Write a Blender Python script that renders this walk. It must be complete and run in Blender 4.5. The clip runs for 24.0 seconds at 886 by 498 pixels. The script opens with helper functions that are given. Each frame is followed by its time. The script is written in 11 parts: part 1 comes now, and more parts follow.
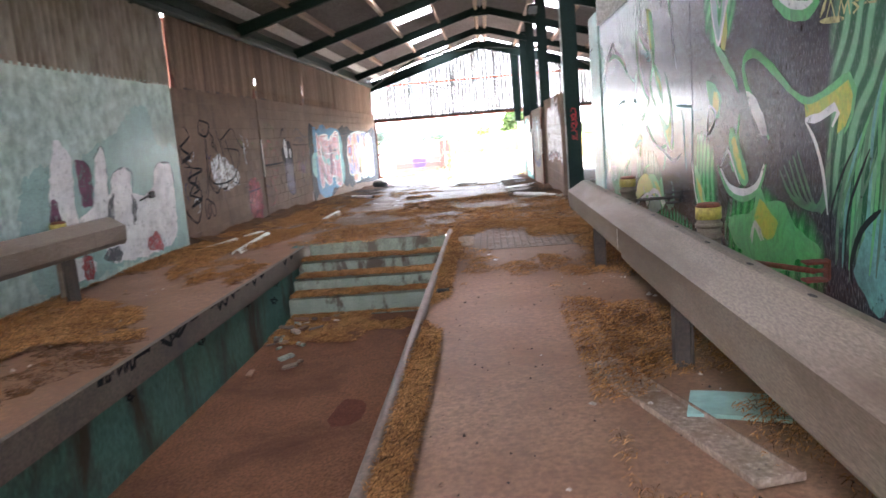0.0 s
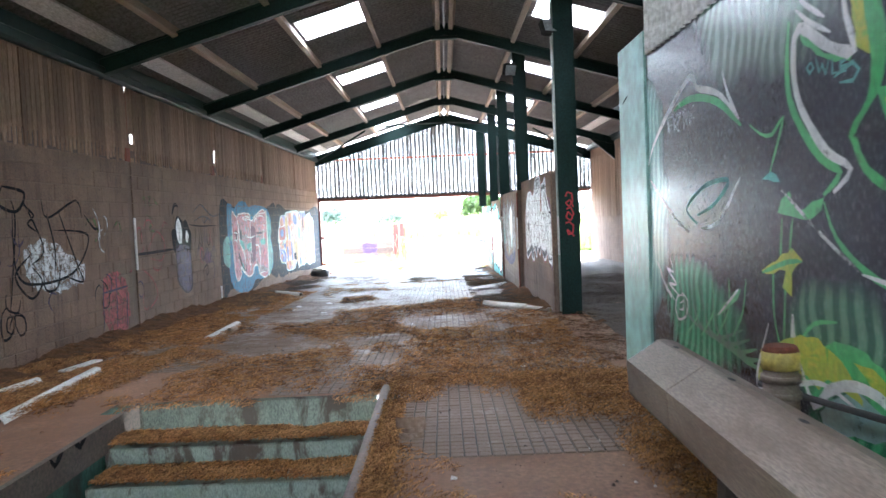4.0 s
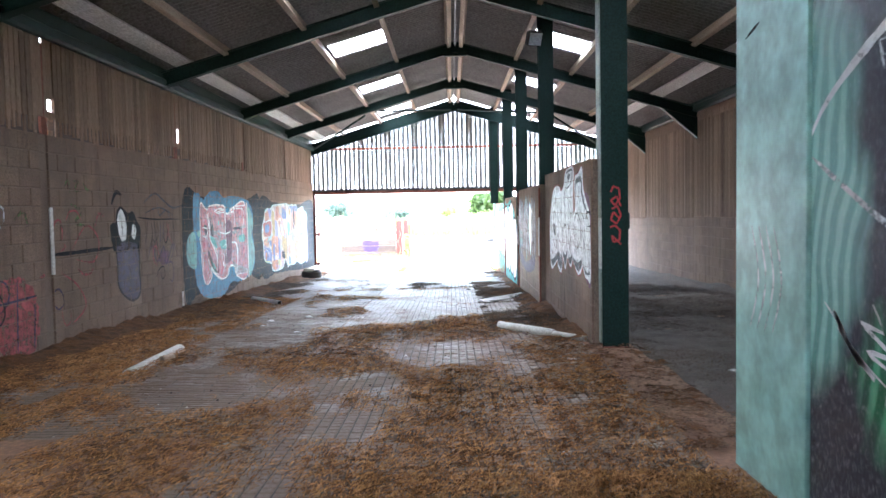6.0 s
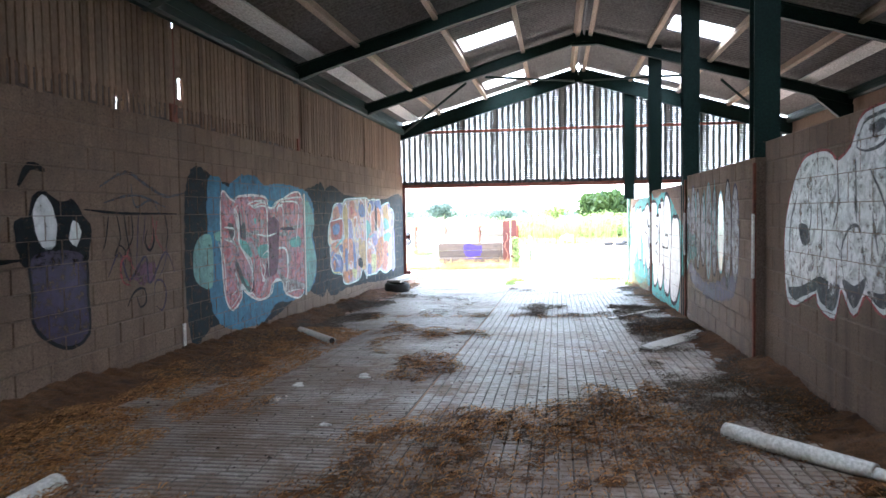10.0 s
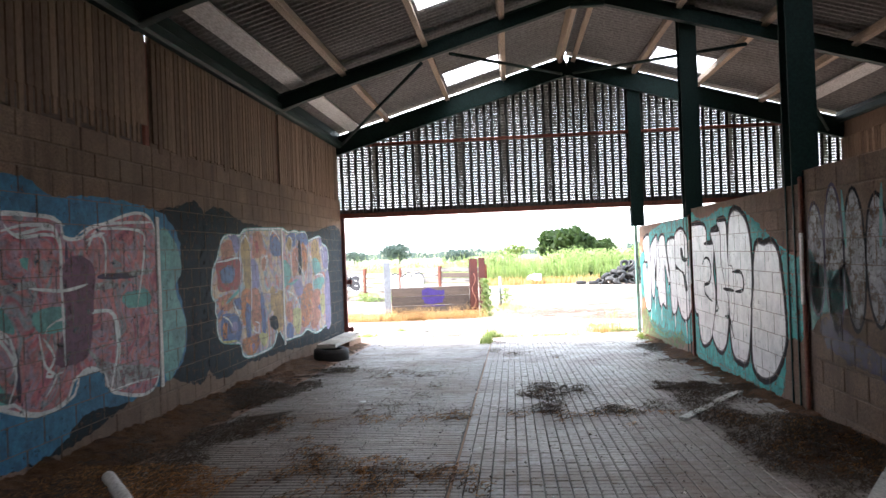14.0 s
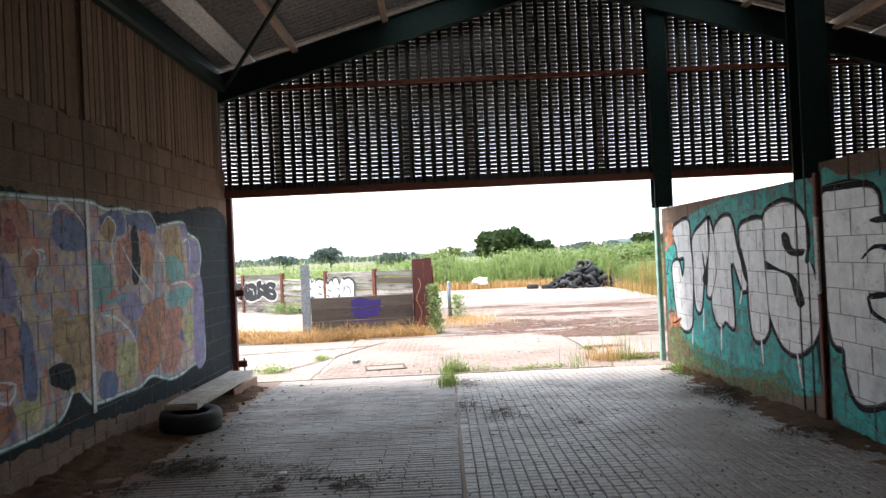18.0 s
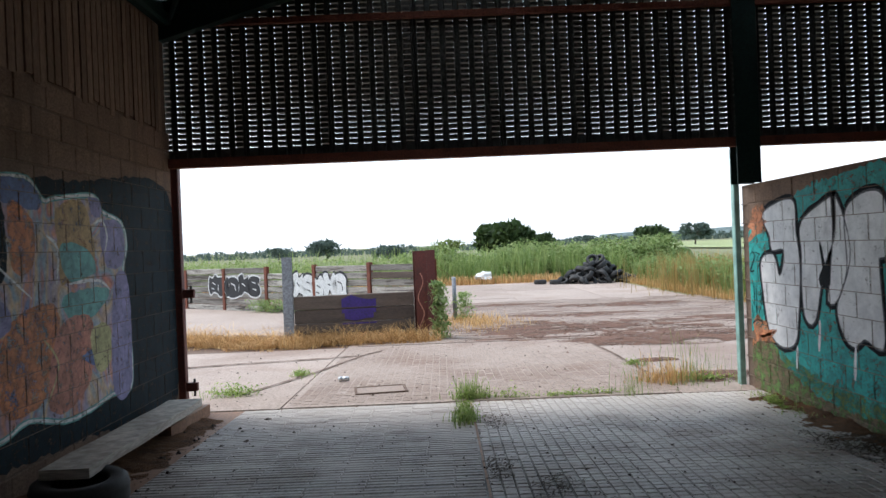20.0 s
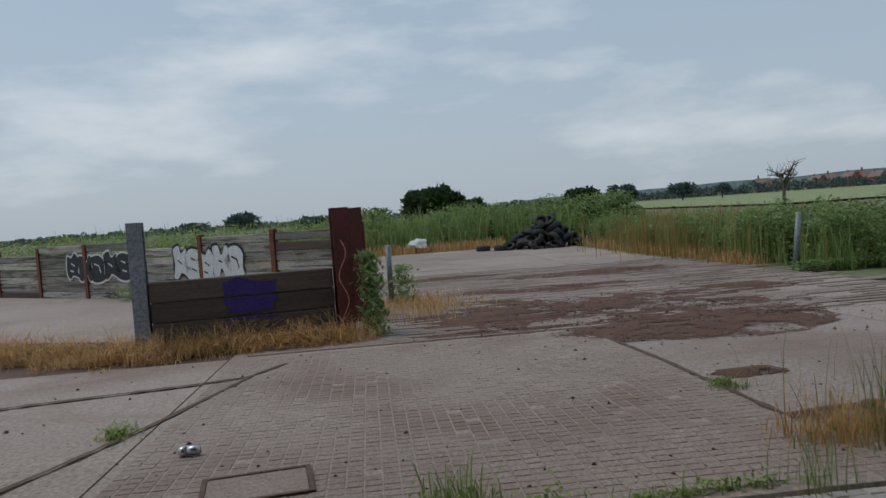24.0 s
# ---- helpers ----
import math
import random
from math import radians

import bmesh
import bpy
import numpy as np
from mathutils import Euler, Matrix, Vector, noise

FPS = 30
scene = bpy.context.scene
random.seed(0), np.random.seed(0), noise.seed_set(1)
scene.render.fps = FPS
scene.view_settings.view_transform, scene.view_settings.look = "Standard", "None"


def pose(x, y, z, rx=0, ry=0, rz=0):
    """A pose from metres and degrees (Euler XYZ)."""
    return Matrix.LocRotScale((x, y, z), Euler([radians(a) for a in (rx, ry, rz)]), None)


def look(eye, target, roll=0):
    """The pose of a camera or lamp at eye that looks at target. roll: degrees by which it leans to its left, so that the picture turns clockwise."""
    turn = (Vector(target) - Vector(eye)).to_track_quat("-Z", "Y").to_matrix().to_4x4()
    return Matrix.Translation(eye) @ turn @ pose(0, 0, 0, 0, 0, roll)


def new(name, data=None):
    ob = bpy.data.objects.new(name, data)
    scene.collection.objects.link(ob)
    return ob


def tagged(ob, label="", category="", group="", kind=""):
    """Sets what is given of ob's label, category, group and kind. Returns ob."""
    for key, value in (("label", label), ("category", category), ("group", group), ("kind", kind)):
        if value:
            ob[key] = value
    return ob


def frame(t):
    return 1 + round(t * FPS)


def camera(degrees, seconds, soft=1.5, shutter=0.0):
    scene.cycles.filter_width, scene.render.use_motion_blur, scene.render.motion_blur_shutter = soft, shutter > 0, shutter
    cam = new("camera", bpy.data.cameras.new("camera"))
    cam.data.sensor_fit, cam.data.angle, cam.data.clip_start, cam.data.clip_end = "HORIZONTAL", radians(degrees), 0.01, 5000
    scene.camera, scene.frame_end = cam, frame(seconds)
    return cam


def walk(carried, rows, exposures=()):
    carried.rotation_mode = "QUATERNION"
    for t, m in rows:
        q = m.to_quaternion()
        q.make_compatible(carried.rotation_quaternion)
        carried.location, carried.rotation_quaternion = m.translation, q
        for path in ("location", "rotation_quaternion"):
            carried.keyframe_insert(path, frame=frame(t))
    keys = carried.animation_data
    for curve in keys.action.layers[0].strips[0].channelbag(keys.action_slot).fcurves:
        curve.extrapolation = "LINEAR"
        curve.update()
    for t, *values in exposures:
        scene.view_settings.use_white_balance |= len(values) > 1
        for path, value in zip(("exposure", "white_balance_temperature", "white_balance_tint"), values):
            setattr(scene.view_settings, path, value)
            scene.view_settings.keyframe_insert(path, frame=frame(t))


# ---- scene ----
cam = camera(61.1, 24.0, shutter=0.4)
PATH = [
    (0, (0.745, 0.0, 1.857), (0.61, 1.972, 1.553), -4.7),
    (0.5, (0.638, 0.501, 1.859), (0.62, 2.482, 1.58), -5.0),
    (1, (0.519, 1.1, 1.946), (0.519, 3.088, 1.733), -4.5),
    (1.5, (0.551, 1.66, 1.92), (0.56, 3.657, 1.81), -4.2),
    (3.5, (0.631, 4.108, 1.926), (0.654, 6.105, 1.817), -2.7),
    (4, (0.684, 4.769, 1.922), (0.678, 6.767, 1.826), -2.4),
    (4.5, (0.647, 5.495, 1.915), (0.62, 7.493, 1.818), -1.8),
    (5, (0.669, 6.166, 1.892), (0.632, 8.163, 1.794), -1.3),
    (5.5, (0.682, 6.863, 1.919), (0.646, 8.861, 1.819), -1.1),
    (6, (0.701, 7.577, 1.925), (0.676, 9.574, 1.821), -1.1),
    (6.5, (0.736, 8.207, 1.915), (0.708, 10.205, 1.814), -0.8),
    (7, (0.688, 8.89, 1.91), (0.669, 10.887, 1.804), -0.6),
    (7.5, (0.65, 9.525, 1.949), (0.623, 11.523, 1.865), -0.7),
    (8, (0.562, 10.222, 1.977), (0.481, 12.219, 1.908), -0.3),
    (8.5, (0.487, 10.907, 1.978), (0.321, 12.899, 1.911), 1.0),
    (9, (0.412, 11.515, 1.876), (0.148, 13.495, 1.771), 0.8),
    (9.5, (0.265, 12.152, 1.828), (-0.023, 14.128, 1.719), -0.2),
    (10, (0.2, 12.874, 1.812), (-0.1, 14.849, 1.716), -0.9),
    (10.5, (0.066, 13.472, 1.852), (-0.213, 15.45, 1.762), -1.2),
    (12.5, (-0.291, 16.119, 1.713), (-0.622, 18.091, 1.746), -2.5),
    (13, (-0.419, 16.762, 1.714), (-0.69, 18.743, 1.744), -2.5),
    (13.5, (-0.438, 17.474, 1.702), (-0.675, 19.46, 1.728), -2.5),
    (14, (-0.524, 18.182, 1.687), (-0.704, 20.174, 1.698), -2.2),
    (14.5, (-0.582, 18.902, 1.678), (-0.745, 20.895, 1.69), -2.0),
    (15, (-0.641, 19.579, 1.586), (-0.788, 21.574, 1.585), -1.6),
    (15.5, (-0.781, 20.271, 1.608), (-0.915, 22.267, 1.609), -1.6),
    (16, (-0.827, 20.925, 1.565), (-0.958, 22.92, 1.563), -1.4),
    (16.5, (-0.921, 21.599, 1.575), (-1.038, 23.596, 1.582), -2.3),
    (17, (-0.935, 22.225, 1.564), (-1.037, 24.223, 1.575), -2.5),
    (17.5, (-1.02, 22.906, 1.565), (-1.042, 24.906, 1.57), -2.7),
    (18, (-1.081, 23.591, 1.567), (-1.083, 25.591, 1.58), -2.6),
    (18.5, (-1.129, 24.288, 1.546), (-1.118, 26.288, 1.556), -2.3),
    (20.5, (-1.343, 26.988, 1.522), (-1.34, 28.988, 1.511), -2.3),
    (21, (-1.403, 27.607, 1.505), (-1.373, 29.606, 1.483), -2.2),
    (21.5, (-1.416, 28.266, 1.485), (-1.373, 30.265, 1.441), -2.0),
    (22, (-1.468, 28.918, 1.446), (-1.378, 30.915, 1.391), -1.9),
    (22.5, (-1.443, 29.563, 1.41), (-1.337, 31.56, 1.358), -2.3),
    (23, (-1.452, 30.202, 1.367), (-1.314, 32.195, 1.293), -3.1),
    (23.5, (-1.413, 30.816, 1.33), (-1.232, 32.805, 1.232), -3.6),
    (24, (-1.353, 31.401, 1.297), (-1.158, 33.389, 1.2), -4.0),
]
walk(cam, [(t, look(eye, target, roll)) for t, eye, target, roll in PATH],
     exposures=[(0, 5.32, 6550, 21), (1.5, 5.29, 6400, 18), (4, 5.24, 5950, 11), (7, 5.15, 5850, 12), (8, 5.1, 5850, 11), (9.5, 4.57, 5850, 10), (11, 4.2, 6100, 11), (13, 3.73, 6400, 14),
                (14, 3.3, 6500, 14), (15.5, 2.9, 6600, 14), (17, 2.45, 6600, 13), (18.5, 1.75, 6550, 12), (20.5, 0.75, 6150, 9), (22, 0.26, 6150, 8), (23, -0.05, 6150, 8), (24, -0.66, 6050, 7)])

# ---- world and sun ----
SUN_EL, SUN_AZ = radians(58), radians(-60)
world = bpy.data.worlds.new("sky")
scene.world = world
world.use_nodes = True
wt = world.node_tree
wt.nodes.clear()
w_out = wt.nodes.new("ShaderNodeOutputWorld")
w_bg = wt.nodes.new("ShaderNodeBackground")
w_sky = wt.nodes.new("ShaderNodeTexSky")
w_sky.sky_type, w_sky.sun_disc = "NISHITA", False
w_sky.sun_elevation, w_sky.sun_rotation = SUN_EL, SUN_AZ
w_sky.air_density, w_sky.dust_density, w_sky.ozone_density = 1.0, 3.0, 1.5
w_tc = wt.nodes.new("ShaderNodeTexCoord")
w_map = wt.nodes.new("ShaderNodeMapping")
w_map.inputs["Scale"].default_value = (1.0, 1.0, 3.2)
w_n1 = wt.nodes.new("ShaderNodeTexNoise")
w_n1.inputs["Scale"].default_value, w_n1.inputs["Detail"].default_value, w_n1.inputs["Roughness"].default_value = 2.1, 7, 0.55
w_r1 = wt.nodes.new("ShaderNodeValToRGB")
w_r1.color_ramp.elements[0].position, w_r1.color_ramp.elements[1].position = 0.50, 0.67
w_r1.color_ramp.elements[0].color, w_r1.color_ramp.elements[1].color = (0.0, 0.0, 0.0, 1), (0.85, 0.85, 0.85, 1)
w_sep = wt.nodes.new("ShaderNodeSeparateXYZ")
w_veil = wt.nodes.new("ShaderNodeValToRGB")
w_veil.color_ramp.elements[0].position, w_veil.color_ramp.elements[1].position = 0.0, 0.75
w_veil.color_ramp.elements[0].color, w_veil.color_ramp.elements[1].color = (7.4, 8.0, 8.6, 1), (4.2, 5.5, 7.1, 1)
w_mid = w_veil.color_ramp.elements.new(0.3)
w_mid.color = (6.3, 7.5, 8.6, 1)
w_haze = wt.nodes.new("ShaderNodeMix")
w_haze.data_type = "RGBA"
w_haze.inputs[0].default_value = 0.75
w_cloud = wt.nodes.new("ShaderNodeMix")
w_cloud.data_type = "RGBA"
w_cloud.inputs[7].default_value = (10.0, 10.1, 10.2, 1)
wt.links.new(w_tc.outputs["Generated"], w_map.inputs["Vector"])
wt.links.new(w_tc.outputs["Generated"], w_sep.inputs["Vector"])
wt.links.new(w_sep.outputs["Z"], w_veil.inputs["Fac"])
wt.links.new(w_map.outputs["Vector"], w_n1.inputs["Vector"])
wt.links.new(w_n1.outputs["Fac"], w_r1.inputs["Fac"])
wt.links.new(w_sky.outputs["Color"], w_haze.inputs[6])
wt.links.new(w_veil.outputs["Color"], w_haze.inputs[7])
wt.links.new(w_r1.outputs["Color"], w_cloud.inputs[0])
wt.links.new(w_haze.outputs[2], w_cloud.inputs[6])
wt.links.new(w_cloud.outputs[2], w_bg.inputs["Color"])
wt.links.new(w_bg.outputs["Background"], w_out.inputs["Surface"])
w_bg.inputs["Strength"].default_value = 0.11
sun_data = bpy.data.lights.new("sun", "SUN")
sun_data.energy, sun_data.angle, sun_data.color = 1.7, radians(28), (1.0, 0.95, 0.88)
sun = new("sun", sun_data)
sun.rotation_euler = (radians(90) - SUN_EL, 0, math.pi - SUN_AZ)

# ---- helpers of this scene ----
from mathutils.geometry import tessellate_polygon

KY = (-60.0, 11.0, 17.0, 25.0, 30.5, 35.0, 43.0, 52.0, 500.0)
KZ = (0.32, 0.32, 0.22, 0.0, -0.14, -0.26, -0.41, -0.52, -0.6)


def zf(y):
    """Height of the ground, which falls gently towards the yard."""
    return float(np.interp(y, KY, KZ))


def link(bm, name, material=None):
    me = bpy.data.meshes.new(name)
    bm.to_mesh(me)
    bm.free()
    if material:
        me.materials.append(material)
    return me


def part(name, bm, material, parent, label=""):
    ob = new(name, link(bm, name, material) if isinstance(bm, bmesh.types.BMesh) else bm)
    if parent:
        ob.parent = parent
    return tagged(ob, label=label)


def empty(name, label, category, group="", kind="", at=(0, 0, 0)):
    ob = new(name)
    ob.location = at
    ob.empty_display_size = 0.1
    return tagged(ob, label, category, group, kind)


def box(bm, x0, x1, y0, y1, z0, z1, m=None):
    v = [bm.verts.new((x, y, z)) for z in (z0, z1) for y in (y0, y1) for x in (x0, x1)]
    if m is not None:
        for q in v:
            q.co = m @ q.co
    for f in ((0, 2, 3, 1), (4, 5, 7, 6), (0, 1, 5, 4), (2, 6, 7, 3), (0, 4, 6, 2), (1, 3, 7, 5)):
        bm.faces.new([v[i] for i in f])
    return v


def rbox(bm, x0, x1, y0, y1, z0, z1, c=0.01, m=None):
    """A box with chamfered upright edges and top and bottom edges."""
    cx, cy, cz = (x0 + x1) / 2, (y0 + y1) / 2, (z0 + z1) / 2
    a, b, d = (x1 - x0) / 2, (y1 - y0) / 2, (z1 - z0) / 2
    c = min(c, a * 0.9, b * 0.9, d * 0.9)
    rings = []
    for z, s in ((-d, c), (-d + c, 0), (d - c, 0), (d, c)):
        ring = []
        for sx, sy, first in ((-1, -1, 0), (1, -1, 1), (1, 1, 0), (-1, 1, 1)):
            pts = [(sx * (a - s), sy * (b - s - c)), (sx * (a - s - c), sy * (b - s))]
            if first:
                pts.reverse()
            for p in pts:
                q = Vector((cx + p[0], cy + p[1], cz + z))
                ring.append(bm.verts.new(m @ q if m is not None else q))
        rings.append(ring)
    n = 8
    for r0, r1 in zip(rings, rings[1:]):
        for i in range(n):
            bm.faces.new((r0[i], r0[(i + 1) % n], r1[(i + 1) % n], r1[i]))
    bm.faces.new(rings[0][::-1])
    bm.faces.new(rings[-1])


def tube(bm, p0, p1, r0, r1=None, seg=10, caps=True):
    r1 = r0 if r1 is None else r1
    p0, p1 = Vector(p0), Vector(p1)
    q = (p1 - p0).to_track_quat("Z", "Y")
    rings = []
    for p, r in ((p0, r0), (p1, r1)):
        rings.append([bm.verts.new(p + q @ Vector((r * math.cos(2 * math.pi * i / seg), r * math.sin(2 * math.pi * i / seg), 0))) for i in range(seg)])
    for i in range(seg):
        f = bm.faces.new((rings[0][i], rings[0][(i + 1) % seg], rings[1][(i + 1) % seg], rings[1][i]))
        f.smooth = True
    if caps:
        bm.faces.new(rings[0][::-1])
        bm.faces.new(rings[1])


def sweep(bm, profile, path, closed=True):
    """Sweeps a 2D profile (across, up) along a list of points in the ground plane direction of travel."""
    rings = []
    for i, p in enumerate(path):
        a, b = Vector(path[max(i - 1, 0)]), Vector(path[min(i + 1, len(path) - 1)])
        d = (b - a).normalized()
        side = d.cross(Vector((0, 0, 1))).normalized()
        up = side.cross(d)
        rings.append([bm.verts.new(Vector(p) + side * u + up * w) for u, w in profile])
    n = len(profile)
    for r0, r1 in zip(rings, rings[1:]):
        for i in range(n if closed else n - 1):
            bm.faces.new((r0[i], r0[(i + 1) % n], r1[(i + 1) % n], r1[i]))
    if closed:
        bm.faces.new(rings[0][::-1])
        bm.faces.new(rings[-1])


def ibeam(bm, p0, p1, depth, width, web=0.012, flange=0.016, up=(0, 0, 1)):
    """An I-section from p0 to p1, with its depth along up."""
    p0, p1, up = Vector(p0), Vector(p1), Vector(up)
    d = (p1 - p0)
    length = d.length
    d.normalize()
    side = d.cross(up).normalized()
    up = side.cross(d)
    m = Matrix.Translation(p0) @ Matrix((side, d, up)).transposed().to_4x4()
    h, w = depth / 2, width / 2
    box(bm, -w, w, 0, length, h - flange, h, m)
    box(bm, -w, w, 0, length, -h, -h + flange, m)
    box(bm, -web / 2, web / 2, 0, length, -h + flange, h - flange, m)


def line_flat(pts, width):
    """Triangles of an uneven ribbon along the points, in plan."""
    out, prev = [], None
    c = []
    for a, b in zip(pts, pts[1:]):
        n = max(2, int(math.hypot(b[0] - a[0], b[1] - a[1]) / 0.12))
        c += [(a[0] + (b[0] - a[0]) * i / n, a[1] + (b[1] - a[1]) * i / n) for i in range(n)]
    c.append(pts[-1])
    for i, p in enumerate(c):
        q, r = c[max(i - 1, 0)], c[min(i + 1, len(c) - 1)]
        d = Vector((r[0] - q[0], r[1] - q[1])).normalized()
        w = width / 2 * random.uniform(0.4, 1.5)
        cur = ((p[0] - d.y * w, p[1] + d.x * w), (p[0] + d.y * w, p[1] - d.x * w))
        if prev:
            out += [(prev[0], prev[1], cur[1]), (prev[0], cur[1], cur[0])]
        prev = cur
    return out


# ---- materials ----
def N(nt, kind, **values):
    node = nt.nodes.new("ShaderNode" + kind)
    for key, value in values.items():
        node.inputs[key.replace("_", " ")].default_value = value
    return node


def ramp(nt, fac, stops):
    node = nt.nodes.new("ShaderNodeValToRGB")
    cr = node.color_ramp
    while len(cr.elements) < len(stops):
        cr.elements.new(0.5)
    for e, (p, c) in zip(cr.elements, stops):
        e.position = p
        e.color = (*c, 1) if len(c) == 3 else c
    nt.links.new(fac, node.inputs["Fac"])
    return node.outputs["Color"]


def mixc(nt, fac, a, b, blend="MIX"):
    node = nt.nodes.new("ShaderNodeMix")
    node.data_type, node.blend_type = "RGBA", blend
    for sock, v in ((node.inputs[0], fac), (node.inputs[6], a), (node.inputs[7], b)):
        if isinstance(v, bpy.types.NodeSocket):
            nt.links.new(v, sock)
        elif isinstance(v, (int, float)):
            sock.default_value = v
        else:
            sock.default_value = (*v, 1)
    return node.outputs[2]


def maths(nt, op, a, b=0.0, c=None):
    node = nt.nodes.new("ShaderNodeMath")
    node.operation = op
    for i, v in enumerate((a, b) if c is None else (a, b, c)):
        if isinstance(v, bpy.types.NodeSocket):
            nt.links.new(v, node.inputs[i])
        else:
            node.inputs[i].default_value = v
    return node.outputs[0]


def noise_of(nt, scale, detail=4, rough=0.55, stretch=None, distort=0.0):
    geo = nt.nodes.new("ShaderNodeNewGeometry")
    vec = geo.outputs["Position"]
    if stretch:
        mp = nt.nodes.new("ShaderNodeMapping")
        mp.inputs["Scale"].default_value = stretch
        nt.links.new(vec, mp.inputs["Vector"])
        vec = mp.outputs["Vector"]
    n = N(nt, "TexNoise", Scale=scale, Detail=detail, Roughness=rough, Distortion=distort)
    nt.links.new(vec, n.inputs["Vector"])
    return n.outputs["Fac"]


def begin(name):
    m = bpy.data.materials.new(name)
    m.use_nodes = True
    nt = m.node_tree
    return m, nt, nt.nodes["Principled BSDF"]


def finish(nt, bsdf, color, rough=0.7, metal=0.0, bump=None, strength=0.3, distance=0.01, spec=0.5):
    if isinstance(color, bpy.types.NodeSocket):
        nt.links.new(color, bsdf.inputs["Base Color"])
    else:
        bsdf.inputs["Base Color"].default_value = (*color, 1)
    if isinstance(rough, bpy.types.NodeSocket):
        nt.links.new(rough, bsdf.inputs["Roughness"])
    else:
        bsdf.inputs["Roughness"].default_value = rough
    bsdf.inputs["Metallic"].default_value = metal
    bsdf.inputs["Specular IOR Level"].default_value = spec
    if bump is not None:
        b = nt.nodes.new("ShaderNodeBump")
        b.inputs["Strength"].default_value, b.inputs["Distance"].default_value = strength, distance
        nt.links.new(bump, b.inputs["Height"])
        nt.links.new(b.outputs["Normal"], bsdf.inputs["Normal"])


def rand(nt):
    return nt.nodes.new("ShaderNodeObjectInfo").outputs["Random"]


def island(nt):
    return nt.nodes.new("ShaderNodeNewGeometry").outputs["Random Per Island"]


def plain(name, a, b, scale=4.0, fine=40.0, rough=0.7, metal=0.0, stretch=None, bump=0.25, dist=0.004, stain=None, stain_at=(0.55, 0.75), vary=0.0, per="object", spec=0.5):
    """Two tones by noise at two scales, with stains of a third colour and a fine bump."""
    m, nt, bsdf = begin(name)
    big = noise_of(nt, scale, 5, 0.6, stretch)
    small = noise_of(nt, fine, 3, 0.6, stretch)
    col = ramp(nt, big, ((0.3, a), (0.7, b)))
    col = mixc(nt, 0.45, col, ramp(nt, small, ((0.34, tuple(v * 0.4 for v in a)), (0.66, tuple(min(1, v * 1.5) for v in b)))))
    if vary:
        r = rand(nt) if per == "object" else island(nt)
        tone = ramp(nt, r, ((0.0, (1 - vary,) * 3), (1.0, (1 + vary,) * 3)))
        col = mixc(nt, 1.0, col, tone, "MULTIPLY")
    if stain:
        s = noise_of(nt, scale * 0.6, 6, 0.65, stretch, 0.4)
        f = ramp(nt, s, ((stain_at[0], (0, 0, 0)), (stain_at[1], (1, 1, 1))))
        col = mixc(nt, f, col, stain)
    r = ramp(nt, small, ((0.2, (max(0.03, rough - 0.12),) * 3), (0.8, (min(1, rough + 0.1),) * 3)))
    finish(nt, bsdf, col, r, metal, small, bump, dist, spec)
    return m


M = {}
M["block"] = plain("concrete_block", (0.172, 0.111, 0.077), (0.245, 0.166, 0.120), 1.3, 55, 0.88, spec=0.25, bump=0.5, dist=0.006, stain=(0.13, 0.095, 0.075), stain_at=(0.5, 0.8), vary=0.09)
nt = M["block"].node_tree
block_bsdf = nt.nodes["Principled BSDF"]
grey = block_bsdf.inputs["Base Color"].links[0].from_socket
runs = ramp(nt, noise_of(nt, 1.6, 6, 0.7, (3.0, 3.0, 0.35)), ((0.5, (0, 0, 0)), (0.72, (0.75, 0.75, 0.75))))
specks = ramp(nt, noise_of(nt, 95, 2, 0.6), ((0.60, (0, 0, 0)), (0.68, (1, 1, 1))))
soiled = mixc(nt, runs, grey, (0.10, 0.07, 0.052))
nt.links.new(mixc(nt, specks, soiled, (0.07, 0.052, 0.042)), block_bsdf.inputs["Base Color"])
M["mortar"] = plain("mortar", (0.150, 0.106, 0.081), (0.215, 0.157, 0.122), 2, 60, 0.95, spec=0.2, bump=0.5, dist=0.005)
M["board"] = plain("weathered_board", (0.175, 0.112, 0.078), (0.265, 0.185, 0.135), 1.2, 30, 0.9, spec=0.15, stretch=(6, 6, 0.5), vary=0.25, stain=(0.13, 0.10, 0.075), stain_at=(0.6, 0.9))
M["steel"] = plain("green_painted_steel", (0.006, 0.02, 0.017), (0.011, 0.032, 0.027), 2.5, 40, 0.6, bump=0.15, stain=(0.07, 0.028, 0.015), stain_at=(0.7, 0.82), spec=0.2)
M["rust"] = plain("rusty_steel", (0.13, 0.035, 0.02), (0.22, 0.07, 0.04), 6, 50, 0.8, bump=0.4, stain=(0.06, 0.02, 0.015))
M["purlin"] = plain("purlin_timber", (0.30, 0.205, 0.14), (0.46, 0.35, 0.26), 2, 30, 0.75, stretch=(8, 0.6, 8), vary=0.15, stain=(0.5, 0.42, 0.33), stain_at=(0.6, 0.85))
M["roof"] = plain("fibre_cement", (0.145, 0.134, 0.128), (0.215, 0.203, 0.195), 0.8, 25, 0.9, vary=0.18, stain=(0.15, 0.12, 0.10), stain_at=(0.6, 0.9))
M["eave"] = plain("pale_eave_strip", (0.6, 0.57, 0.54), (0.75, 0.72, 0.70), 1.5, 20, 0.8, stretch=(3, 0.6, 3), stain=(0.3, 0.24, 0.18), stain_at=(0.62, 0.85))
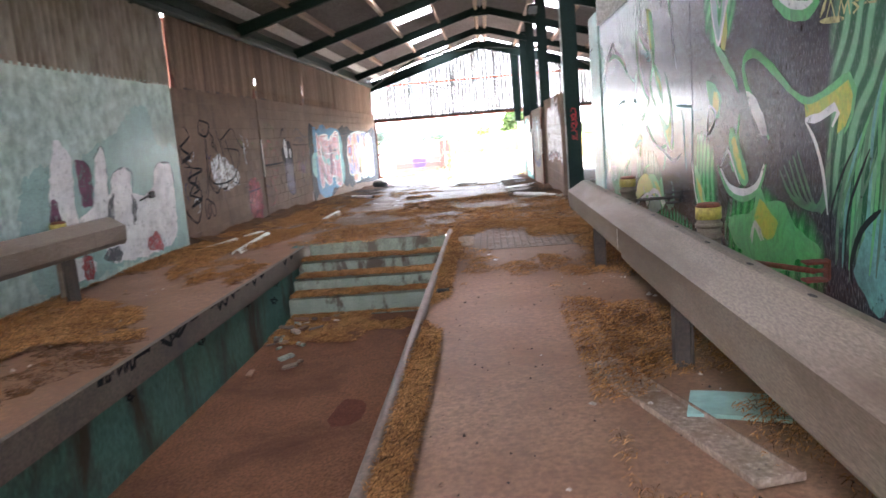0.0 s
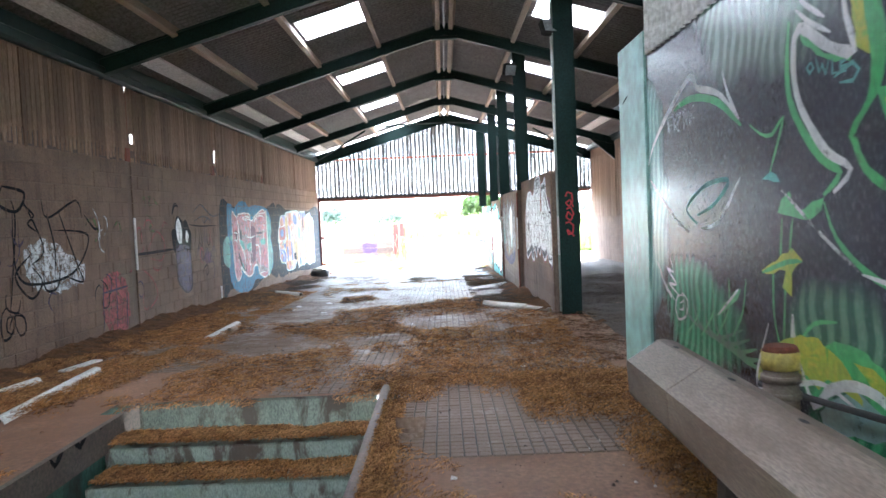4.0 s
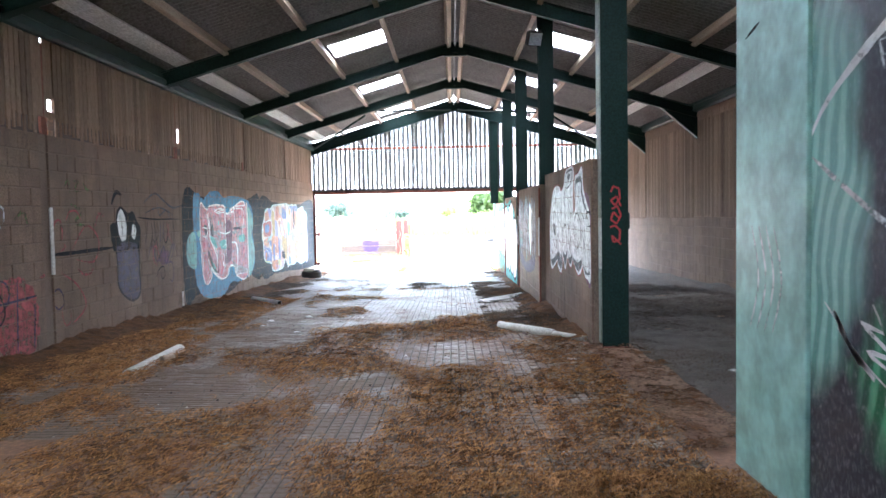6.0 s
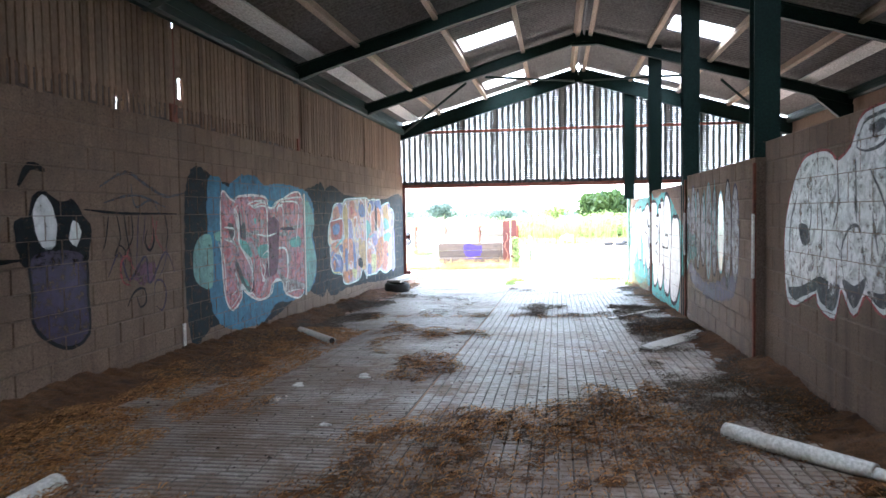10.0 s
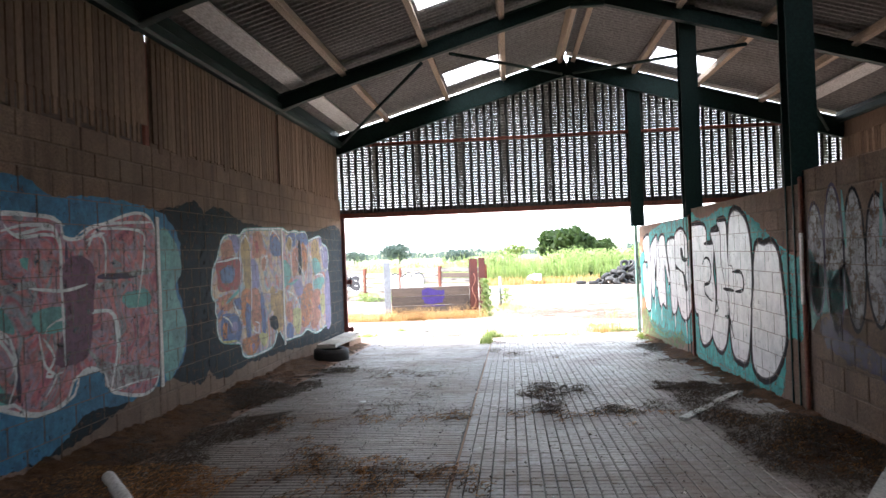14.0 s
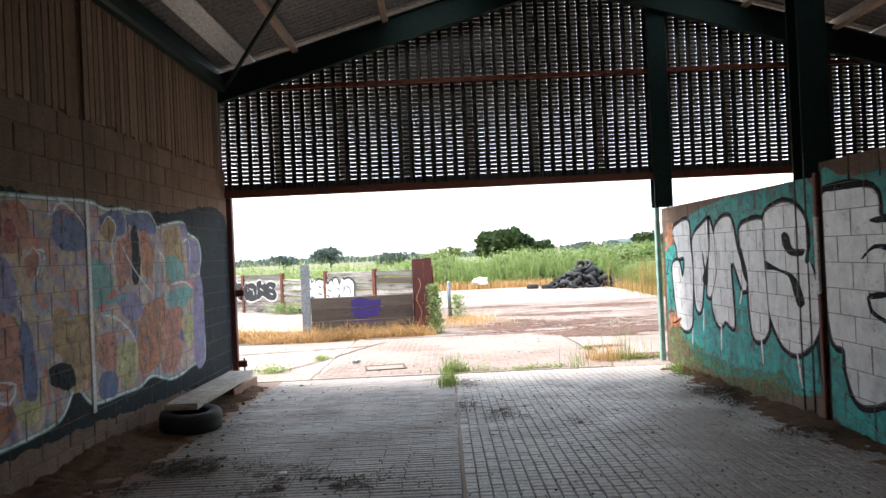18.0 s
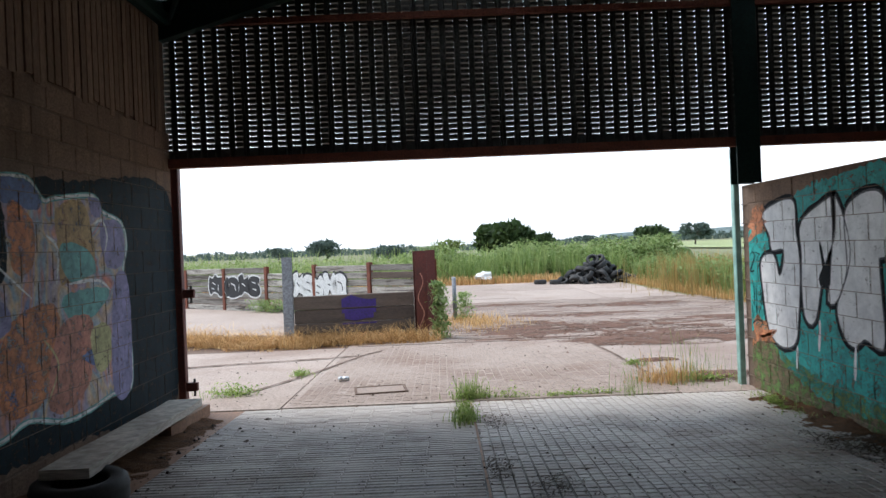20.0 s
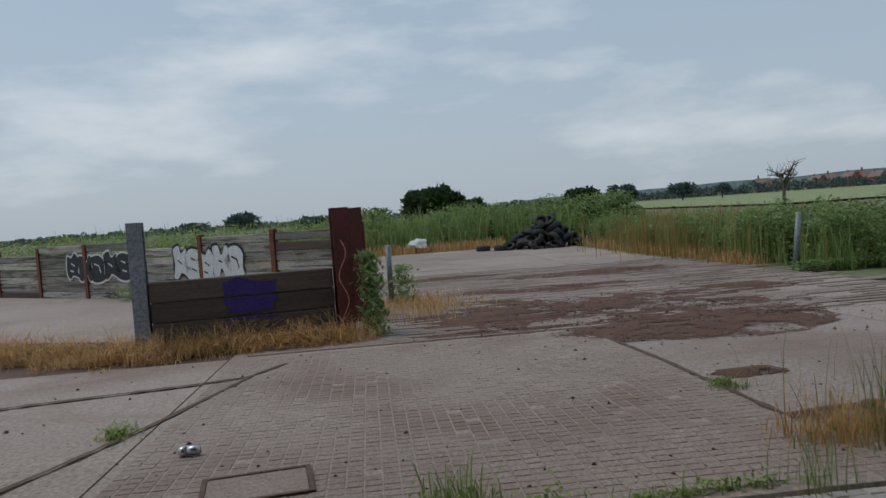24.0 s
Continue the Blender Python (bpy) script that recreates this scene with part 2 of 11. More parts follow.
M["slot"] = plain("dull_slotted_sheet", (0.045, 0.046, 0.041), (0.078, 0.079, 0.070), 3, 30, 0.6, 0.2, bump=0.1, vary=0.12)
M["galv"] = plain("galvanised_sheet", (0.40, 0.42, 0.43), (0.52, 0.54, 0.55), 3, 30, 0.5, 0.3, bump=0.1, vary=0.12)
M["cement"] = plain("smooth_concrete", (0.215, 0.112, 0.066), (0.31, 0.178, 0.112), 0.9, 30, 0.66, bump=0.25, stain=(0.18, 0.084, 0.046), stain_at=(0.4, 0.7), spec=0.3)
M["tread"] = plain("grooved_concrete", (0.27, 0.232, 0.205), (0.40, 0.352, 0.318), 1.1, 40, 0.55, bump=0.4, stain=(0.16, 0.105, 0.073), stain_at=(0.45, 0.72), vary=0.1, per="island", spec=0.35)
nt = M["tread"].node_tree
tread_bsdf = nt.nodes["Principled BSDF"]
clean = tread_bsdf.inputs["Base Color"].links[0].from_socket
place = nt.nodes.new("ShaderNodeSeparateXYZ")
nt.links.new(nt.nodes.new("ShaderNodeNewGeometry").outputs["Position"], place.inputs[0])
# tone varies along y: browner and rougher at low y, paler past about 31
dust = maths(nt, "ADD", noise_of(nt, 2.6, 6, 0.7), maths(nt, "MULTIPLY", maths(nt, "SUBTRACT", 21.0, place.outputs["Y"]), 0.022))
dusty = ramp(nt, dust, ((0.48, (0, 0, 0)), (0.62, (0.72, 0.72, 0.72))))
paling = maths(nt, "ADD", noise_of(nt, 1.4, 6, 0.7), maths(nt, "MULTIPLY", maths(nt, "SUBTRACT", place.outputs["Y"], 32.0), 0.06))
paled = mixc(nt, ramp(nt, paling, ((0.45, (0, 0, 0)), (0.68, (0.85, 0.85, 0.85)))), clean, (0.50, 0.45, 0.405))
nt.links.new(mixc(nt, dusty, paled, (0.17, 0.10, 0.064)), tread_bsdf.inputs["Base Color"])
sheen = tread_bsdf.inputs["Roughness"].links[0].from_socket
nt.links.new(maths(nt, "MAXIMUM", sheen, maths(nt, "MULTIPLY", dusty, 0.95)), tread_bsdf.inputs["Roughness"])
M["dirt"] = plain("dark_dirt", (0.05, 0.04, 0.032), (0.11, 0.085, 0.065), 2.2, 45, 0.95, bump=0.8, dist=0.02)
M["guard"] = plain("weathered_galvanised_rail", (0.20, 0.158, 0.122), (0.27, 0.222, 0.178), 1.4, 60, 0.55, 0.25, stretch=(2.5, 0.5, 2.5), bump=0.15, stain=(0.115, 0.068, 0.043), stain_at=(0.5, 0.75), spec=0.35)
M["teal"] = plain("turquoise_paint", (0.22, 0.43, 0.39), (0.31, 0.53, 0.48), 1.0, 5, 0.38, bump=0.15, stain=(0.13, 0.20, 0.19), stain_at=(0.62, 0.85))
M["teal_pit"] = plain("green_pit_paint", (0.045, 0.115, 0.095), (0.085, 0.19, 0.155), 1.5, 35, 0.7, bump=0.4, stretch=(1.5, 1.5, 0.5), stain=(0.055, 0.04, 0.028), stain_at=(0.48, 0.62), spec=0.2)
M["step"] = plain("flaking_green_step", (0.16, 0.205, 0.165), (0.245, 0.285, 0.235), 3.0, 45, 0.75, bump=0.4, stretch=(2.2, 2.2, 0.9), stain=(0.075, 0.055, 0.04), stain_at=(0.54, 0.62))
# step paint darkened for dirt and for the shade on this face
M["riser"] = plain("shaded_dirty_riser", (0.085, 0.10, 0.08), (0.15, 0.165, 0.13), 3.0, 45, 0.8, bump=0.4, stretch=(2.2, 2.2, 0.9), stain=(0.06, 0.045, 0.033), stain_at=(0.5, 0.6), spec=0.2)
M["pit_floor"] = plain("pit_dust", (0.115, 0.050, 0.027), (0.20, 0.093, 0.052), 1.2, 40, 0.9, bump=0.6, dist=0.008, stain=(0.075, 0.034, 0.021), stain_at=(0.48, 0.7), spec=0.1)
M["channel"] = plain("grimy_channel", (0.095, 0.075, 0.058), (0.16, 0.125, 0.10), 1.6, 40, 0.7, bump=0.3, stain=(0.05, 0.045, 0.05), stain_at=(0.5, 0.7))
M["edge_pipe"] = plain("brown_pipe", (0.11, 0.075, 0.056), (0.19, 0.135, 0.108), 3, 40, 0.7, 0.1, bump=0.2, stain=(0.10, 0.055, 0.035), stain_at=(0.55, 0.75))
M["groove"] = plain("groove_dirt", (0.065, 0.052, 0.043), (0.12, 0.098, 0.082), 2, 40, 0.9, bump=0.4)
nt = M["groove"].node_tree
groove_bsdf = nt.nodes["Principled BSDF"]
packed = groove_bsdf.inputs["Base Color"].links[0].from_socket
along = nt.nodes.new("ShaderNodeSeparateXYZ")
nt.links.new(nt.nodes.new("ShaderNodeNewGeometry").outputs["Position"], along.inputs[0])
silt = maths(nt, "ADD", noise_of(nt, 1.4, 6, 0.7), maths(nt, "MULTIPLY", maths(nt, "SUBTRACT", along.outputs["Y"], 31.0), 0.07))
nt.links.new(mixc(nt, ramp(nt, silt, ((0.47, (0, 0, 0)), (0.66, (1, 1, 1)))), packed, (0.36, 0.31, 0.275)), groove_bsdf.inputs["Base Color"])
M["brown_sheet"] = plain("stained_sheet", (0.27, 0.225, 0.18), (0.38, 0.33, 0.275), 1.0, 8, 0.6, 0.1, stretch=(1, 1, 0.3), bump=0.05, stain=(0.17, 0.125, 0.09), stain_at=(0.5, 0.8))
M["soil"] = plain("yard_soil", (0.09, 0.055, 0.04), (0.16, 0.10, 0.07), 2.0, 40, 0.95, bump=0.8, dist=0.02)
M["field"] = plain("meadow_ground", (0.10, 0.12, 0.05), (0.20, 0.19, 0.09), 0.05, 3, 0.95, bump=0.5, dist=0.05)
M["straw"] = plain("dry_straw", (0.12, 0.050, 0.020), (0.42, 0.215, 0.088), 3, 50, 0.95, vary=0.75, per="island", bump=0.0, spec=0.1)
M["rubber"] = plain("old_rubber", (0.012, 0.012, 0.012), (0.03, 0.029, 0.028), 5, 60, 0.75, bump=0.3)
M["sleeper"] = plain("dark_sleeper", (0.055, 0.04, 0.032), (0.11, 0.08, 0.062), 2, 25, 0.85, stretch=(0.5, 0.5, 7), bump=0.5, vary=0.2)
M["pale_plank"] = plain("bleached_plank", (0.33, 0.29, 0.24), (0.52, 0.47, 0.41), 1.4, 20, 0.85, stretch=(0.5, 0.5, 6), bump=0.4, vary=0.2, stain=(0.18, 0.145, 0.11), stain_at=(0.55, 0.8))
M["white_plank"] = plain("dirty_white_plastic", (0.6, 0.57, 0.52), (0.78, 0.75, 0.7), 3, 40, 0.6, bump=0.15, stain=(0.35, 0.29, 0.23), stain_at=(0.55, 0.8))
# paler than the column: its lit side is put into this colour
M["pale_flange"] = plain("lit_worn_paint", (0.20, 0.25, 0.22), (0.33, 0.37, 0.33), 2.5, 40, 0.5, bump=0.2, stain=(0.12, 0.09, 0.07), stain_at=(0.55, 0.75))
M["dark_post"] = plain("grimy_dark_steel", (0.03, 0.022, 0.018), (0.065, 0.045, 0.035), 5, 50, 0.75, bump=0.3)
M["redpost"] = plain("red_oxide_steel", (0.07, 0.016, 0.013), (0.125, 0.03, 0.022), 3, 40, 0.6, bump=0.3, stain=(0.05, 0.02, 0.016))
M["greypost"] = plain("grey_steel_post", (0.16, 0.17, 0.19), (0.26, 0.27, 0.29), 2, 30, 0.6, 0.3, bump=0.2)
M["white"] = plain("white_cladding", (0.62, 0.58, 0.53), (0.75, 0.72, 0.68), 1.5, 20, 0.7, bump=0.1, stain=(0.4, 0.3, 0.22), stain_at=(0.62, 0.85))


def foliage(name, a, b, rough=0.6):
    m, nt, bsdf = begin(name)
    col = ramp(nt, island(nt), ((0.0, a), (1.0, b)))
    finish(nt, bsdf, col, rough, spec=0.25)
    thin, both = N(nt, "BsdfTranslucent"), N(nt, "MixShader", Fac=0.42)
    nt.links.new(col, thin.inputs["Color"])
    nt.links.new(bsdf.outputs[0], both.inputs[1])
    nt.links.new(thin.outputs[0], both.inputs[2])
    nt.links.new(both.outputs[0], nt.nodes["Material Output"].inputs["Surface"])
    return m


M["grass"] = foliage("green_grass", (0.13, 0.22, 0.05), (0.36, 0.42, 0.16))
M["dry"] = foliage("dry_grass", (0.36, 0.20, 0.075), (0.80, 0.54, 0.25))
M["herb"] = foliage("threshold_herb", (0.16, 0.27, 0.05), (0.42, 0.50, 0.16))
M["leaf"] = foliage("hedge_leaf", (0.08, 0.12, 0.032), (0.25, 0.31, 0.10))
M["leaf2"] = foliage("weed_leaf", (0.13, 0.22, 0.06), (0.36, 0.43, 0.18))
M["tree"] = foliage("tree_leaf", (0.022, 0.045, 0.014), (0.065, 0.10, 0.03))
# leaf tones with the bluish haze of distance mixed in
M["far"] = foliage("haze_tinted_trees", (0.06, 0.09, 0.075), (0.11, 0.145, 0.12))
M["bark"] = plain("bark", (0.07, 0.055, 0.04), (0.13, 0.105, 0.08), 4, 30, 0.9, bump=0.6)


m, nt, bsdf = begin("skylight_sheet")
nt.nodes.remove(bsdf)
tl = N(nt, "BsdfTranslucent", Color=(0.52, 0.53, 0.54, 1))
tp = N(nt, "BsdfTransparent", Color=(0.6, 0.6, 0.6, 1))
mx = N(nt, "MixShader")
n1 = noise_of(nt, 3, 5)
nt.links.new(ramp(nt, n1, ((0.3, (0.02,) * 3), (0.7, (0.12,) * 3))), mx.inputs[0])
nt.links.new(tl.outputs[0], mx.inputs[1])
nt.links.new(tp.outputs[0], mx.inputs[2])
nt.links.new(mx.outputs[0], nt.nodes["Material Output"].inputs["Surface"])
M["skylight"] = m

# ---- plan of the barn ----
XL, XR, XP = -4.36, 6.6, 2.32          # left wall face, right wall face, partition face
RX, RZ, SLOPE = 0.85, 5.66, 0.29       # ridge: place, underside of the rafters there, fall
JY = (-5.5, -1.0, 3.5, 8.0, 12.5, 17.0, 21.5, 26.0, 30.5, 35.0)   # joints of the walls
RY = (-7.9, -3.2, 1.6, 6.4, 11.2, 16.0, 20.77, 25.62, 30.42, 35.0)   # steel frames along the barn
PIT = (-2.14, 0.08, -5.5, 11.45)       # pit: x0, x1, y0, y1
BOXX, BOXY = 2.48, 12.25               # painted room: face and corner


def rz(x):
    return RZ - SLOPE * abs(x - RX)


# ---- floors ----
def sheet(bm, x0, x1, y0, y1, nx, ny, z, lift=0.0):
    grid = [[bm.verts.new((x0 + (x1 - x0) * i / nx, y0 + (y1 - y0) * j / ny, z(x0 + (x1 - x0) * i / nx, y0 + (y1 - y0) * j / ny) + lift)) for i in range(nx + 1)] for j in range(ny + 1)]
    for j in range(ny):
        for i in range(nx):
            bm.faces.new((grid[j][i], grid[j][i + 1], grid[j + 1][i + 1], grid[j + 1][i]))


bm = bmesh.new()
flat = lambda x, y: zf(y)
sheet(bm, XL - 0.3, PIT[0], -8, 11.45, 4, 20, flat)
sheet(bm, PIT[1], 6.8, -8, 11.45, 8, 20, flat)
sheet(bm, XL - 0.3, 6.8, 11.45, 34.95, 12, 60, flat)
sheet(bm, PIT[0], PIT[1], -8, -5.5, 2, 2, flat)
floor = tagged(part("floor", bm, M["cement"], None), "brown dusty concrete barn floor strewn with straw", "floor", kind="structure")

# ground outside: one sheet to the horizon, with a hole where the barn stands
bm = bmesh.new()
xs = [-3000, -900, -300, -120, -60, -30, -15, XL - 0.3, 6.8, 15, 30, 60, 120, 300, 900, 3000]
ys = [-3000, -900, -300, -60, -8, 34.95, 37, 40, 44, 48, 52, 60, 75, 100, 160, 300, 700, 1500, 3000]
def gz(x, y):
    z = zf(y) if y > 34 else -0.26
    far = max(0.0, (math.hypot(x, y) - 250) / 2500)
    return z - 0.02 + (far * 8 if y > 100 else 0)
vg = {}
for j, y in enumerate(ys):
    for i, x in enumerate(xs):
        vg[i, j] = bm.verts.new((x, y, gz(x, y)))
for j in range(len(ys) - 1):
    for i in range(len(xs) - 1):
        if xs[i] >= XL - 0.31 and xs[i + 1] <= 6.81 and ys[j] >= -8 and ys[j + 1] <= 34.96:
            continue
        bm.faces.new((vg[i, j], vg[i + 1, j], vg[i + 1, j + 1], vg[i, j + 1]))
ground = tagged(part("ground", bm, M["field"], None), "flat green meadow ground round the barn", "ground", kind="structure")

# ---- inspection pit ----
bm = bmesh.new()
px0, px1, py0, py1 = PIT
D = -0.52
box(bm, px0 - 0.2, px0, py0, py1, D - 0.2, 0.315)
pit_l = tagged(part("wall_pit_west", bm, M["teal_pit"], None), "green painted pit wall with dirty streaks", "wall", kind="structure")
bm = bmesh.new()
box(bm, px0 - 0.012, px0 + 0.035, py0, py1, 0.10, 0.335)
part("edge_beam", bm, M["channel"], pit_l, "dusty steel channel with black tags")
bm = bmesh.new()
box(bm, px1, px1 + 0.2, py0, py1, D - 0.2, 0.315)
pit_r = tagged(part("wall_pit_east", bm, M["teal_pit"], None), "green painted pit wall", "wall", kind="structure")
bm = bmesh.new()
tube(bm, (px1 + 0.015, py0, 0.355), (px1 + 0.015, py1 + 0.05, 0.355), 0.04, seg=12)
part("edge_rail", bm, M["edge_pipe"], pit_r, "rusty grey steel edge rail")
bm = bmesh.new()
sheet(bm, px0, px1, py0, py1 - 0.3, 4, 16, lambda x, y: D)
tagged(part("floor_pit", bm, M["pit_floor"], None), "brown dusty pit floor", "floor", kind="structure")
bm = bmesh.new()
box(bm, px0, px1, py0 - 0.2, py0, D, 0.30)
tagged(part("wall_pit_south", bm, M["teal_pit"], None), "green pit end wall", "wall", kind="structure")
steps = empty("pit_steps", "green flaking concrete steps littered with straw", "steps", kind="structure", at=(px0, py1, D))
for k in range(4):
    bm = bmesh.new()
    top = 0.315 - 0.19 * k
    y1 = py1 + 0.02 - 0.36 * k
    rbox(bm, 0.003, px1 - px0 - 0.06, y1 - 0.37 - py1, y1 - py1 + (0 if k else 0.1), -0.1, top - D, 0.012)
    if k:
        part("step", bm, M["step"], steps)
    else:
        bm.free()
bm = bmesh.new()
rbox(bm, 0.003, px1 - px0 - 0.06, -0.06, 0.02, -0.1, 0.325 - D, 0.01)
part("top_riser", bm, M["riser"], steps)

# ---- walls of blocks ----
def block_mesh(name, ln, h=0.213, t=0.05):
    bm = bmesh.new()
    c = 0.006
    v = [bm.verts.new(p) for p in ((0, 0, 0), (0, ln, 0), (0, ln, h), (0, 0, h))]
    w = [bm.verts.new(p) for p in ((t - c, 0, 0), (t - c, ln, 0), (t - c, ln, h), (t - c, 0, h))]
    u = [bm.verts.new(p) for p in ((t, c, c), (t, ln - c, c), (t, ln - c, h - c), (t, c, h - c))]
    for a, b in ((v, w), (w, u)):
        for i in range(4):
            bm.faces.new((a[i], a[(i + 1) % 4], b[(i + 1) % 4], b[i]))
    bm.faces.new(u)
    return link(bm, name, M["block"])


FULL, HALF = block_mesh("block", 0.438), block_mesh("half_block", 0.213)
CELLS = {}


def block_wall(name, label, y0, y1, top, x, facing, depth=0.2, z_low=None):
    """A bay of blockwork whose face lies at x and looks along +x (facing 1) or -x (-1)."""
    low = (min(zf(y0), zf(y1)) if z_low is None else z_low) - 0.12
    bm = bmesh.new()
    a, b = sorted((x - facing * 0.024, x - facing * depth))
    box(bm, a, b, y0 + 0.004, y1 - 0.004, low, top - 0.004)
    wall = tagged(part(name, bm, M["mortar"], None), label, "wall", kind="structure")
    joints = bmesh.new()
    ja, jb = sorted((x - facing * 0.0035, x - facing * 0.02))
    cells = []
    n = int(math.ceil((top - low) / 0.225))
    for r in range(n):
        z = top - 0.225 * (r + 1) + 0.006
        y = y0 + 0.006
        first = True
        box(joints, ja, jb, y0 + 0.006, y1 - 0.006, z + 0.2135, min(z + 0.2245, top - 0.006))
        while y < y1 - 0.1:
            half = (first and r % 2 == 1) or y + 0.438 > y1 + 0.01
            ln = 0.213 if half else 0.438
            if y + ln > y1 + 0.01:
                break
            ob = new("block", HALF if half else FULL)
            ob.parent = wall
            wob = random.uniform(-0.0015, 0.0015)
            if facing > 0:
                ob.matrix_basis = pose(x - 0.05 + wob, y, z)
            else:
                ob.matrix_basis = pose(x + 0.05 + wob, y + ln, z, 0, 0, 180)
            cells.append((y + 0.001, y + ln - 0.001, z - 0.002, z + 0.217))
            if random.random() < 0.55 and y + ln + 0.012 < y1 - 0.02:
                box(joints, ja, jb, y + ln + 0.0005, y + ln + 0.0115, z + 0.002, z + 0.211)
            y += ln + 0.012
            first = False
    part("mortar_joints", joints, M["mortar"], wall)
    CELLS[name] = (wall, cells, x, facing)
    return wall


def all_blocks():
    for i in range(4, 9):
        y0, y1 = JY[i], JY[i + 1]
        block_wall("wall_west_%d" % (i - 3), "bare brown concrete block wall with graffiti", y0 + (0 if i > 4 else -0.2), y1, 2.965, XL, 1)
    for i, (y0, y1, top, x) in enumerate(((16.75, 21.4, 2.52, 2.40), (21.4, 25.8, 2.36, XP), (25.8, 30.4, 2.24, XP), (30.4, 35.33, 2.12, XP))):
        block_wall("wall_partition_%d" % (i + 1), "concrete block partition covered in graffiti", y0, y1, top, x, -1, 0.14)
    for i in range(4, 9):
        block_wall("wall_east_%d" % (i - 3), "grey-brown concrete block wall of the side aisle", JY[i], JY[i + 1], 1.75 - 0.05 * (i - 4), XR, -1)


# teal painted end of the left wall, with its door
bm = bmesh.new()
box(bm, XL - 0.2, XL, -7.9, 12.28, 0.1, 3.02)
M["mint"] = plain("mint_wall_paint", (0.30, 0.43, 0.385), (0.43, 0.55, 0.50), 0.8, 6, 0.55, bump=0.3, dist=0.006, stain=(0.24, 0.29, 0.26), stain_at=(0.52, 0.75), spec=0.4)
wall_teal = tagged(part("wall_west_south", bm, M["mint"], None), "turquoise painted smooth wall with faded white graffiti", "wall", kind="structure")
# unseen south end; its doorway is assumed, sized to let daylight in
bm = bmesh.new()
box(bm, XL - 0.2, -4.2, -8.1, -7.9, 0.1, 4.2)
box(bm, 2.4, XR + 0.2, -8.1, -7.9, 0.1, 4.2)
box(bm, -4.2, 2.4, -8.1, -7.9, 2.95, 4.2)
bmv = [bm.verts.new(p) for p in ((XL - 0.2, -7.9, 4.2), (XR + 0.2, -7.9, 4.2), (RX, -7.9, 5.9))]
bm.faces.new(bmv)
tagged(part("wall_south", bm, M["block"], None), "unseen plain block end wall with an assumed wide doorway", "wall", kind="structure")
bm = bmesh.new()
box(bm, XR, XR + 0.2, -7.9, 12.45, 0.1, 4.3)
tagged(part("wall_east_south", bm, M["block"], None), "plain block side wall", "wall", kind="structure")

# ---- upper boarding ----
def ragged_board(name, h, cut, tail=0.0):
    """A board; its lowest stretch may be rotted narrow, so that dark gaps open beside it."""
    bm = bmesh.new()
    w = 0.092
    if tail:
        box(bm, 0, 0.02, 0, w, cut + tail, h)
        n = 0.013 + 0.012 * random.random()
        box(bm, 0.001, 0.018, n, w - n, cut, cut + tail)
    else:
        box(bm, 0, 0.02, 0, w, cut, h)
    return link(bm, name, M["board"])


BOARD_L = [ragged_board("board", 1.17, c) for c in (0.0, 0.0, -0.03, -0.05, 0.02)]
BOARD_N = [ragged_board("board", 1.17, c, t) for c, t in ((0.0, 0.2), (-0.03, 0.24), (0.01, 0.17), (-0.02, 0.22), (0.03, 0.15), (-0.01, 0.12))]
BOARD_R = [ragged_board("board", 2.25, c) for c in (0.0, -0.02, 0.02)]


def boarding(name, y0, y1, x, facing, z, meshes, h, gaps=(), start=0.06):
    bm = bmesh.new()
    a, b = sorted((x - facing * 0.06, x - facing * 0.045))
    edge = 0.02 if facing > 0 else 0.0
    # added dark sheet, set back, for the shade in the gaps between tails
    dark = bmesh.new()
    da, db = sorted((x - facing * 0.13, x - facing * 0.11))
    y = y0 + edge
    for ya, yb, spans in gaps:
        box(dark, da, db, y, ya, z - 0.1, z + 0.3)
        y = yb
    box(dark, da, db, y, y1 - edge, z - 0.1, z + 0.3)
    y = y0 + edge
    for ya, yb, spans in gaps:
        low = z + 0.2 if meshes is BOARD_N else z - 0.08
        box(bm, a, b, y, ya, low, 4.42)
        low = z - 0.08
        for za, zb in spans:
            box(bm, a, b, ya, yb, low, za)
            low = zb
        box(bm, a, b, ya, yb, low, 4.42)
        y = yb
    low = z + 0.2 if meshes is BOARD_N else z - 0.08
    box(bm, a, b, y, y1 - edge, low, 4.42)
    back = tagged(part(name, bm, M["board"], None), "vertical weathered boarding above the blockwork", "cladding", kind="structure")
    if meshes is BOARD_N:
        part("sill_board", dark, M["sleeper"], back, "added dark backing that gives the shade behind the tails")
    else:
        dark.free()
    y = y0 + start
    while y < y1 - 0.2:
        ob = new("board", random.choice(meshes))
        ob.parent = back
        if facing > 0:
            ob.matrix_basis = pose(x - 0.035 + random.uniform(-0.004, 0.004), y, z - random.uniform(0.0, 0.03), 0, 0, 0)
        else:
            ob.matrix_basis = pose(x + 0.035 + random.uniform(-0.004, 0.004), y + 0.092, z - random.uniform(0.0, 0.03), 0, 0, 180)
        y += 0.112
    return back


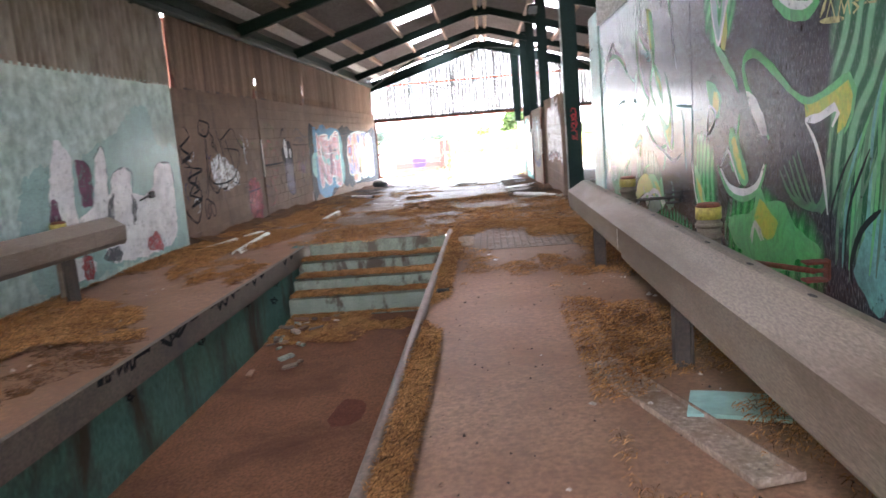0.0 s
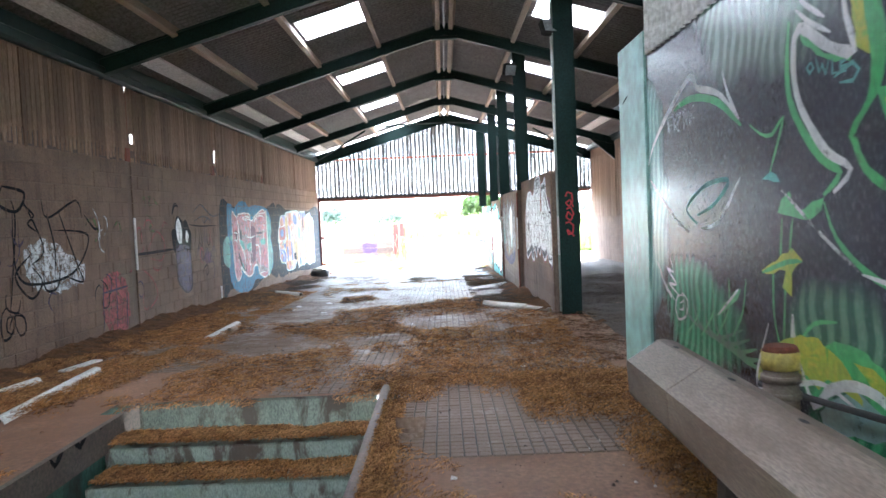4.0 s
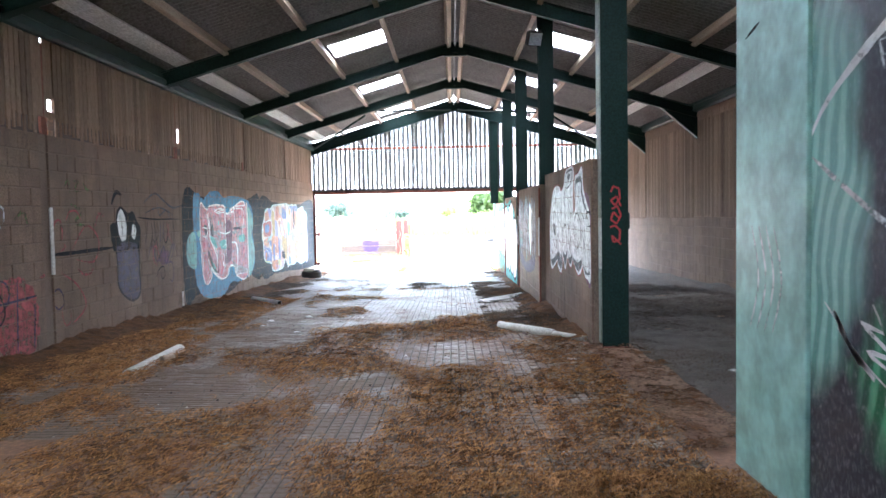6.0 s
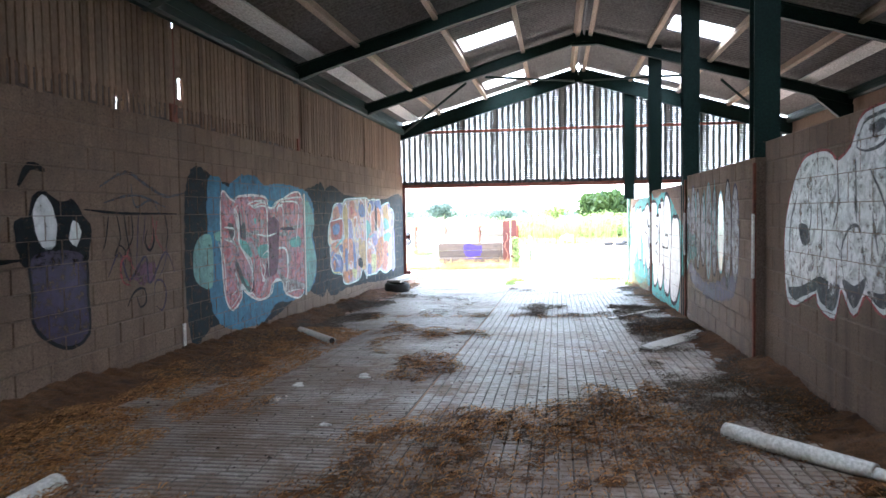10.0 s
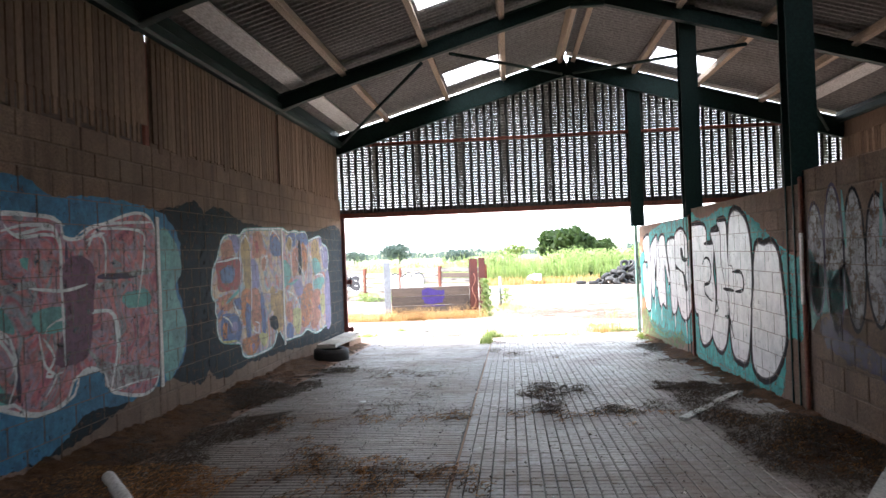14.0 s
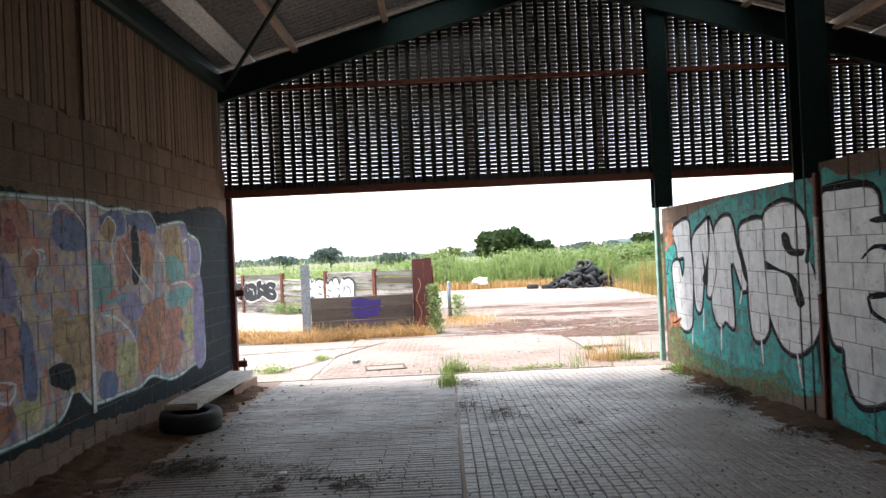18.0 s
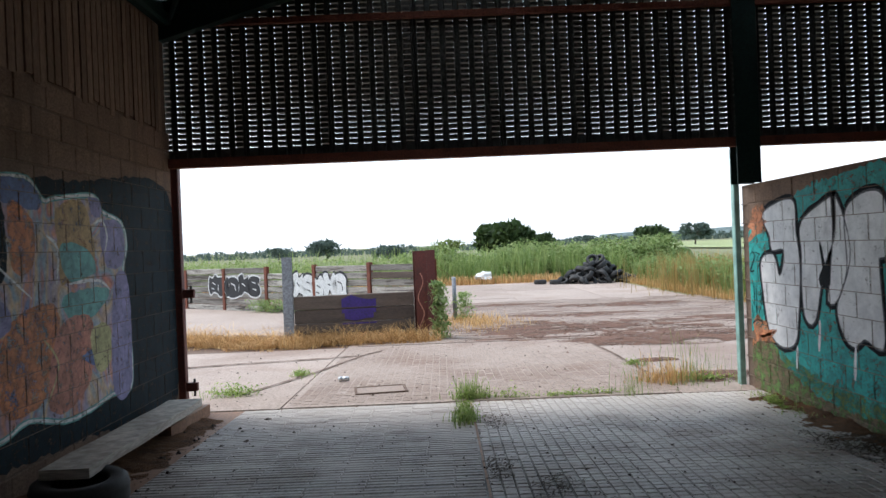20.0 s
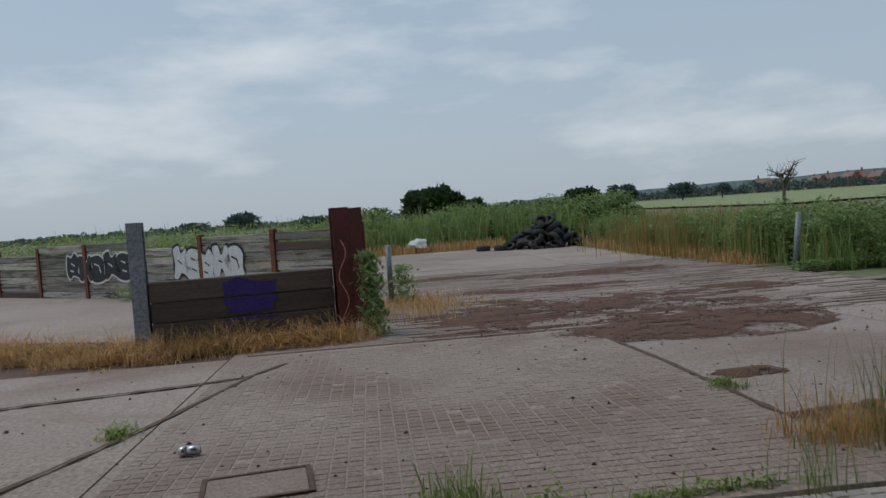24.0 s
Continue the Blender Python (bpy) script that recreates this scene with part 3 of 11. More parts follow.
def all_boards():
    for i in range(4, 9):
        boarding("cladding_west_%d" % (i - 3), JY[i], JY[i + 1], XL + 0.02, 1, 2.985, BOARD_N if i in (4, 5, 6) else BOARD_L, 1.17,
                 gaps=((17.085, 17.2, ((3.03, 3.15), (3.26, 3.42))), (20.36, 20.45, ((3.06, 3.16),))) if i == 5 else ((21.585, 21.66, ((3.03, 3.16), (3.24, 3.52))),) if i == 6 else (), start=0.2 if i == 5 else 0.16 if i == 6 else 0.06)
    for i in range(4, 9):
        boarding("cladding_east_%d" % (i - 3), JY[i], JY[i + 1], XR - 0.02, -1, 1.78 - 0.05 * (i - 4), BOARD_R, 2.25)


def corrugated(bm, x, y0, y1, z0, z1, pitch=0.076, amp=0.012, facing=1):
    n = int((y1 - y0) / pitch * 8)
    rows = []
    for i in range(n + 1):
        y = y0 + (y1 - y0) * i / n
        d = amp * math.sin(2 * math.pi * (y - y0) / pitch)
        rows.append((bm.verts.new((x + d, y, z0)), bm.verts.new((x + d, y, z1))))
    for a, b in zip(rows, rows[1:]):
        f = bm.faces.new((a[0], b[0], b[1], a[1]))
        f.smooth = True


bm = bmesh.new()
corrugated(bm, XL - 0.01, -7.8, 12.3, 2.98, 4.3, 0.155, 0.045)
tagged(part("cladding_west_south", bm, M["brown_sheet"], None), "brown-grey corrugated sheets above the painted wall", "cladding", kind="structure")

# ---- steel frames ----
steel_group = "portal frames along the barn"
for k, y in enumerate(RY[:-1]):
    fr = empty("portal_frame", "dark green painted steel portal frame with haunched rafters", "steel frame", steel_group, "structure", (RX, y, zf(y)))
    for s, xe in ((-1, XL + 0.02), (1, XR - 0.02)):
        bm = bmesh.new()
        off = Vector((RX, y, zf(y)))
        up = Vector((s * SLOPE, 0, 1)).normalized()
        ibeam(bm, Vector((RX, y, RZ + 0.12)) - off, Vector((xe, y, rz(xe) + 0.12)) - off, 0.24, 0.13, up=up)
        # haunch plate at the eave
        xa = xe - s * 0.9
        pts = [(xe, rz(xe) + 0.02), (xa, rz(xa) + 0.02), (xe, rz(xe) - (0.04 if s < 0 else 0.5))]
        for dy in (-0.012, 0.012):
            v = [bm.verts.new(Vector((px, y + dy, pz)) - off) for px, pz in pts]
            bm.faces.new(v if (dy > 0) else v[::-1])
        v = [bm.verts.new(Vector((px, y + dy, pz)) - off) for px, pz in (pts[1], pts[2]) for dy in (-0.065, 0.065)]
        bm.faces.new((v[0], v[1], v[3], v[2]))
        part("rafter", bm, M["steel"], fr)
    bm = bmesh.new()
    rbox(bm, -0.28, 0.28, -0.07, 0.07, RZ - zf(y) - 0.1, RZ - zf(y) - 0.02, 0.02)
    part("ridge_plate", bm, M["steel"], fr)
    if 4 <= k:
        bm = bmesh.new()
        yj = JY[k] - y
        ibeam(bm, (XL - RX - 0.13, yj, 0), (XL - RX - 0.13, yj, 4.1 - zf(y)), 0.2, 0.14, up=(1, 0, 0))
        part("column", bm, M["rust"], fr, "rusty red column in the wall joint")

# columns of the partition
col_group = "green columns along the partition"
for i, (y, x) in enumerate(((16.73, 2.66), (21.71, 2.49), (26.1, 2.44), (30.71, 2.445), (35.0, 2.265))):
    c = empty("steel_column", "dark green painted steel column with scuffs", "column", col_group, at=(x, y, zf(y) - 0.05))
    bm = bmesh.new()
    low = 2.125 if i == 4 else 0
    ibeam(bm, (0, 0, low - zf(y) + 0.05 if low else 0), (0, 0, rz(x) - zf(y) + 0.39), 0.22, 0.27 if i else 0.32, 0.014, 0.02, up=(0, 1, 0))
    part("shaft", bm, M["steel"], c)
    FIRST_COLUMN = c if i == 0 else FIRST_COLUMN
    if i == 0:
        # plates added to show the column's lit left side, one stretch sprayed white
        for z0, z1, tone, text in ((0.1, 1.0, "pale_flange", ""), (1.0, 1.62, "white_plank", "white sprayed stretch"), (1.62, 5.0, "pale_flange", "")):
            bm = bmesh.new()
            rbox(bm, -0.176, -0.161, -0.11, 0.11, z0, z1 - 0.002, 0.003)
            part("side_plate", bm, M[tone], c, text or "added worn grey-green plate, pale as the lit side of the column")
    if not low:
        bm = bmesh.new()
        rbox(bm, -0.15, 0.15, -0.16, 0.16, 0.02, 0.06, 0.005)
        part("base_plate", bm, M["rust"], c)

# ---- roof ----
RT = RZ + 0.24 + 0.14
def rt(x):
    return RT - SLOPE * abs(x - RX)


SKY_Y = [(17.85 + 5.1 * i, 19.05 + 5.1 * i) for i in range(-5, 4)]
SKY_X = {-1: (1.47, 2.62), 1: (1.62, 2.86)}
bm = bmesh.new()
P = 0.146
def roof_side(bm, xa, xb):
    n = int(43.4 / P * 4)
    cols = []
    for i in range(n + 1):
        y = -8.2 + 43.4 * i / n
        d = 0.028 * math.sin(2 * math.pi * y / P)
        cols.append((y, d))
    side = -1 if xb < RX else 1
    cuts = [xa, RX + side * (SKY_X[side][0] + 0.02), RX + side * (SKY_X[side][1] - 0.02), xb]
    for (ya, da), (yb, db) in zip(cols, cols[1:]):
        mid = (ya + yb) / 2
        open_sky = any(s0 < mid < s1 for s0, s1 in SKY_Y)
        for c0, c1 in zip(cuts, cuts[1:]):
            if open_sky and abs(c0 - cuts[1]) < 1e-6:
                continue
            f = bm.faces.new([bm.verts.new(p) for p in ((c0, ya, rt(c0) + da), (c1, ya, rt(c1) + da), (c1, yb, rt(c1) + db), (c0, yb, rt(c0) + db))])
            f.smooth = True
roof_side(bm, RX - 0.02, XL - 0.35)
roof_side(bm, RX + 0.02, XR + 0.35)
bmesh.ops.remove_doubles(bm, verts=bm.verts, dist=0.0005)
ceiling = tagged(part("ceiling", bm, M["roof"], None), "grey corrugated fibre cement roof sheeting", "roof", kind="structure")
bm = bmesh.new()
sweep(bm, [(-0.16, -0.05), (0, 0.03), (0.16, -0.05), (0, 0.015)], [(RX, -8.2, RT + 0.04), (RX, 35.2, RT + 0.04)])
tagged(part("ridge_cap", bm, M["roof"], None), "fibre cement ridge capping", "roof", kind="structure")
for s in (-1, 1):
    for i in range(9):
        y0, y1 = SKY_Y[i]
        a, b = (RX + s * q for q in SKY_X[s])
        bm = bmesh.new()
        nn = int((y1 - y0 + 0.1) / P * 4)
        prev = None
        for q in range(nn + 1):
            y = y0 - 0.05 + (y1 - y0 + 0.1) * q / nn
            d = 0.022 * math.sin(2 * math.pi * y / P) + 0.012
            cur = [bm.verts.new((a, y, rt(a) + d)), bm.verts.new((b, y, rt(b) + d))]
            if prev:
                bm.faces.new((prev[0], prev[1], cur[1], cur[0])).smooth = True
            prev = cur
        tagged(part("roof_light", bm, M["skylight"], None), "milky translucent corrugated roof light", "skylight", "roof lights", "structure")

# purlins and pale eave strips
def purlin(x, w=0.095, h=0.16, mat="purlin", name="purlin", label="brown timber purlin between the steel rafters", dz=0.0):
    pts = []
    z = rt(x) - 0.03 - h / 2 + dz
    for i in range(9):
        bm = bmesh.new()
        rbox(bm, -w / 2, w / 2, RY[i] + 0.0, RY[i + 1] - 0.004, -h / 2, h / 2, 0.008)
        ob = part(name, bm, M[mat], None)
        tilt = math.degrees(math.atan(SLOPE)) * (1 if x > RX else -1)
        ob.matrix_basis = pose(x, 0, z, 0, tilt, 0)
        tagged(ob, label, "purlin", "roof purlins", "structure")


for x in (-3.19, -1.82, -0.55, RX - 0.16, RX + 0.16, 2.3, 3.6, 4.95):
    purlin(x, h=0.16 if abs(x - RX) > 0.3 else 0.2)
for x in (-3.95, 5.65):
    purlin(x, 0.3, 0.05, "eave", "eave_board", "pale stained strip along the eave", -0.02)
for s, xe in ((1, XL + 0.06), (-1, XR - 0.06)):
    bm = bmesh.new()
    rbox(bm, xe - 0.07, xe + 0.07, -7.9, 35.0, 4.14, 4.30, 0.03)
    rbox(bm, min(xe, xe - s * 0.2), max(xe, xe - s * 0.2), -7.9, 35.0, 4.28, 4.50, 0.02)
    tagged(part("eave_beam", bm, M["steel"], None), "green painted steel eave beam", "beam", kind="structure")

# wind bracing in the last bay
for (xa, za), (xb, zb) in (((-1.39, 4.94), (0.72, 5.5)), ((3.29, 4.8), (0.98, 5.5)), ((-1.87, 4.81), (-4.2, 4.2)), ((3.84, 4.66), (6.25, 3.98))):
    bm = bmesh.new()
    tube(bm, (xa, 30.4, za), (xb, 34.72, zb), 0.03, seg=8)
    tagged(part("wind_brace", bm, M["steel"], None), "thin green steel wind brace under the roof", "brace", kind="structure")

# ---- gable over the wide opening ----
LZ = 2.63
gable = empty("gable_cladding", "perforated grey steel cladding with vertical rows of slots", "cladding", kind="structure", at=(0, 35.0, LZ))
def gable_sheet(x0, x1):
    """One sheet: plain ribs, and between them ladders of narrow slots."""
    bm = bmesh.new()
    w = 0.985
    top = lambda x: rz(x) + 0.18 - LZ
    def upright(a, b, d0, d1):
        v = [bm.verts.new(p) for p in ((a, d0, 0), (b, d1, 0), (b, d1, top(b)), (a, d0, top(a)))]
        bm.faces.new(v)
    x = x0
    edges = [0.0]
    for k in range(6):
        edges += [0.045 + 0.164 * k, 0.045 + 0.164 * k + 0.088]
    edges.append(w)
    for k, (a, b) in enumerate(zip(edges, edges[1:])):
        xa, xb = x0 + a, x0 + b
        if xa >= x1 - 0.005:
            break
        xb = min(xb, x1)
        if k % 2 == 0:
            m = (xa + xb) / 2
            q = min(0.015, (xb - xa) * 0.25)
            upright(xa, xa + q, 0, 0.022)
            upright(xa + q, xb - q, 0.022, 0.022)
            upright(xb - q, xb, 0.022, 0)
        else:
            z, h = 0.09, min(top(xa), top(xb))
            bm.faces.new([bm.verts.new(p) for p in ((xa, 0, 0), (xb, 0, 0), (xb, 0, 0.09), (xa, 0, 0.09))])
            slot = 0.0175 if k < 11 else 0.012
            while z < h:
                top_z = min(z + 0.062 - slot, h)
                bm.faces.new([bm.verts.new(p) for p in ((xa, 0.0, z), (xb, 0.0, z), (xb, 0.0, top_z), (xa, 0.0, top_z))])
                # the hood over each slot leans out and down
                bm.faces.new([bm.verts.new(p) for p in ((xa, 0.0, z), (xb, 0.0, z), (xb, 0.06, z - 0.005), (xa, 0.06, z - 0.005))])
                z += 0.062
    return bm
x = XL - 0.1
while x < XR + 0.1:
    bm = gable_sheet(x, min(x + 0.985, XR + 0.15))
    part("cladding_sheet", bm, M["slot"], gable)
    x += 0.985
bm = bmesh.new()
box(bm, XL - 0.05, XR, -0.06, 0.0, -0.06, 0.03)
box(bm, XL - 0.05, XR, -0.06, 0.05, -0.075, -0.06)
part("lintel_rail", bm, M["rust"], gable, "rusty red angle along the bottom edge")
bm = bmesh.new()
box(bm, XL + 0.1, XR - 0.1, -0.075, -0.005, 4.17 - LZ, 4.235 - LZ)
part("mid_rail", bm, M["rust"], gable, "rusty red rail across the sheets")
for s, xe in ((-1, XL - 0.05), (1, XR + 0.05)):
    bm = bmesh.new()
    up = Vector((s * SLOPE, 0, 1)).normalized()
    ibeam(bm, (RX, -0.16, RZ + 0.03 - LZ), (xe, -0.16, rz(xe) + 0.03 - LZ), 0.40, 0.13, up=up)
    part("gable_rafter", bm, M["steel"], gable)

# jambs of the opening
bm = bmesh.new()
rbox(bm, -0.045, 0.045, -0.05, 0.05, 0, LZ - zf(35) - 0.02, 0.008)
jl = part("door_jamb", bm, M["redpost"], None)
jl.location = (XL + 0.03, 35.06, zf(35))
for zz in (0.24, 1.32):
    bm = bmesh.new()
    rbox(bm, 0.03, 0.17, -0.03, 0.03, zz, zz + 0.10, 0.006)
    lug = part("hinge_lug", bm, M["redpost"], jl)
    bm = bmesh.new()
    tube(bm, (0.13, 0, zz - 0.06), (0.13, 0, zz + 0.14), 0.014, seg=10)
    part("hinge_pin", bm, M["rubber"], lug)
tagged(jl, "red oxide steel jamb of the wide opening", "jamb", kind="structure")
bm = bmesh.new()
rbox(bm, -0.035, 0.035, -0.05, 0.05, 0, LZ - zf(35) - 0.02, 0.008)
jr = part("door_jamb", bm, M["teal"], None)
jr.location = (2.285, 35.39, zf(35.4) - 0.03)
tagged(jr, "pale green steel jamb of the wide opening", "jamb", kind="structure")

# ---- the painted room beside the pit ----
room = empty("painted_room", "room walled with painted boards in green and dark graffiti", "room", kind="structure", at=(BOXX, BOXY, zf(12)))
RB = zf(12)
M["panel"] = plain("dark_mural_paint", (0.040, 0.041, 0.054), (0.070, 0.071, 0.090), 0.9, 60, 0.25, bump=0.12, dist=0.003, stretch=(2.5, 2.5, 0.35), spec=0.5)
nt = M["panel"].node_tree
panel_bsdf = nt.nodes["Principled BSDF"]
mural = panel_bsdf.inputs["Base Color"].links[0].from_socket
spot = nt.nodes.new("ShaderNodeSeparateXYZ")
nt.links.new(nt.nodes.new("ShaderNodeNewGeometry").outputs["Position"], spot.inputs[0])
warp = noise_of(nt, 1.6, 3, 0.5)
grain = nt.nodes.new("ShaderNodeTexWave")
grain.wave_type, grain.rings_direction = "RINGS", "X"
for key, value in (("Scale", 2.6), ("Distortion", 7.0), ("Detail", 1.0), ("Detail Scale", 0.8)):
    grain.inputs[key].default_value = value
nt.links.new(nt.nodes.new("ShaderNodeNewGeometry").outputs["Position"], grain.inputs["Vector"])
contour = ramp(nt, grain.outputs["Fac"], ((0.3, (0, 0, 0)), (0.75, (1, 1, 1))))
# sprayed clouds on the boards: place along, height, reach along, reach up, two tones
for cy, cz, ry, rz_, dark, light in ((9.0, 3.1, 1.6, 0.75, (0.065, 0.111, 0.085), (0.221, 0.325, 0.26)), (7.0, 3.2, 1.3, 0.6, (0.065, 0.078, 0.081), (0.221, 0.234, 0.227)), (10.2, 1.1, 1.3, 0.65, (0.039, 0.169, 0.091), (0.13, 0.429, 0.247)),
                                 (11.3, 1.9, 0.75, 1.6, (0.169, 0.351, 0.312), (0.312, 0.572, 0.52)), (4.9, 0.95, 1.25, 0.6, (0.026, 0.195, 0.065), (0.091, 0.468, 0.156)), (3.6, 1.9, 0.62, 1.3, (0.039, 0.13, 0.078), (0.208, 0.468, 0.286)), (7.6, 0.75, 1.6, 0.35, (0.039, 0.195, 0.091), (0.091, 0.39, 0.182)), (5.7, 2.7, 0.6, 0.6, (0.039, 0.26, 0.091), (0.117, 0.585, 0.208)), (6.2, 1.3, 0.55, 0.6, (0.039, 0.234, 0.091), (0.104, 0.52, 0.195)), (8.2, 1.2, 0.9, 0.5, (0.065, 0.143, 0.104), (0.169, 0.312, 0.221))):
    du = maths(nt, "DIVIDE", maths(nt, "SUBTRACT", spot.outputs["Y"], cy), ry)
    dv = maths(nt, "DIVIDE", maths(nt, "SUBTRACT", spot.outputs["Z"], cz), rz_)
    reach = maths(nt, "SQRT", maths(nt, "ADD", maths(nt, "MULTIPLY", du, du), maths(nt, "MULTIPLY", dv, dv)))
    cloud = ramp(nt, maths(nt, "ADD", reach, maths(nt, "MULTIPLY", warp, 0.6)), ((0.75, (1.17, 1.17, 1.17)), (1.3, (0, 0, 0))))
    mural = mixc(nt, cloud, mural, mixc(nt, contour, dark, light))
nt.links.new(mural, panel_bsdf.inputs["Base Color"])
def room_panel(y0, y1, z1, mat, x=0.0, t=0.05):
    bm = bmesh.new()
    rbox(bm, x, x + t, y0 - BOXY + 0.003, y1 - BOXY - 0.003, -0.02, z1 - RB, 0.004)
    return part("panel", bm, M[mat], room)
room_panel(11.32, 12.25, 3.42, "teal", -0.02)
for y0, y1 in ((6.48, 11.32), (1.65, 6.48), (-3.2, 1.65), (-7.9, -3.2)):
    room_panel(y0, y1, 3.24, "panel")
bm = bmesh.new()
box(bm, 0.0, XR - BOXX, -0.06, -0.01, -0.02, 3.4 - RB)
part("end_wall", bm, M["teal"], room)
bm = bmesh.new()
corrugated(bm, -0.02, -7.9 - BOXY, 11.25 - BOXY, 3.19 - RB, 5.5 - RB, 0.125, 0.022)
part("upper_cladding", bm, M["white"], room, "off-white corrugated sheet")

# ---- things inside the barn ----
def guard_rail(side, x, y_end, group):
    """A crash rail on posts: box-shaped beams butted end to end. side 1: its face looks towards -x."""
    rail = empty("crash_barrier", "weathered grey galvanised crash barrier on dark steel posts", "crash barrier", group, at=(x, y_end, zf(y_end)))
    prof = [(0.26, 0.85), (0.20, 0.865), (0.17, 0.86), (0.0, 0.755), (0.012, 0.58), (0.05, 0.53), (0.22, 0.53), (0.22, 0.545), (0.06, 0.545), (0.026, 0.585), (0.014, 0.747), (0.175, 0.845), (0.26, 0.836)]
    for y0, y1, grow in ((-6 - y_end, -3.5, 0.016), (-3.52, -0.74, 0.0), (-0.732, 0.0, 0.0)):
        bm = bmesh.new()
        rings = []
        ys_ = [y0, y0 + 0.004, y1 - 0.02, y1]
        for y in ys_:
            rings.append([bm.verts.new((side * (u - grow), y, w + grow * (1 if w > 0.7 else -1) - (0.012 if y1 == 0.0 and y == 0.0 else 0))) for u, w in prof])
        n = len(prof)
        for r0, r1 in zip(rings, rings[1:]):
            for i in range(n):
                bm.faces.new((r0[i], r0[(i + 1) % n], r1[(i + 1) % n], r1[i]))
        bm.faces.new(rings[0])
        bm.faces.new(rings[-1])
        bmesh.ops.recalc_face_normals(bm, faces=bm.faces)
        beam = part("beam", bm, M["guard"], rail)
        y = y1 - 0.3
        while y > max(y0, -9.0):
            bs = bmesh.new()
            vs = [bs.verts.new((side * (0.185 - grow + 0.012 * math.sin(t * math.pi / 5)), y + 0.034 * math.cos(t * math.pi / 5), 0.8685 + grow)) for t in range(10)]
            bs.faces.new(vs)
            part("slot", bs, M["rubber"], beam, "dark bolt slot")
            y -= 0.62
    for y in (-1.0, -4.35, -7.6):
        bm = bmesh.new()
        ibeam(bm, (side * 0.2, y, -0.1), (side * 0.2, y, 0.8), 0.11, 0.1, 0.01, 0.012, up=(side, 0, 0))
        part("post", bm, M["dark_post"], rail, "dark grimy H-section post")
    for y, drop in ((-3.35, 0.0), (-6.6, 0.02)):
        bm = bmesh.new()
        rbox(bm, -0.004, 0.0, y - 0.006, y + 0.006, 0.60, 0.745, 0.0015, Matrix.Diagonal((side, 1, 1, 1)))
        part("strap", bm, M["white_plank"], rail, "thin pale strap on the face")
    return rail


guard_rail(1, 1.655, 8.87, "crash barriers beside the pit")
guard_rail(-1, -3.7, 8.85, "crash barriers beside the pit")


def bollard(x, y):
    b = empty("bollard", "grey weathered post with a yellow band round its top", "bollard", "yellow-banded posts", at=(x, y, zf(y)))
    bm = bmesh.new()
    tube(bm, (0, 0, -0.02), (0, 0, 0.80), 0.088, 0.08, 20)
    for z in (0.66, 0.74):
        tube(bm, (0, 0, z), (0, 0, z + 0.03), 0.092, 0.092, 20)
    part("shaft", bm, M["guard"], b)
    bm = bmesh.new()
    tube(bm, (0, 0, 0.80), (0, 0, 0.885), 0.087, 0.087, 20)
    part("band", bm, YELLOW, b, "faded yellow band")
    bm = bmesh.new()
    tube(bm, (0, 0, 0.885), (0, 0, 0.91), 0.085, 0.07, 20)
    part("cap", bm, M["rust"], b)
    return b


YELLOW = plain("yellow_paint", (0.34, 0.25, 0.05), (0.45, 0.36, 0.08), 6, 40, 0.6, stain=(0.25, 0.2, 0.1), stain_at=(0.55, 0.8))
bollard(2.25, 8.3)
bollard(2.25, 5.3)
bollard(-4.1, 8.1)


def latch(y0, z0, y1, z1, mat, label):
    """A thin drop bar hung from a small eye on the boards."""
    g = empty("gate_latch", label, "latch", "gate latches on the room wall", at=(BOXX - 0.02, y1, z1))
    bm = bmesh.new()
    tube(bm, (-0.06, y0 - y1, z0 - z1), (-0.06, 0, 0), 0.016, seg=10)
    part("bar", bm, M[mat], g)
    bm = bmesh.new()
    rbox(bm, 0.002, 0.018, -0.03, 0.03, -0.05, 0.06, 0.004)
    part("back_plate", bm, M[mat], g)
    for dz in (-0.055, 0.04):
        bm = bmesh.new()
        rbox(bm, -0.11, 0.0, -0.045, 0.045, dz, dz + 0.015, 0.004)
        part("lug", bm, M[mat], g)
    bm = bmesh.new()
    tube(bm, (0.005, 0, 0), (-0.075, 0, 0), 0.012, seg=8)
    part("pin", bm, M[mat], g)


latch(8.9, 0.9, 6.95, 1.11, "rubber", "thin black iron latch bar pinned to the painted boards")
latch(5.0, 0.86, 3.96, 0.99, "rust", "thin rusty red latch bar pinned to the painted boards")

# sliding latch on the turquoise wall
lt = empty("wall_latch", "black iron latch on the turquoise wall", "latch", at=(XL + 0.03, 11.0, 1.3))
bm = bmesh.new()
tube(bm, (0, -0.35, -0.05), (0, 0.0, 0.0), 0.014, seg=8)
rbox(bm, -0.025, 0.02, -0.02, 0.12, -0.05, 0.05, 0.01)
part("bolt", bm, M["rubber"], lt)


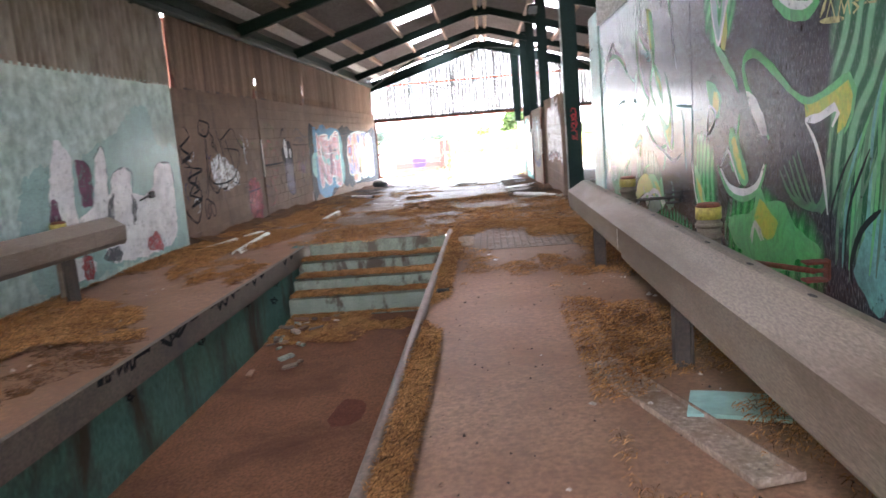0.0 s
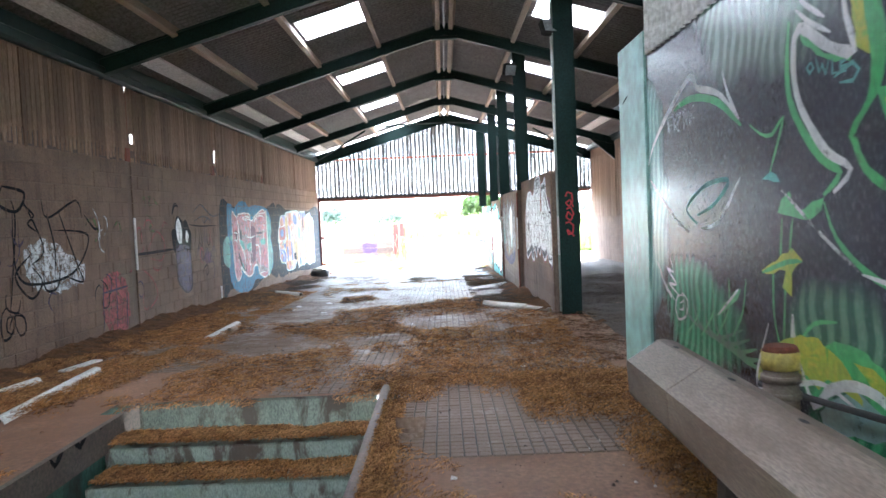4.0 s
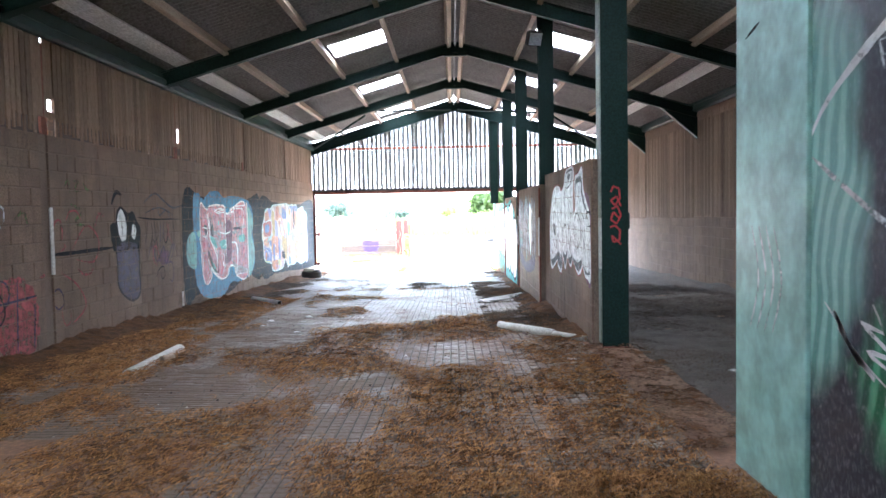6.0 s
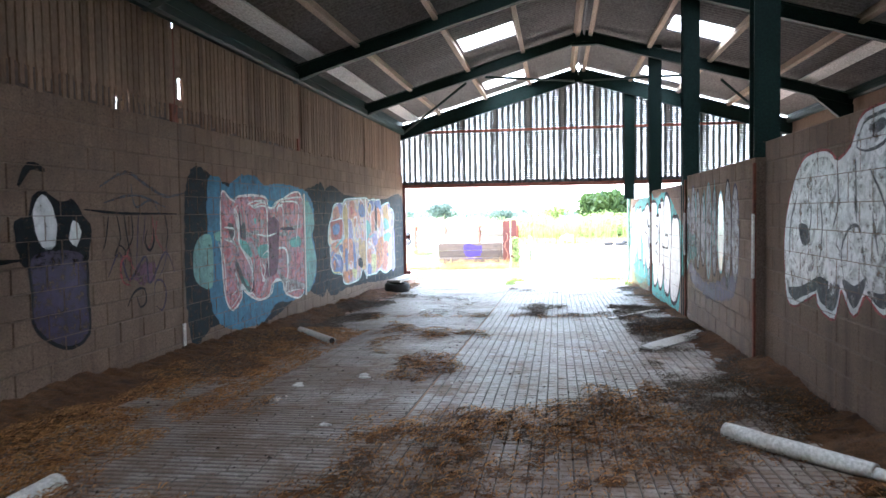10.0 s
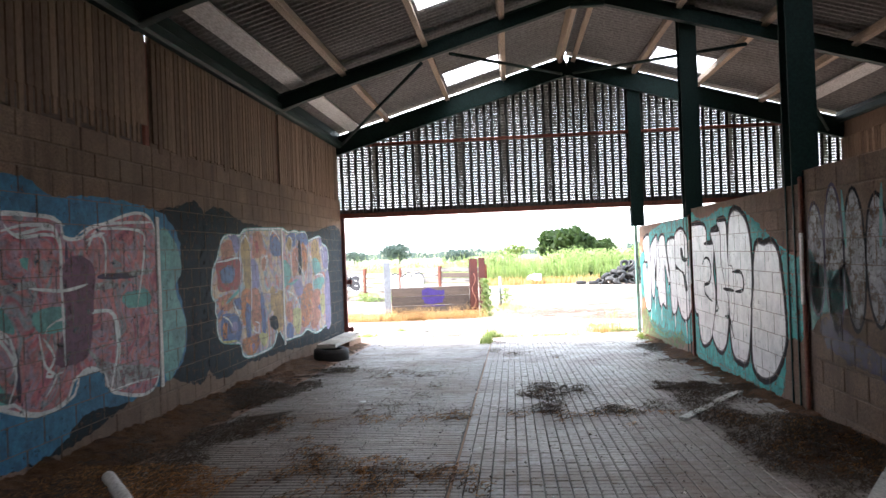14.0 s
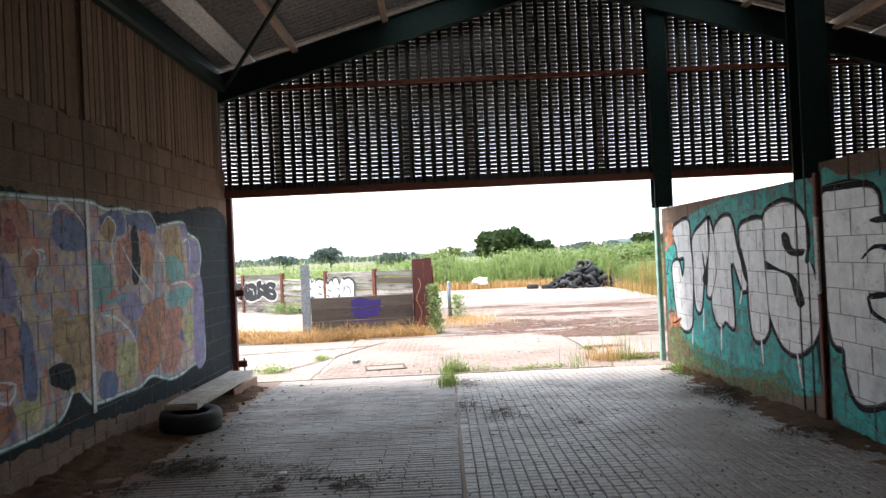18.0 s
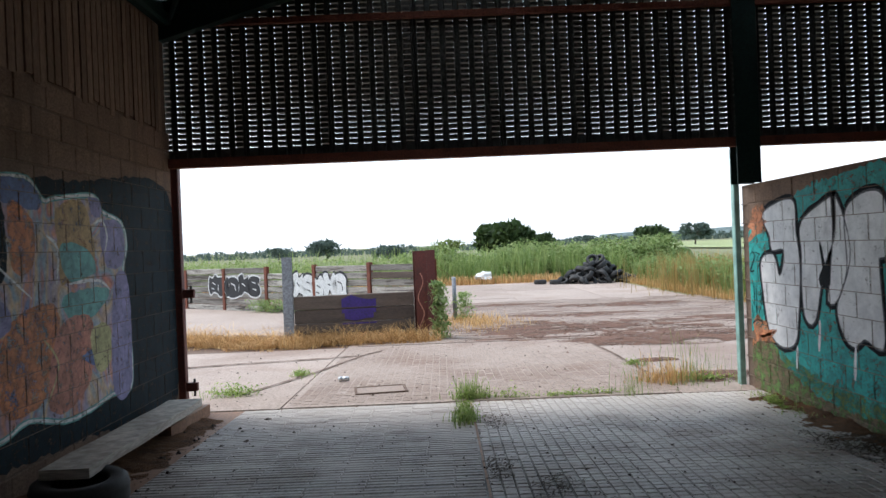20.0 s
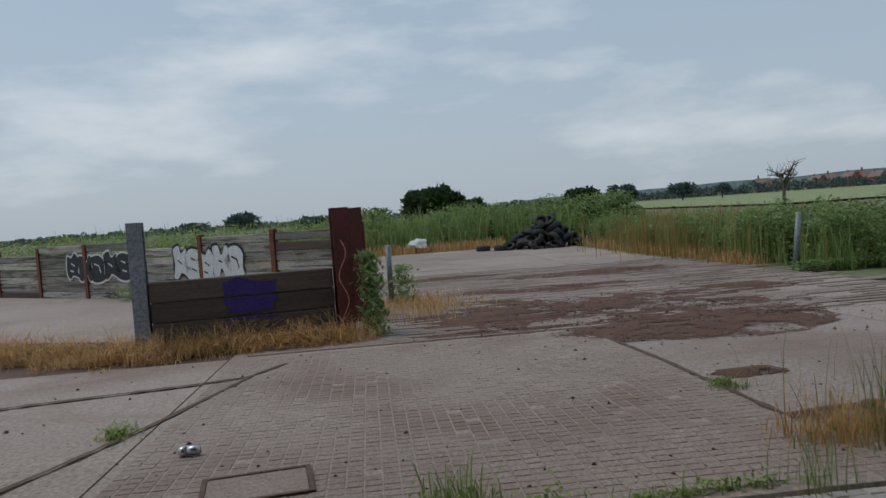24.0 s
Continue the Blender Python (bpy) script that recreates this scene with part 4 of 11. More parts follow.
def plank(name, label, cat, p, q, w, h, mat, lift=0.0, group="", tilt=0.0):
    """A board lying from p to q on the floor."""
    (x0, y0), (x1, y1) = p, q
    cx, cy = (x0 + x1) / 2, (y0 + y1) / 2
    ln = math.hypot(x1 - x0, y1 - y0)
    bm = bmesh.new()
    n = 6
    prev = None
    for i in range(n + 1):
        u = -ln / 2 + ln * i / n
        jog = random.uniform(-0.012, 0.012) if 0 < i < n else random.uniform(-0.02, 0.02)
        ring = [bm.verts.new((u + s * random.uniform(0, 0.02), v + jog, z)) for s, v, z in ((0, -w / 2, 0), (0, w / 2, 0), (0, w / 2, h), (0, -w / 2, h))]
        if prev:
            for k in range(4):
                bm.faces.new((prev[k], prev[(k + 1) % 4], ring[(k + 1) % 4], ring[k]))
        else:
            bm.faces.new(ring[::-1])
        prev = ring
    bm.faces.new(prev)
    bmesh.ops.recalc_face_normals(bm, faces=bm.faces)
    ob = part(name, bm, M[mat], None)
    slope = math.degrees(math.atan2(zf(y1) - zf(y0), max(ln, 0.01)))
    ob.matrix_basis = pose(cx, cy, (zf(y0) + zf(y1)) / 2 + 0.004 + lift, tilt, -slope, math.degrees(math.atan2(y1 - y0, x1 - x0)))
    return tagged(ob, label, cat, group)


def half_pipe(label, p, q, r):
    (x0, y0), (x1, y1) = p, q
    ln = math.hypot(x1 - x0, y1 - y0)
    bm = bmesh.new()
    out = []
    for u in (-ln / 2, ln / 2):
        for rad in (r, r - 0.006):
            out.append([bm.verts.new((u, rad * math.cos(math.pi * k / 8), rad * math.sin(math.pi * k / 8))) for k in range(9)])
    a, b, c, d = out
    for k in range(8):
        bm.faces.new((a[k], a[k + 1], c[k + 1], c[k])).smooth = True
        bm.faces.new((b[k], d[k], d[k + 1], b[k + 1])).smooth = True
        bm.faces.new((a[k], b[k], b[k + 1], a[k + 1]))
        bm.faces.new((c[k], c[k + 1], d[k + 1], d[k]))
    ob = part("gutter_length", bm, M["white_plank"], None)
    ob.matrix_basis = pose((x0 + x1) / 2, (y0 + y1) / 2, (zf(y0) + zf(y1)) / 2 + 0.005, 0, 0, math.degrees(math.atan2(y1 - y0, x1 - x0)))
    tagged(ob, label, "gutter", "broken gutters on the floor")


half_pipe("dirty white half-round plastic gutter lying on straw", (-3.11, 10.93), (-3.25, 13.04), 0.07)
half_pipe("grey-white plastic gutter piece lying on straw", (-3.84, 11.67), (-3.69, 12.64), 0.06)
plank("broken_board", "splintered white board lying on straw", "board", (-3.67, 13.15), (-3.59, 13.83), 0.12, 0.02, "white_plank", 0.02)
half_pipe("long dirty white plastic gutter lying on the littered floor", (-2.74, 15.36), (-2.73, 16.84), 0.075)


def round_length(name, label, cat, p, q, r0, r1, mat, end="rubber"):
    """A pole or pipe lying from p to q, with a darker hollow or sawn end."""
    a, b = Vector((p[0], p[1], zf(p[1]) + r0 + 0.01)), Vector((q[0], q[1], zf(q[1]) + r1 + 0.01))
    t = empty(name, label, cat, at=a)
    bm = bmesh.new()
    pts = [a.lerp(b, k / 6) - a + Vector((random.uniform(-0.008, 0.008), random.uniform(-0.008, 0.008), 0)) for k in range(7)]
    side = (b - a).normalized().orthogonal().normalized()
    over = (b - a).normalized().cross(side)
    rings = []
    for k, c in enumerate(pts):
        r = r0 + (r1 - r0) * k / 6
        rings.append([bm.verts.new(c + (side * math.cos(u * math.pi / 6) + over * math.sin(u * math.pi / 6)) * r) for u in range(12)])
    for lo, hi in zip(rings, rings[1:]):
        for u in range(12):
            bm.faces.new((lo[u], lo[(u + 1) % 12], hi[(u + 1) % 12], hi[u])).smooth = True
    bm.faces.new(rings[0][::-1])
    bm.faces.new(rings[-1])
    part("shaft", bm, M[mat], t)
    for u, v, r in ((pts[0], pts[1], r0), (pts[6], pts[5], r1)):
        bm = bmesh.new()
        d = (u - v).normalized()
        tube(bm, u + d * 0.001, u + d * 0.004, r * 0.78, r * 0.78, 12)
        part("end_face", bm, M[end], t)


random.seed(23)
round_length("timber_offcut", "short round timber offcut beside a gutter", "timber", (-2.61, 15.94), (-2.55, 16.14), 0.045, 0.045, "purlin", "guard")
round_length("timber_pole", "bleached whitish timber pole lying beside the partition", "timber", (1.36, 18.31), (2.02, 17.5), 0.06, 0.05, "white_plank", "purlin")
round_length("timber_pole", "thin bleached end of a timber pole on the floor", "timber", (2.0, 17.54), (2.36, 17.02), 0.04, 0.035, "white_plank", "purlin")
plank("broken_board", "white board propped on rubble by the partition", "board", (1.28, 22.27), (2.26, 23.87), 0.2, 0.025, "white_plank", 0.02, "loose boards", 10)
plank("timber_batten", "pale batten lying aslant on the grooved floor", "timber", (1.06, 25.59), (2.02, 27.07), 0.09, 0.03, "white_plank", 0.0, "loose boards")
round_length("pipe_length", "short length of grey-white pipe on the floor", "pipe", (-3.59, 23.57), (-2.78, 22.49), 0.05, 0.05, "white_plank")
plank("broken_board", "pale splintered board on the aisle floor", "board", (2.91, 14.66), (3.63, 15.11), 0.08, 0.02, "white_plank", 0.0, "loose boards")
plank("broken_board", "thin pale batten on the aisle floor", "board", (3.25, 16.16), (3.48, 16.1), 0.07, 0.02, "white_plank", 0.0, "loose boards")
plank("timber_batten", "thin grey batten on the straw", "timber", (1.75, 15.5), (2.1, 15.62), 0.05, 0.02, "pale_plank", 0.0, "loose boards")
plank("timber_batten", "dark batten across the grooved floor", "timber", (1.15, 27.43), (1.84, 27.9), 0.06, 0.02, "sleeper", 0.0, "loose boards")
plank("painted_board", "flat turquoise painted board under the barrier", "board", (1.72, 3.89), (2.45, 3.66), 0.35, 0.02, "teal", 0.0)
random.seed(14)
for p, w in (((-1.81, 20.46), 0.1), ((-2.31, 19.26), 0.08), ((-2.34, 19.97), 0.09), ((-1.59, 18.41), 0.1), ((2.0, 15.84), 0.14), ((-2.34, 26.98), 0.09), ((0.75, 22.23), 0.07), ((-1.77, 20.31), 0.13), ((-2.32, 19.84), 0.12), ((1.44, 12.49), 0.07), ((1.51, 8.65), 0.1), ((0.68, 9.22), 0.06), ((1.44, 12.47), 0.06), ((0.75, 8.8), 0.06), ((-2.43, 29.55), 0.08)):
    bm = bmesh.new()
    a = random.uniform(0, 3)
    pts = [(w * 0.5 * math.cos(a + k * 1.05) * random.uniform(0.6, 1.3), w * 0.5 * math.sin(a + k * 1.05) * random.uniform(0.6, 1.3)) for k in range(6)]
    lo = [bm.verts.new((x, y, 0.0)) for x, y in pts]
    hi = [bm.verts.new((x * 0.9, y * 0.9, w * random.uniform(0.05, 0.14))) for x, y in pts]
    for k in range(6):
        bm.faces.new((lo[k], lo[(k + 1) % 6], hi[(k + 1) % 6], hi[k]))
    bm.faces.new(hi)
    bm.faces.new(lo[::-1])
    ob = part("rubble_piece", bm, M["white_plank"], None)
    ob.location = (p[0], p[1], zf(p[1]) + 0.004)
    tagged(ob, "small pale broken piece of rubble on the floor", "rubble", "pale rubble pieces")

# clear plastic strip and food tray
PLASTIC = plain("cloudy_plastic", (0.27, 0.19, 0.145), (0.38, 0.29, 0.23), 4, 30, 0.22, bump=0.1, stain=(0.22, 0.13, 0.08), stain_at=(0.45, 0.7))
M["plastic"] = PLASTIC
sa, sb = (1.39, 4.6), (1.85, 2.97)
strip = empty("plastic_trough", "long cloudy plastic trough half filled with straw", "plastic trough", at=(sa[0], sa[1], zf(sa[1]) + 0.003))
strip.rotation_euler.z = math.atan2(sb[1] - sa[1], sb[0] - sa[0])
sl = math.hypot(sb[0] - sa[0], sb[1] - sa[1])
for nm, u0, u1, w0, w1, z1 in (("bed", 0, sl, -0.1, 0.1, 0.006), ("rim", 0, sl, -0.115, -0.1, 0.035), ("rim", 0, sl, 0.1, 0.115, 0.03), ("end_plate", -0.012, 0.0, -0.115, 0.115, 0.04), ("end_plate", sl, sl + 0.012, -0.115, 0.115, 0.04)):
    bm = bmesh.new()
    rbox(bm, u0, u1, w0, w1, 0, z1, 0.003)
    part(nm, bm, M["plastic"], strip)
tray = empty("food_tray", "empty clear plastic food tray on the floor", "tray", at=(*(0.38, 10.1), zf(9.5) + 0.004))
bm = bmesh.new()
for (x0, x1, y0, y1, z0, z1) in ((-0.09, 0.09, -0.06, 0.06, 0, 0.004), (-0.1, -0.09, -0.07, 0.07, 0, 0.045), (0.09, 0.1, -0.07, 0.07, 0, 0.045), (-0.09, 0.09, -0.07, -0.06, 0, 0.045), (-0.09, 0.09, 0.06, 0.07, 0, 0.045)):
    box(bm, x0, x1, y0, y1, z0, z1)
part("bowl", bm, M["plastic"], tray)
bm = bmesh.new()
rbox(bm, -0.11, 0.11, 0.075, 0.085, 0.02, 0.12, 0.003)
part("lid", bm, M["plastic"], tray)
cp = empty("drinks_can", "crushed drinks can beside the pit edge", "can", at=(*(0.23, 7.05), zf(7) + 0.035))
bm = bmesh.new()
tube(bm, (-0.06, 0, 0), (0.06, 0.02, 0), 0.033, 0.03, 14)
part("body", bm, M["rubber"], cp)
bm = bmesh.new()
ring = [bm.verts.new((-0.65 + 0.16 * math.cos(k * 0.524) * (1 + 0.4 * noise.noise((k * 0.9, 2.0, 1.0))), 6.30 + 0.34 * math.sin(k * 0.524) * (1 + 0.4 * noise.noise((k * 1.1, 5.0, 3.0))), D + 0.005)) for k in range(12)]
bm.faces.new(ring)
tagged(part("stain", bm, plain("red_dust_stain", (0.075, 0.024, 0.016), (0.125, 0.045, 0.027), 6, 50, 0.95, bump=0.5, spec=0.1), None), "dark red stain on the dusty pit floor", "stain", kind="stuff")
# heap in the pit corner
for k in range(26):
    bm = bmesh.new()
    w = random.uniform(0.06, 0.2)
    rbox(bm, -w / 2, w / 2, -w * 0.2, w * 0.2, 0, random.uniform(0.015, 0.05), 0.004)
    ob = part("broken_slate", bm, M[random.choice(("mortar", "cement", "purlin", "step"))], None)
    ob.matrix_basis = pose(PIT[0] + 0.12 + abs(random.gauss(0, 0.28)), 9.7 - abs(random.gauss(0, 0.9)), D + 0.02 + random.uniform(0, 0.06), random.uniform(-12, 12), random.uniform(-12, 12), random.uniform(0, 180))
    tagged(ob, "broken piece of slate and mortar on the pit floor", "rubble", "rubble in the pit")


def tyre_mesh(r=0.32, w=0.2, seg=22):
    bm = bmesh.new()
    prof = [(r * 0.56, -w * 0.36), (r * 0.62, -w * 0.5), (r * 0.86, -w * 0.54), (r * 0.96, -w * 0.44), (r, -w * 0.2), (r * 0.985, 0), (r, w * 0.2), (r * 0.96, w * 0.44), (r * 0.86, w * 0.54), (r * 0.62, w * 0.5), (r * 0.56, w * 0.36), (r * 0.66, w * 0.3), (r * 0.85, w * 0.38), (r * 0.85, -w * 0.38), (r * 0.66, -w * 0.3)]
    rings = [[bm.verts.new((p * math.cos(2 * math.pi * i / seg), p * math.sin(2 * math.pi * i / seg), q)) for p, q in prof] for i in range(seg)]
    n = len(prof)
    for i in range(seg):
        a, b = rings[i], rings[(i + 1) % seg]
        for k in range(n):
            bm.faces.new((a[k], b[k], b[(k + 1) % n], a[(k + 1) % n])).smooth = True
    return link(bm, "tyre", M["rubber"])


TYRE = tyre_mesh()
ty = new("car_tyre", TYRE)
ty.matrix_basis = pose(-3.82, 31.5, zf(31.5) + 0.112, 3, 0, 40)
tagged(ty, "worn black car tyre lying flat under a plank by the wall", "tyre")
plank("sleeper_plank", "grey weathered plank with holes resting on a tyre", "plank", (-3.92, 31.45), (-4.0, 34.2), 0.34, 0.07, "pale_plank", 0.215)
plank("concrete_lump", "low broken concrete lump by the jamb", "concrete", (-4.1, 33.6), (-4.1, 34.8), 0.3, 0.12, "cement", 0.0)

# pale drain pipes in the joints of the left wall, and the bright gap beside the boards
for y, z0, z1 in ((17.0, 1.2, 2.05), (26.05, 0.35, 2.2), (30.5, 0.25, 2.2), (21.5, 0.2, 0.5)):
    bm = bmesh.new()
    rbox(bm, -0.008, 0.014, -0.035, 0.035, z0, z1, 0.006)
    ob = part("joint_cover", bm, M["white_plank"], None)
    ob.location = (XL + 0.002, y, 0)
    tagged(ob, "pale painted cover strip on the wall joint", "strip", "joint cover strips", "structure")
for y, x in ((21.4, XP), (25.8, XP), (30.4, XP)):
    bm = bmesh.new()
    rbox(bm, -0.02, 0.01, -0.028, 0.028, zf(y) - 0.02, 2.3 if y < 30 else 2.15, 0.008)
    ob = part("joint_angle", bm, M["rust"], None)
    ob.location = (x - 0.004, y, 0)
    tagged(ob, "rusty steel angle in the joint of the partition", "steel angle", "joint angles", "structure")
    bm = bmesh.new()
    rbox(bm, -0.026, 0.0, -0.03, 0.03, 1.05, 1.75, 0.006)
    ob = part("joint_cover", bm, M["white_plank"], None)
    ob.location = (x - 0.006, y, 0)
    tagged(ob, "pale painted stretch on the joint angle", "strip", "joint cover strips", "structure")


def floodlight(x, y, z, s):
    f = empty("floodlight", "black floodlight fixed to a steel column", "floodlight", "floodlights on the columns", at=(x, y, z))
    bm = bmesh.new()
    rbox(bm, -0.14, 0.14, -0.07, 0.07, -0.13, 0.13, 0.03, pose(0, 0, 0, 25 * s, 0, 20))
    part("housing", bm, M["rubber"], f)
    bm = bmesh.new()
    rbox(bm, -0.12, 0.12, -0.075, -0.07, -0.11, 0.11, 0.002, pose(0, 0, 0, 25 * s, 0, 20))
    part("glass", bm, M["galv"], f)
    bm = bmesh.new()
    tube(bm, (0, 0.0, 0.1), (0.14, 0.08, 0.16), 0.015, seg=8)
    part("arm", bm, M["steel"], f)


floodlight(2.24, 21.3, 4.98, 1)
floodlight(2.45, 16.7, 4.75, -1)
bm = bmesh.new()
rbox(bm, -0.03, 0.01, -0.04, 0.04, -0.1, 0.1, 0.01)
bx = part("switch_box", bm, M["rubber"], None)
bx.location = (2.84, 16.7, 1.75)
tagged(bx, "small black bracket on the first column", "bracket")
M["redspray"] = plain("bright_red_spray", (0.45, 0.02, 0.03), (0.6, 0.04, 0.05), 5, 40, 0.5)
SCRAWLS = (((-0.05, 2.1), (-0.02, 2.17), (0.05, 2.14), (0.06, 2.02), (0.0, 1.94), (-0.05, 2.0), (0.02, 2.05), (0.07, 1.93)),
           ((-0.04, 1.9), (0.03, 1.93), (0.07, 1.82), (0.02, 1.72), (-0.05, 1.77), (-0.02, 1.86), (0.06, 1.78)), ((-0.06, 1.68), (0.0, 1.7), (0.06, 1.64), (0.05, 1.52), (-0.02, 1.5), (-0.04, 1.58), (0.07, 1.47)))
for pts in SCRAWLS:
    bm = bmesh.new()
    for (xa, za), (xb, zb) in zip(pts, pts[1:]):
        d = Vector((xb - xa, zb - za)).normalized() * 0.012
        vs = [bm.verts.new(p) for p in ((xa - d.y, -0.1135, za + d.x), (xa + d.y, -0.1135, za - d.x), (xb + d.y, -0.1135, zb - d.x), (xb - d.y, -0.1135, zb + d.x))]
        bm.faces.new(vs)
    sc = part("scrawl", bm, M["redspray"], FIRST_COLUMN, "bright red sprayed scrawl")
    sc.location.z = -FIRST_COLUMN.location.z

# ---- grooved floor: raised concrete pads between grooves ----
random.seed(3)
verts, faces = [], []
def pad(x0, x1, y0, y1, h):
    k = len(verts)
    c = 0.005
    z = [zf(y0), zf(y1)]
    for a, b, zz in ((x0, y0, z[0] + 0.001), (x1, y0, z[0] + 0.001), (x1, y1, z[1] + 0.001), (x0, y1, z[1] + 0.001), (x0 + c, y0 + c, z[0] + h), (x1 - c, y0 + c, z[0] + h), (x1 - c, y1 - c, z[1] + h), (x0 + c, y1 - c, z[1] + h)):
        verts.append((a, b, zz))
    for f in ((4, 5, 6, 7), (0, 1, 5, 4), (1, 2, 6, 5), (2, 3, 7, 6), (3, 0, 4, 7)):
        faces.append(tuple(k + i for i in f))
single = []
y = 9.6
while y < 34.9:
    x = -1.0
    while x < 2.28:
        if not (y < 11.5 and x < 0.15):
            h = 0.009 + random.uniform(-0.003, 0.002)
            if 15.9 < y < 16.7 and x < 1.9:
                single.append((x, y, h))
            else:
                pad(x, x + 0.0845 + random.uniform(-0.002, 0.001), y, y + 0.0755, h)
        x += 0.0925
    y += 0.082
y = 13.0
while y < 34.9:
    w = 0.05
    x = -3.6
    while x < -1.05:
        ln = random.choice((0.21, 0.21, 0.42, 0.63))
        pad(x, min(x + ln, -1.03), y, y + w, 0.006 + random.uniform(-0.002, 0.002))
        x += ln + 0.008
    y += 0.072
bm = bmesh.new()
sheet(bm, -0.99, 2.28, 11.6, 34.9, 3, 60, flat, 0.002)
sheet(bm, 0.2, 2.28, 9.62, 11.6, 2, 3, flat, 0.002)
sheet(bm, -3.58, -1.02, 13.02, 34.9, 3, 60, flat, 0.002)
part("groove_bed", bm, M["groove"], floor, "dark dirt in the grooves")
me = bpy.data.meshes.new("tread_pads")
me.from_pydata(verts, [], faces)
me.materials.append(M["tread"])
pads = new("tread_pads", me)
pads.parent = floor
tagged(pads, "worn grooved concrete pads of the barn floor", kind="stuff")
def pad_mesh(w, ln, h, mat):
    bm = bmesh.new()
    lo = [bm.verts.new(p) for p in ((0, 0, 0), (w, 0, 0), (w, ln, 0), (0, ln, 0))]
    hi = [bm.verts.new(p) for p in ((0.005, 0.005, h), (w - 0.005, 0.005, h), (w - 0.005, ln - 0.005, h), (0.005, ln - 0.005, h))]
    for i in range(4):
        bm.faces.new((lo[i], lo[(i + 1) % 4], hi[(i + 1) % 4], hi[i]))
    bm.faces.new(hi)
    return link(bm, "pad", mat)
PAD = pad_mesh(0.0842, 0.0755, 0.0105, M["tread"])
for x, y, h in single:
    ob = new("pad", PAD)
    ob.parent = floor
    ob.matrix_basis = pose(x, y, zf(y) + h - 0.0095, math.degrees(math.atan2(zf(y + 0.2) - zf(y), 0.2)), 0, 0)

# dirt of the side aisle
bm = bmesh.new()
random.seed(8)
sheet(bm, 2.85, 6.58, 12.3, 34.9, 30, 150, lambda x, y: zf(y) + 0.03 + 0.05 * noise.noise((x * 1.3, y * 1.3, 0)) + 0.025 * noise.noise((x * 6, y * 6, 2)) + 0.25 * max(0, (x - 6.2) / 0.4) ** 2 * 0.5)
tagged(part("dirt_bed", bm, M["dirt"], None), "dark churned dirt bed of the side aisle", "dirt", kind="structure")
# low drifts of dust and chaff along the walls
bm = bmesh.new()
def drift_z(x, y, far, deep, seed):
    swell = deep + 0.9 * deep * noise.noise((seed, y * 0.7, 1)) + 0.5 * deep * noise.noise((seed, y * 2.1, 3))
    rough = 0.03 * noise.noise((x * 5, y * 6, 4)) + 0.022 * noise.noise((x * 13, y * 15, 7))
    return zf(y) + max(-0.014, swell * max(0.0, 1 - far) ** 1.4 + rough * (1.1 - far) - 0.012)
sheet(bm, XL, XL + 0.95, 12.3, 34.5, 20, 460, lambda x, y: drift_z(x, y, (x - XL) / 0.9, 0.13 if y < 24 else 0.08, 0.0))
sheet(bm, XP - 0.6, XP + 0.07, 17.0, 34.5, 14, 360, lambda x, y: drift_z(x, y, (XP - x) / 0.6, 0.085 if y < 24 else 0.05, 5.0))
drift = part("chaff_drift", bm, plain("chaff_dust", (0.065, 0.030, 0.014), (0.20, 0.100, 0.046), 7, 95, 0.95, bump=1.0, dist=0.03, stain=(0.05, 0.03, 0.02), stain_at=(0.5, 0.7), spec=0.2), None)
tagged(drift, "brown chaff and dust drifted against the walls", "chaff", kind="stuff")

# matted chaff: a low uneven layer that shows where it rises above the concrete
def litter_need(x, y):
    """How rarely chaff lies here: the lower, the more of it."""
    d = 0.10 if y < 18.5 else 0.30 if y < 24 else 0.42
    if y < 11.4:
        d = 0.6 if y < 9 else 0.3
        if x > 1.5:
            d = 0.12
        elif x < -3.4:
            d = -0.05
        elif x < -2.1:
            d = 0.3
        elif x < 0.27:
            d = 0.1
    if x < -3.0 and y > 11.4:
        d -= 0.35 * min(1.0, (-3.0 - x) / 0.8 + 0.3)
    if x > 1.5 and y > 11.4:
        d -= 0.2 if x < 2.3 else 0.5
    return d
verts, faces, lay = [], [], {}
step_x, step_y = 0.036, 0.040
nx, ny = int(7.3 / step_x), int((31.0 - 0.6) / step_y)
for j in range(ny + 1):
    for i in range(nx + 1):
        x, y = XL + 0.01 + step_x * i, 0.6 + step_y * j
        if x > 2.3 and (y > 16.6 or y < 12.4):
            continue
        if PIT[0] - 0.05 < x < PIT[1] + 0.07 and y < PIT[3] + 0.06:
            continue
        v = noise.noise((x * 0.9, y * 0.55, 3.3)) + 0.5 * noise.noise((x * 3.1, y * 1.9, 7.7)) + 0.4 * noise.noise((x * 8, y * 5, 1.1))
        v -= litter_need(x, y) + 0.12
        z = 0.008 + min(0.045, max(-0.014, v * 0.06))
        if v > -0.3:
            z += min(1.0, 0.5 + v) * (0.026 * noise.noise((x * 7, y * 13, 5)) + 0.016 * noise.noise((x * 19, y * 24, 6)))
        else:
            z -= 0.01
        lay[i, j] = len(verts)
        verts.append((x, y, zf(y) + z))
for j in range(ny):
    for i in range(nx):
        q = [lay.get(k) for k in ((i, j), (i + 1, j), (i + 1, j + 1), (i, j + 1))]
        if None not in q and max(verts[k][2] - zf(verts[k][1]) for k in q) > 0.0:
            faces.append(tuple(q))
me = bpy.data.meshes.new("matted_chaff")
me.from_pydata(verts, [], faces)
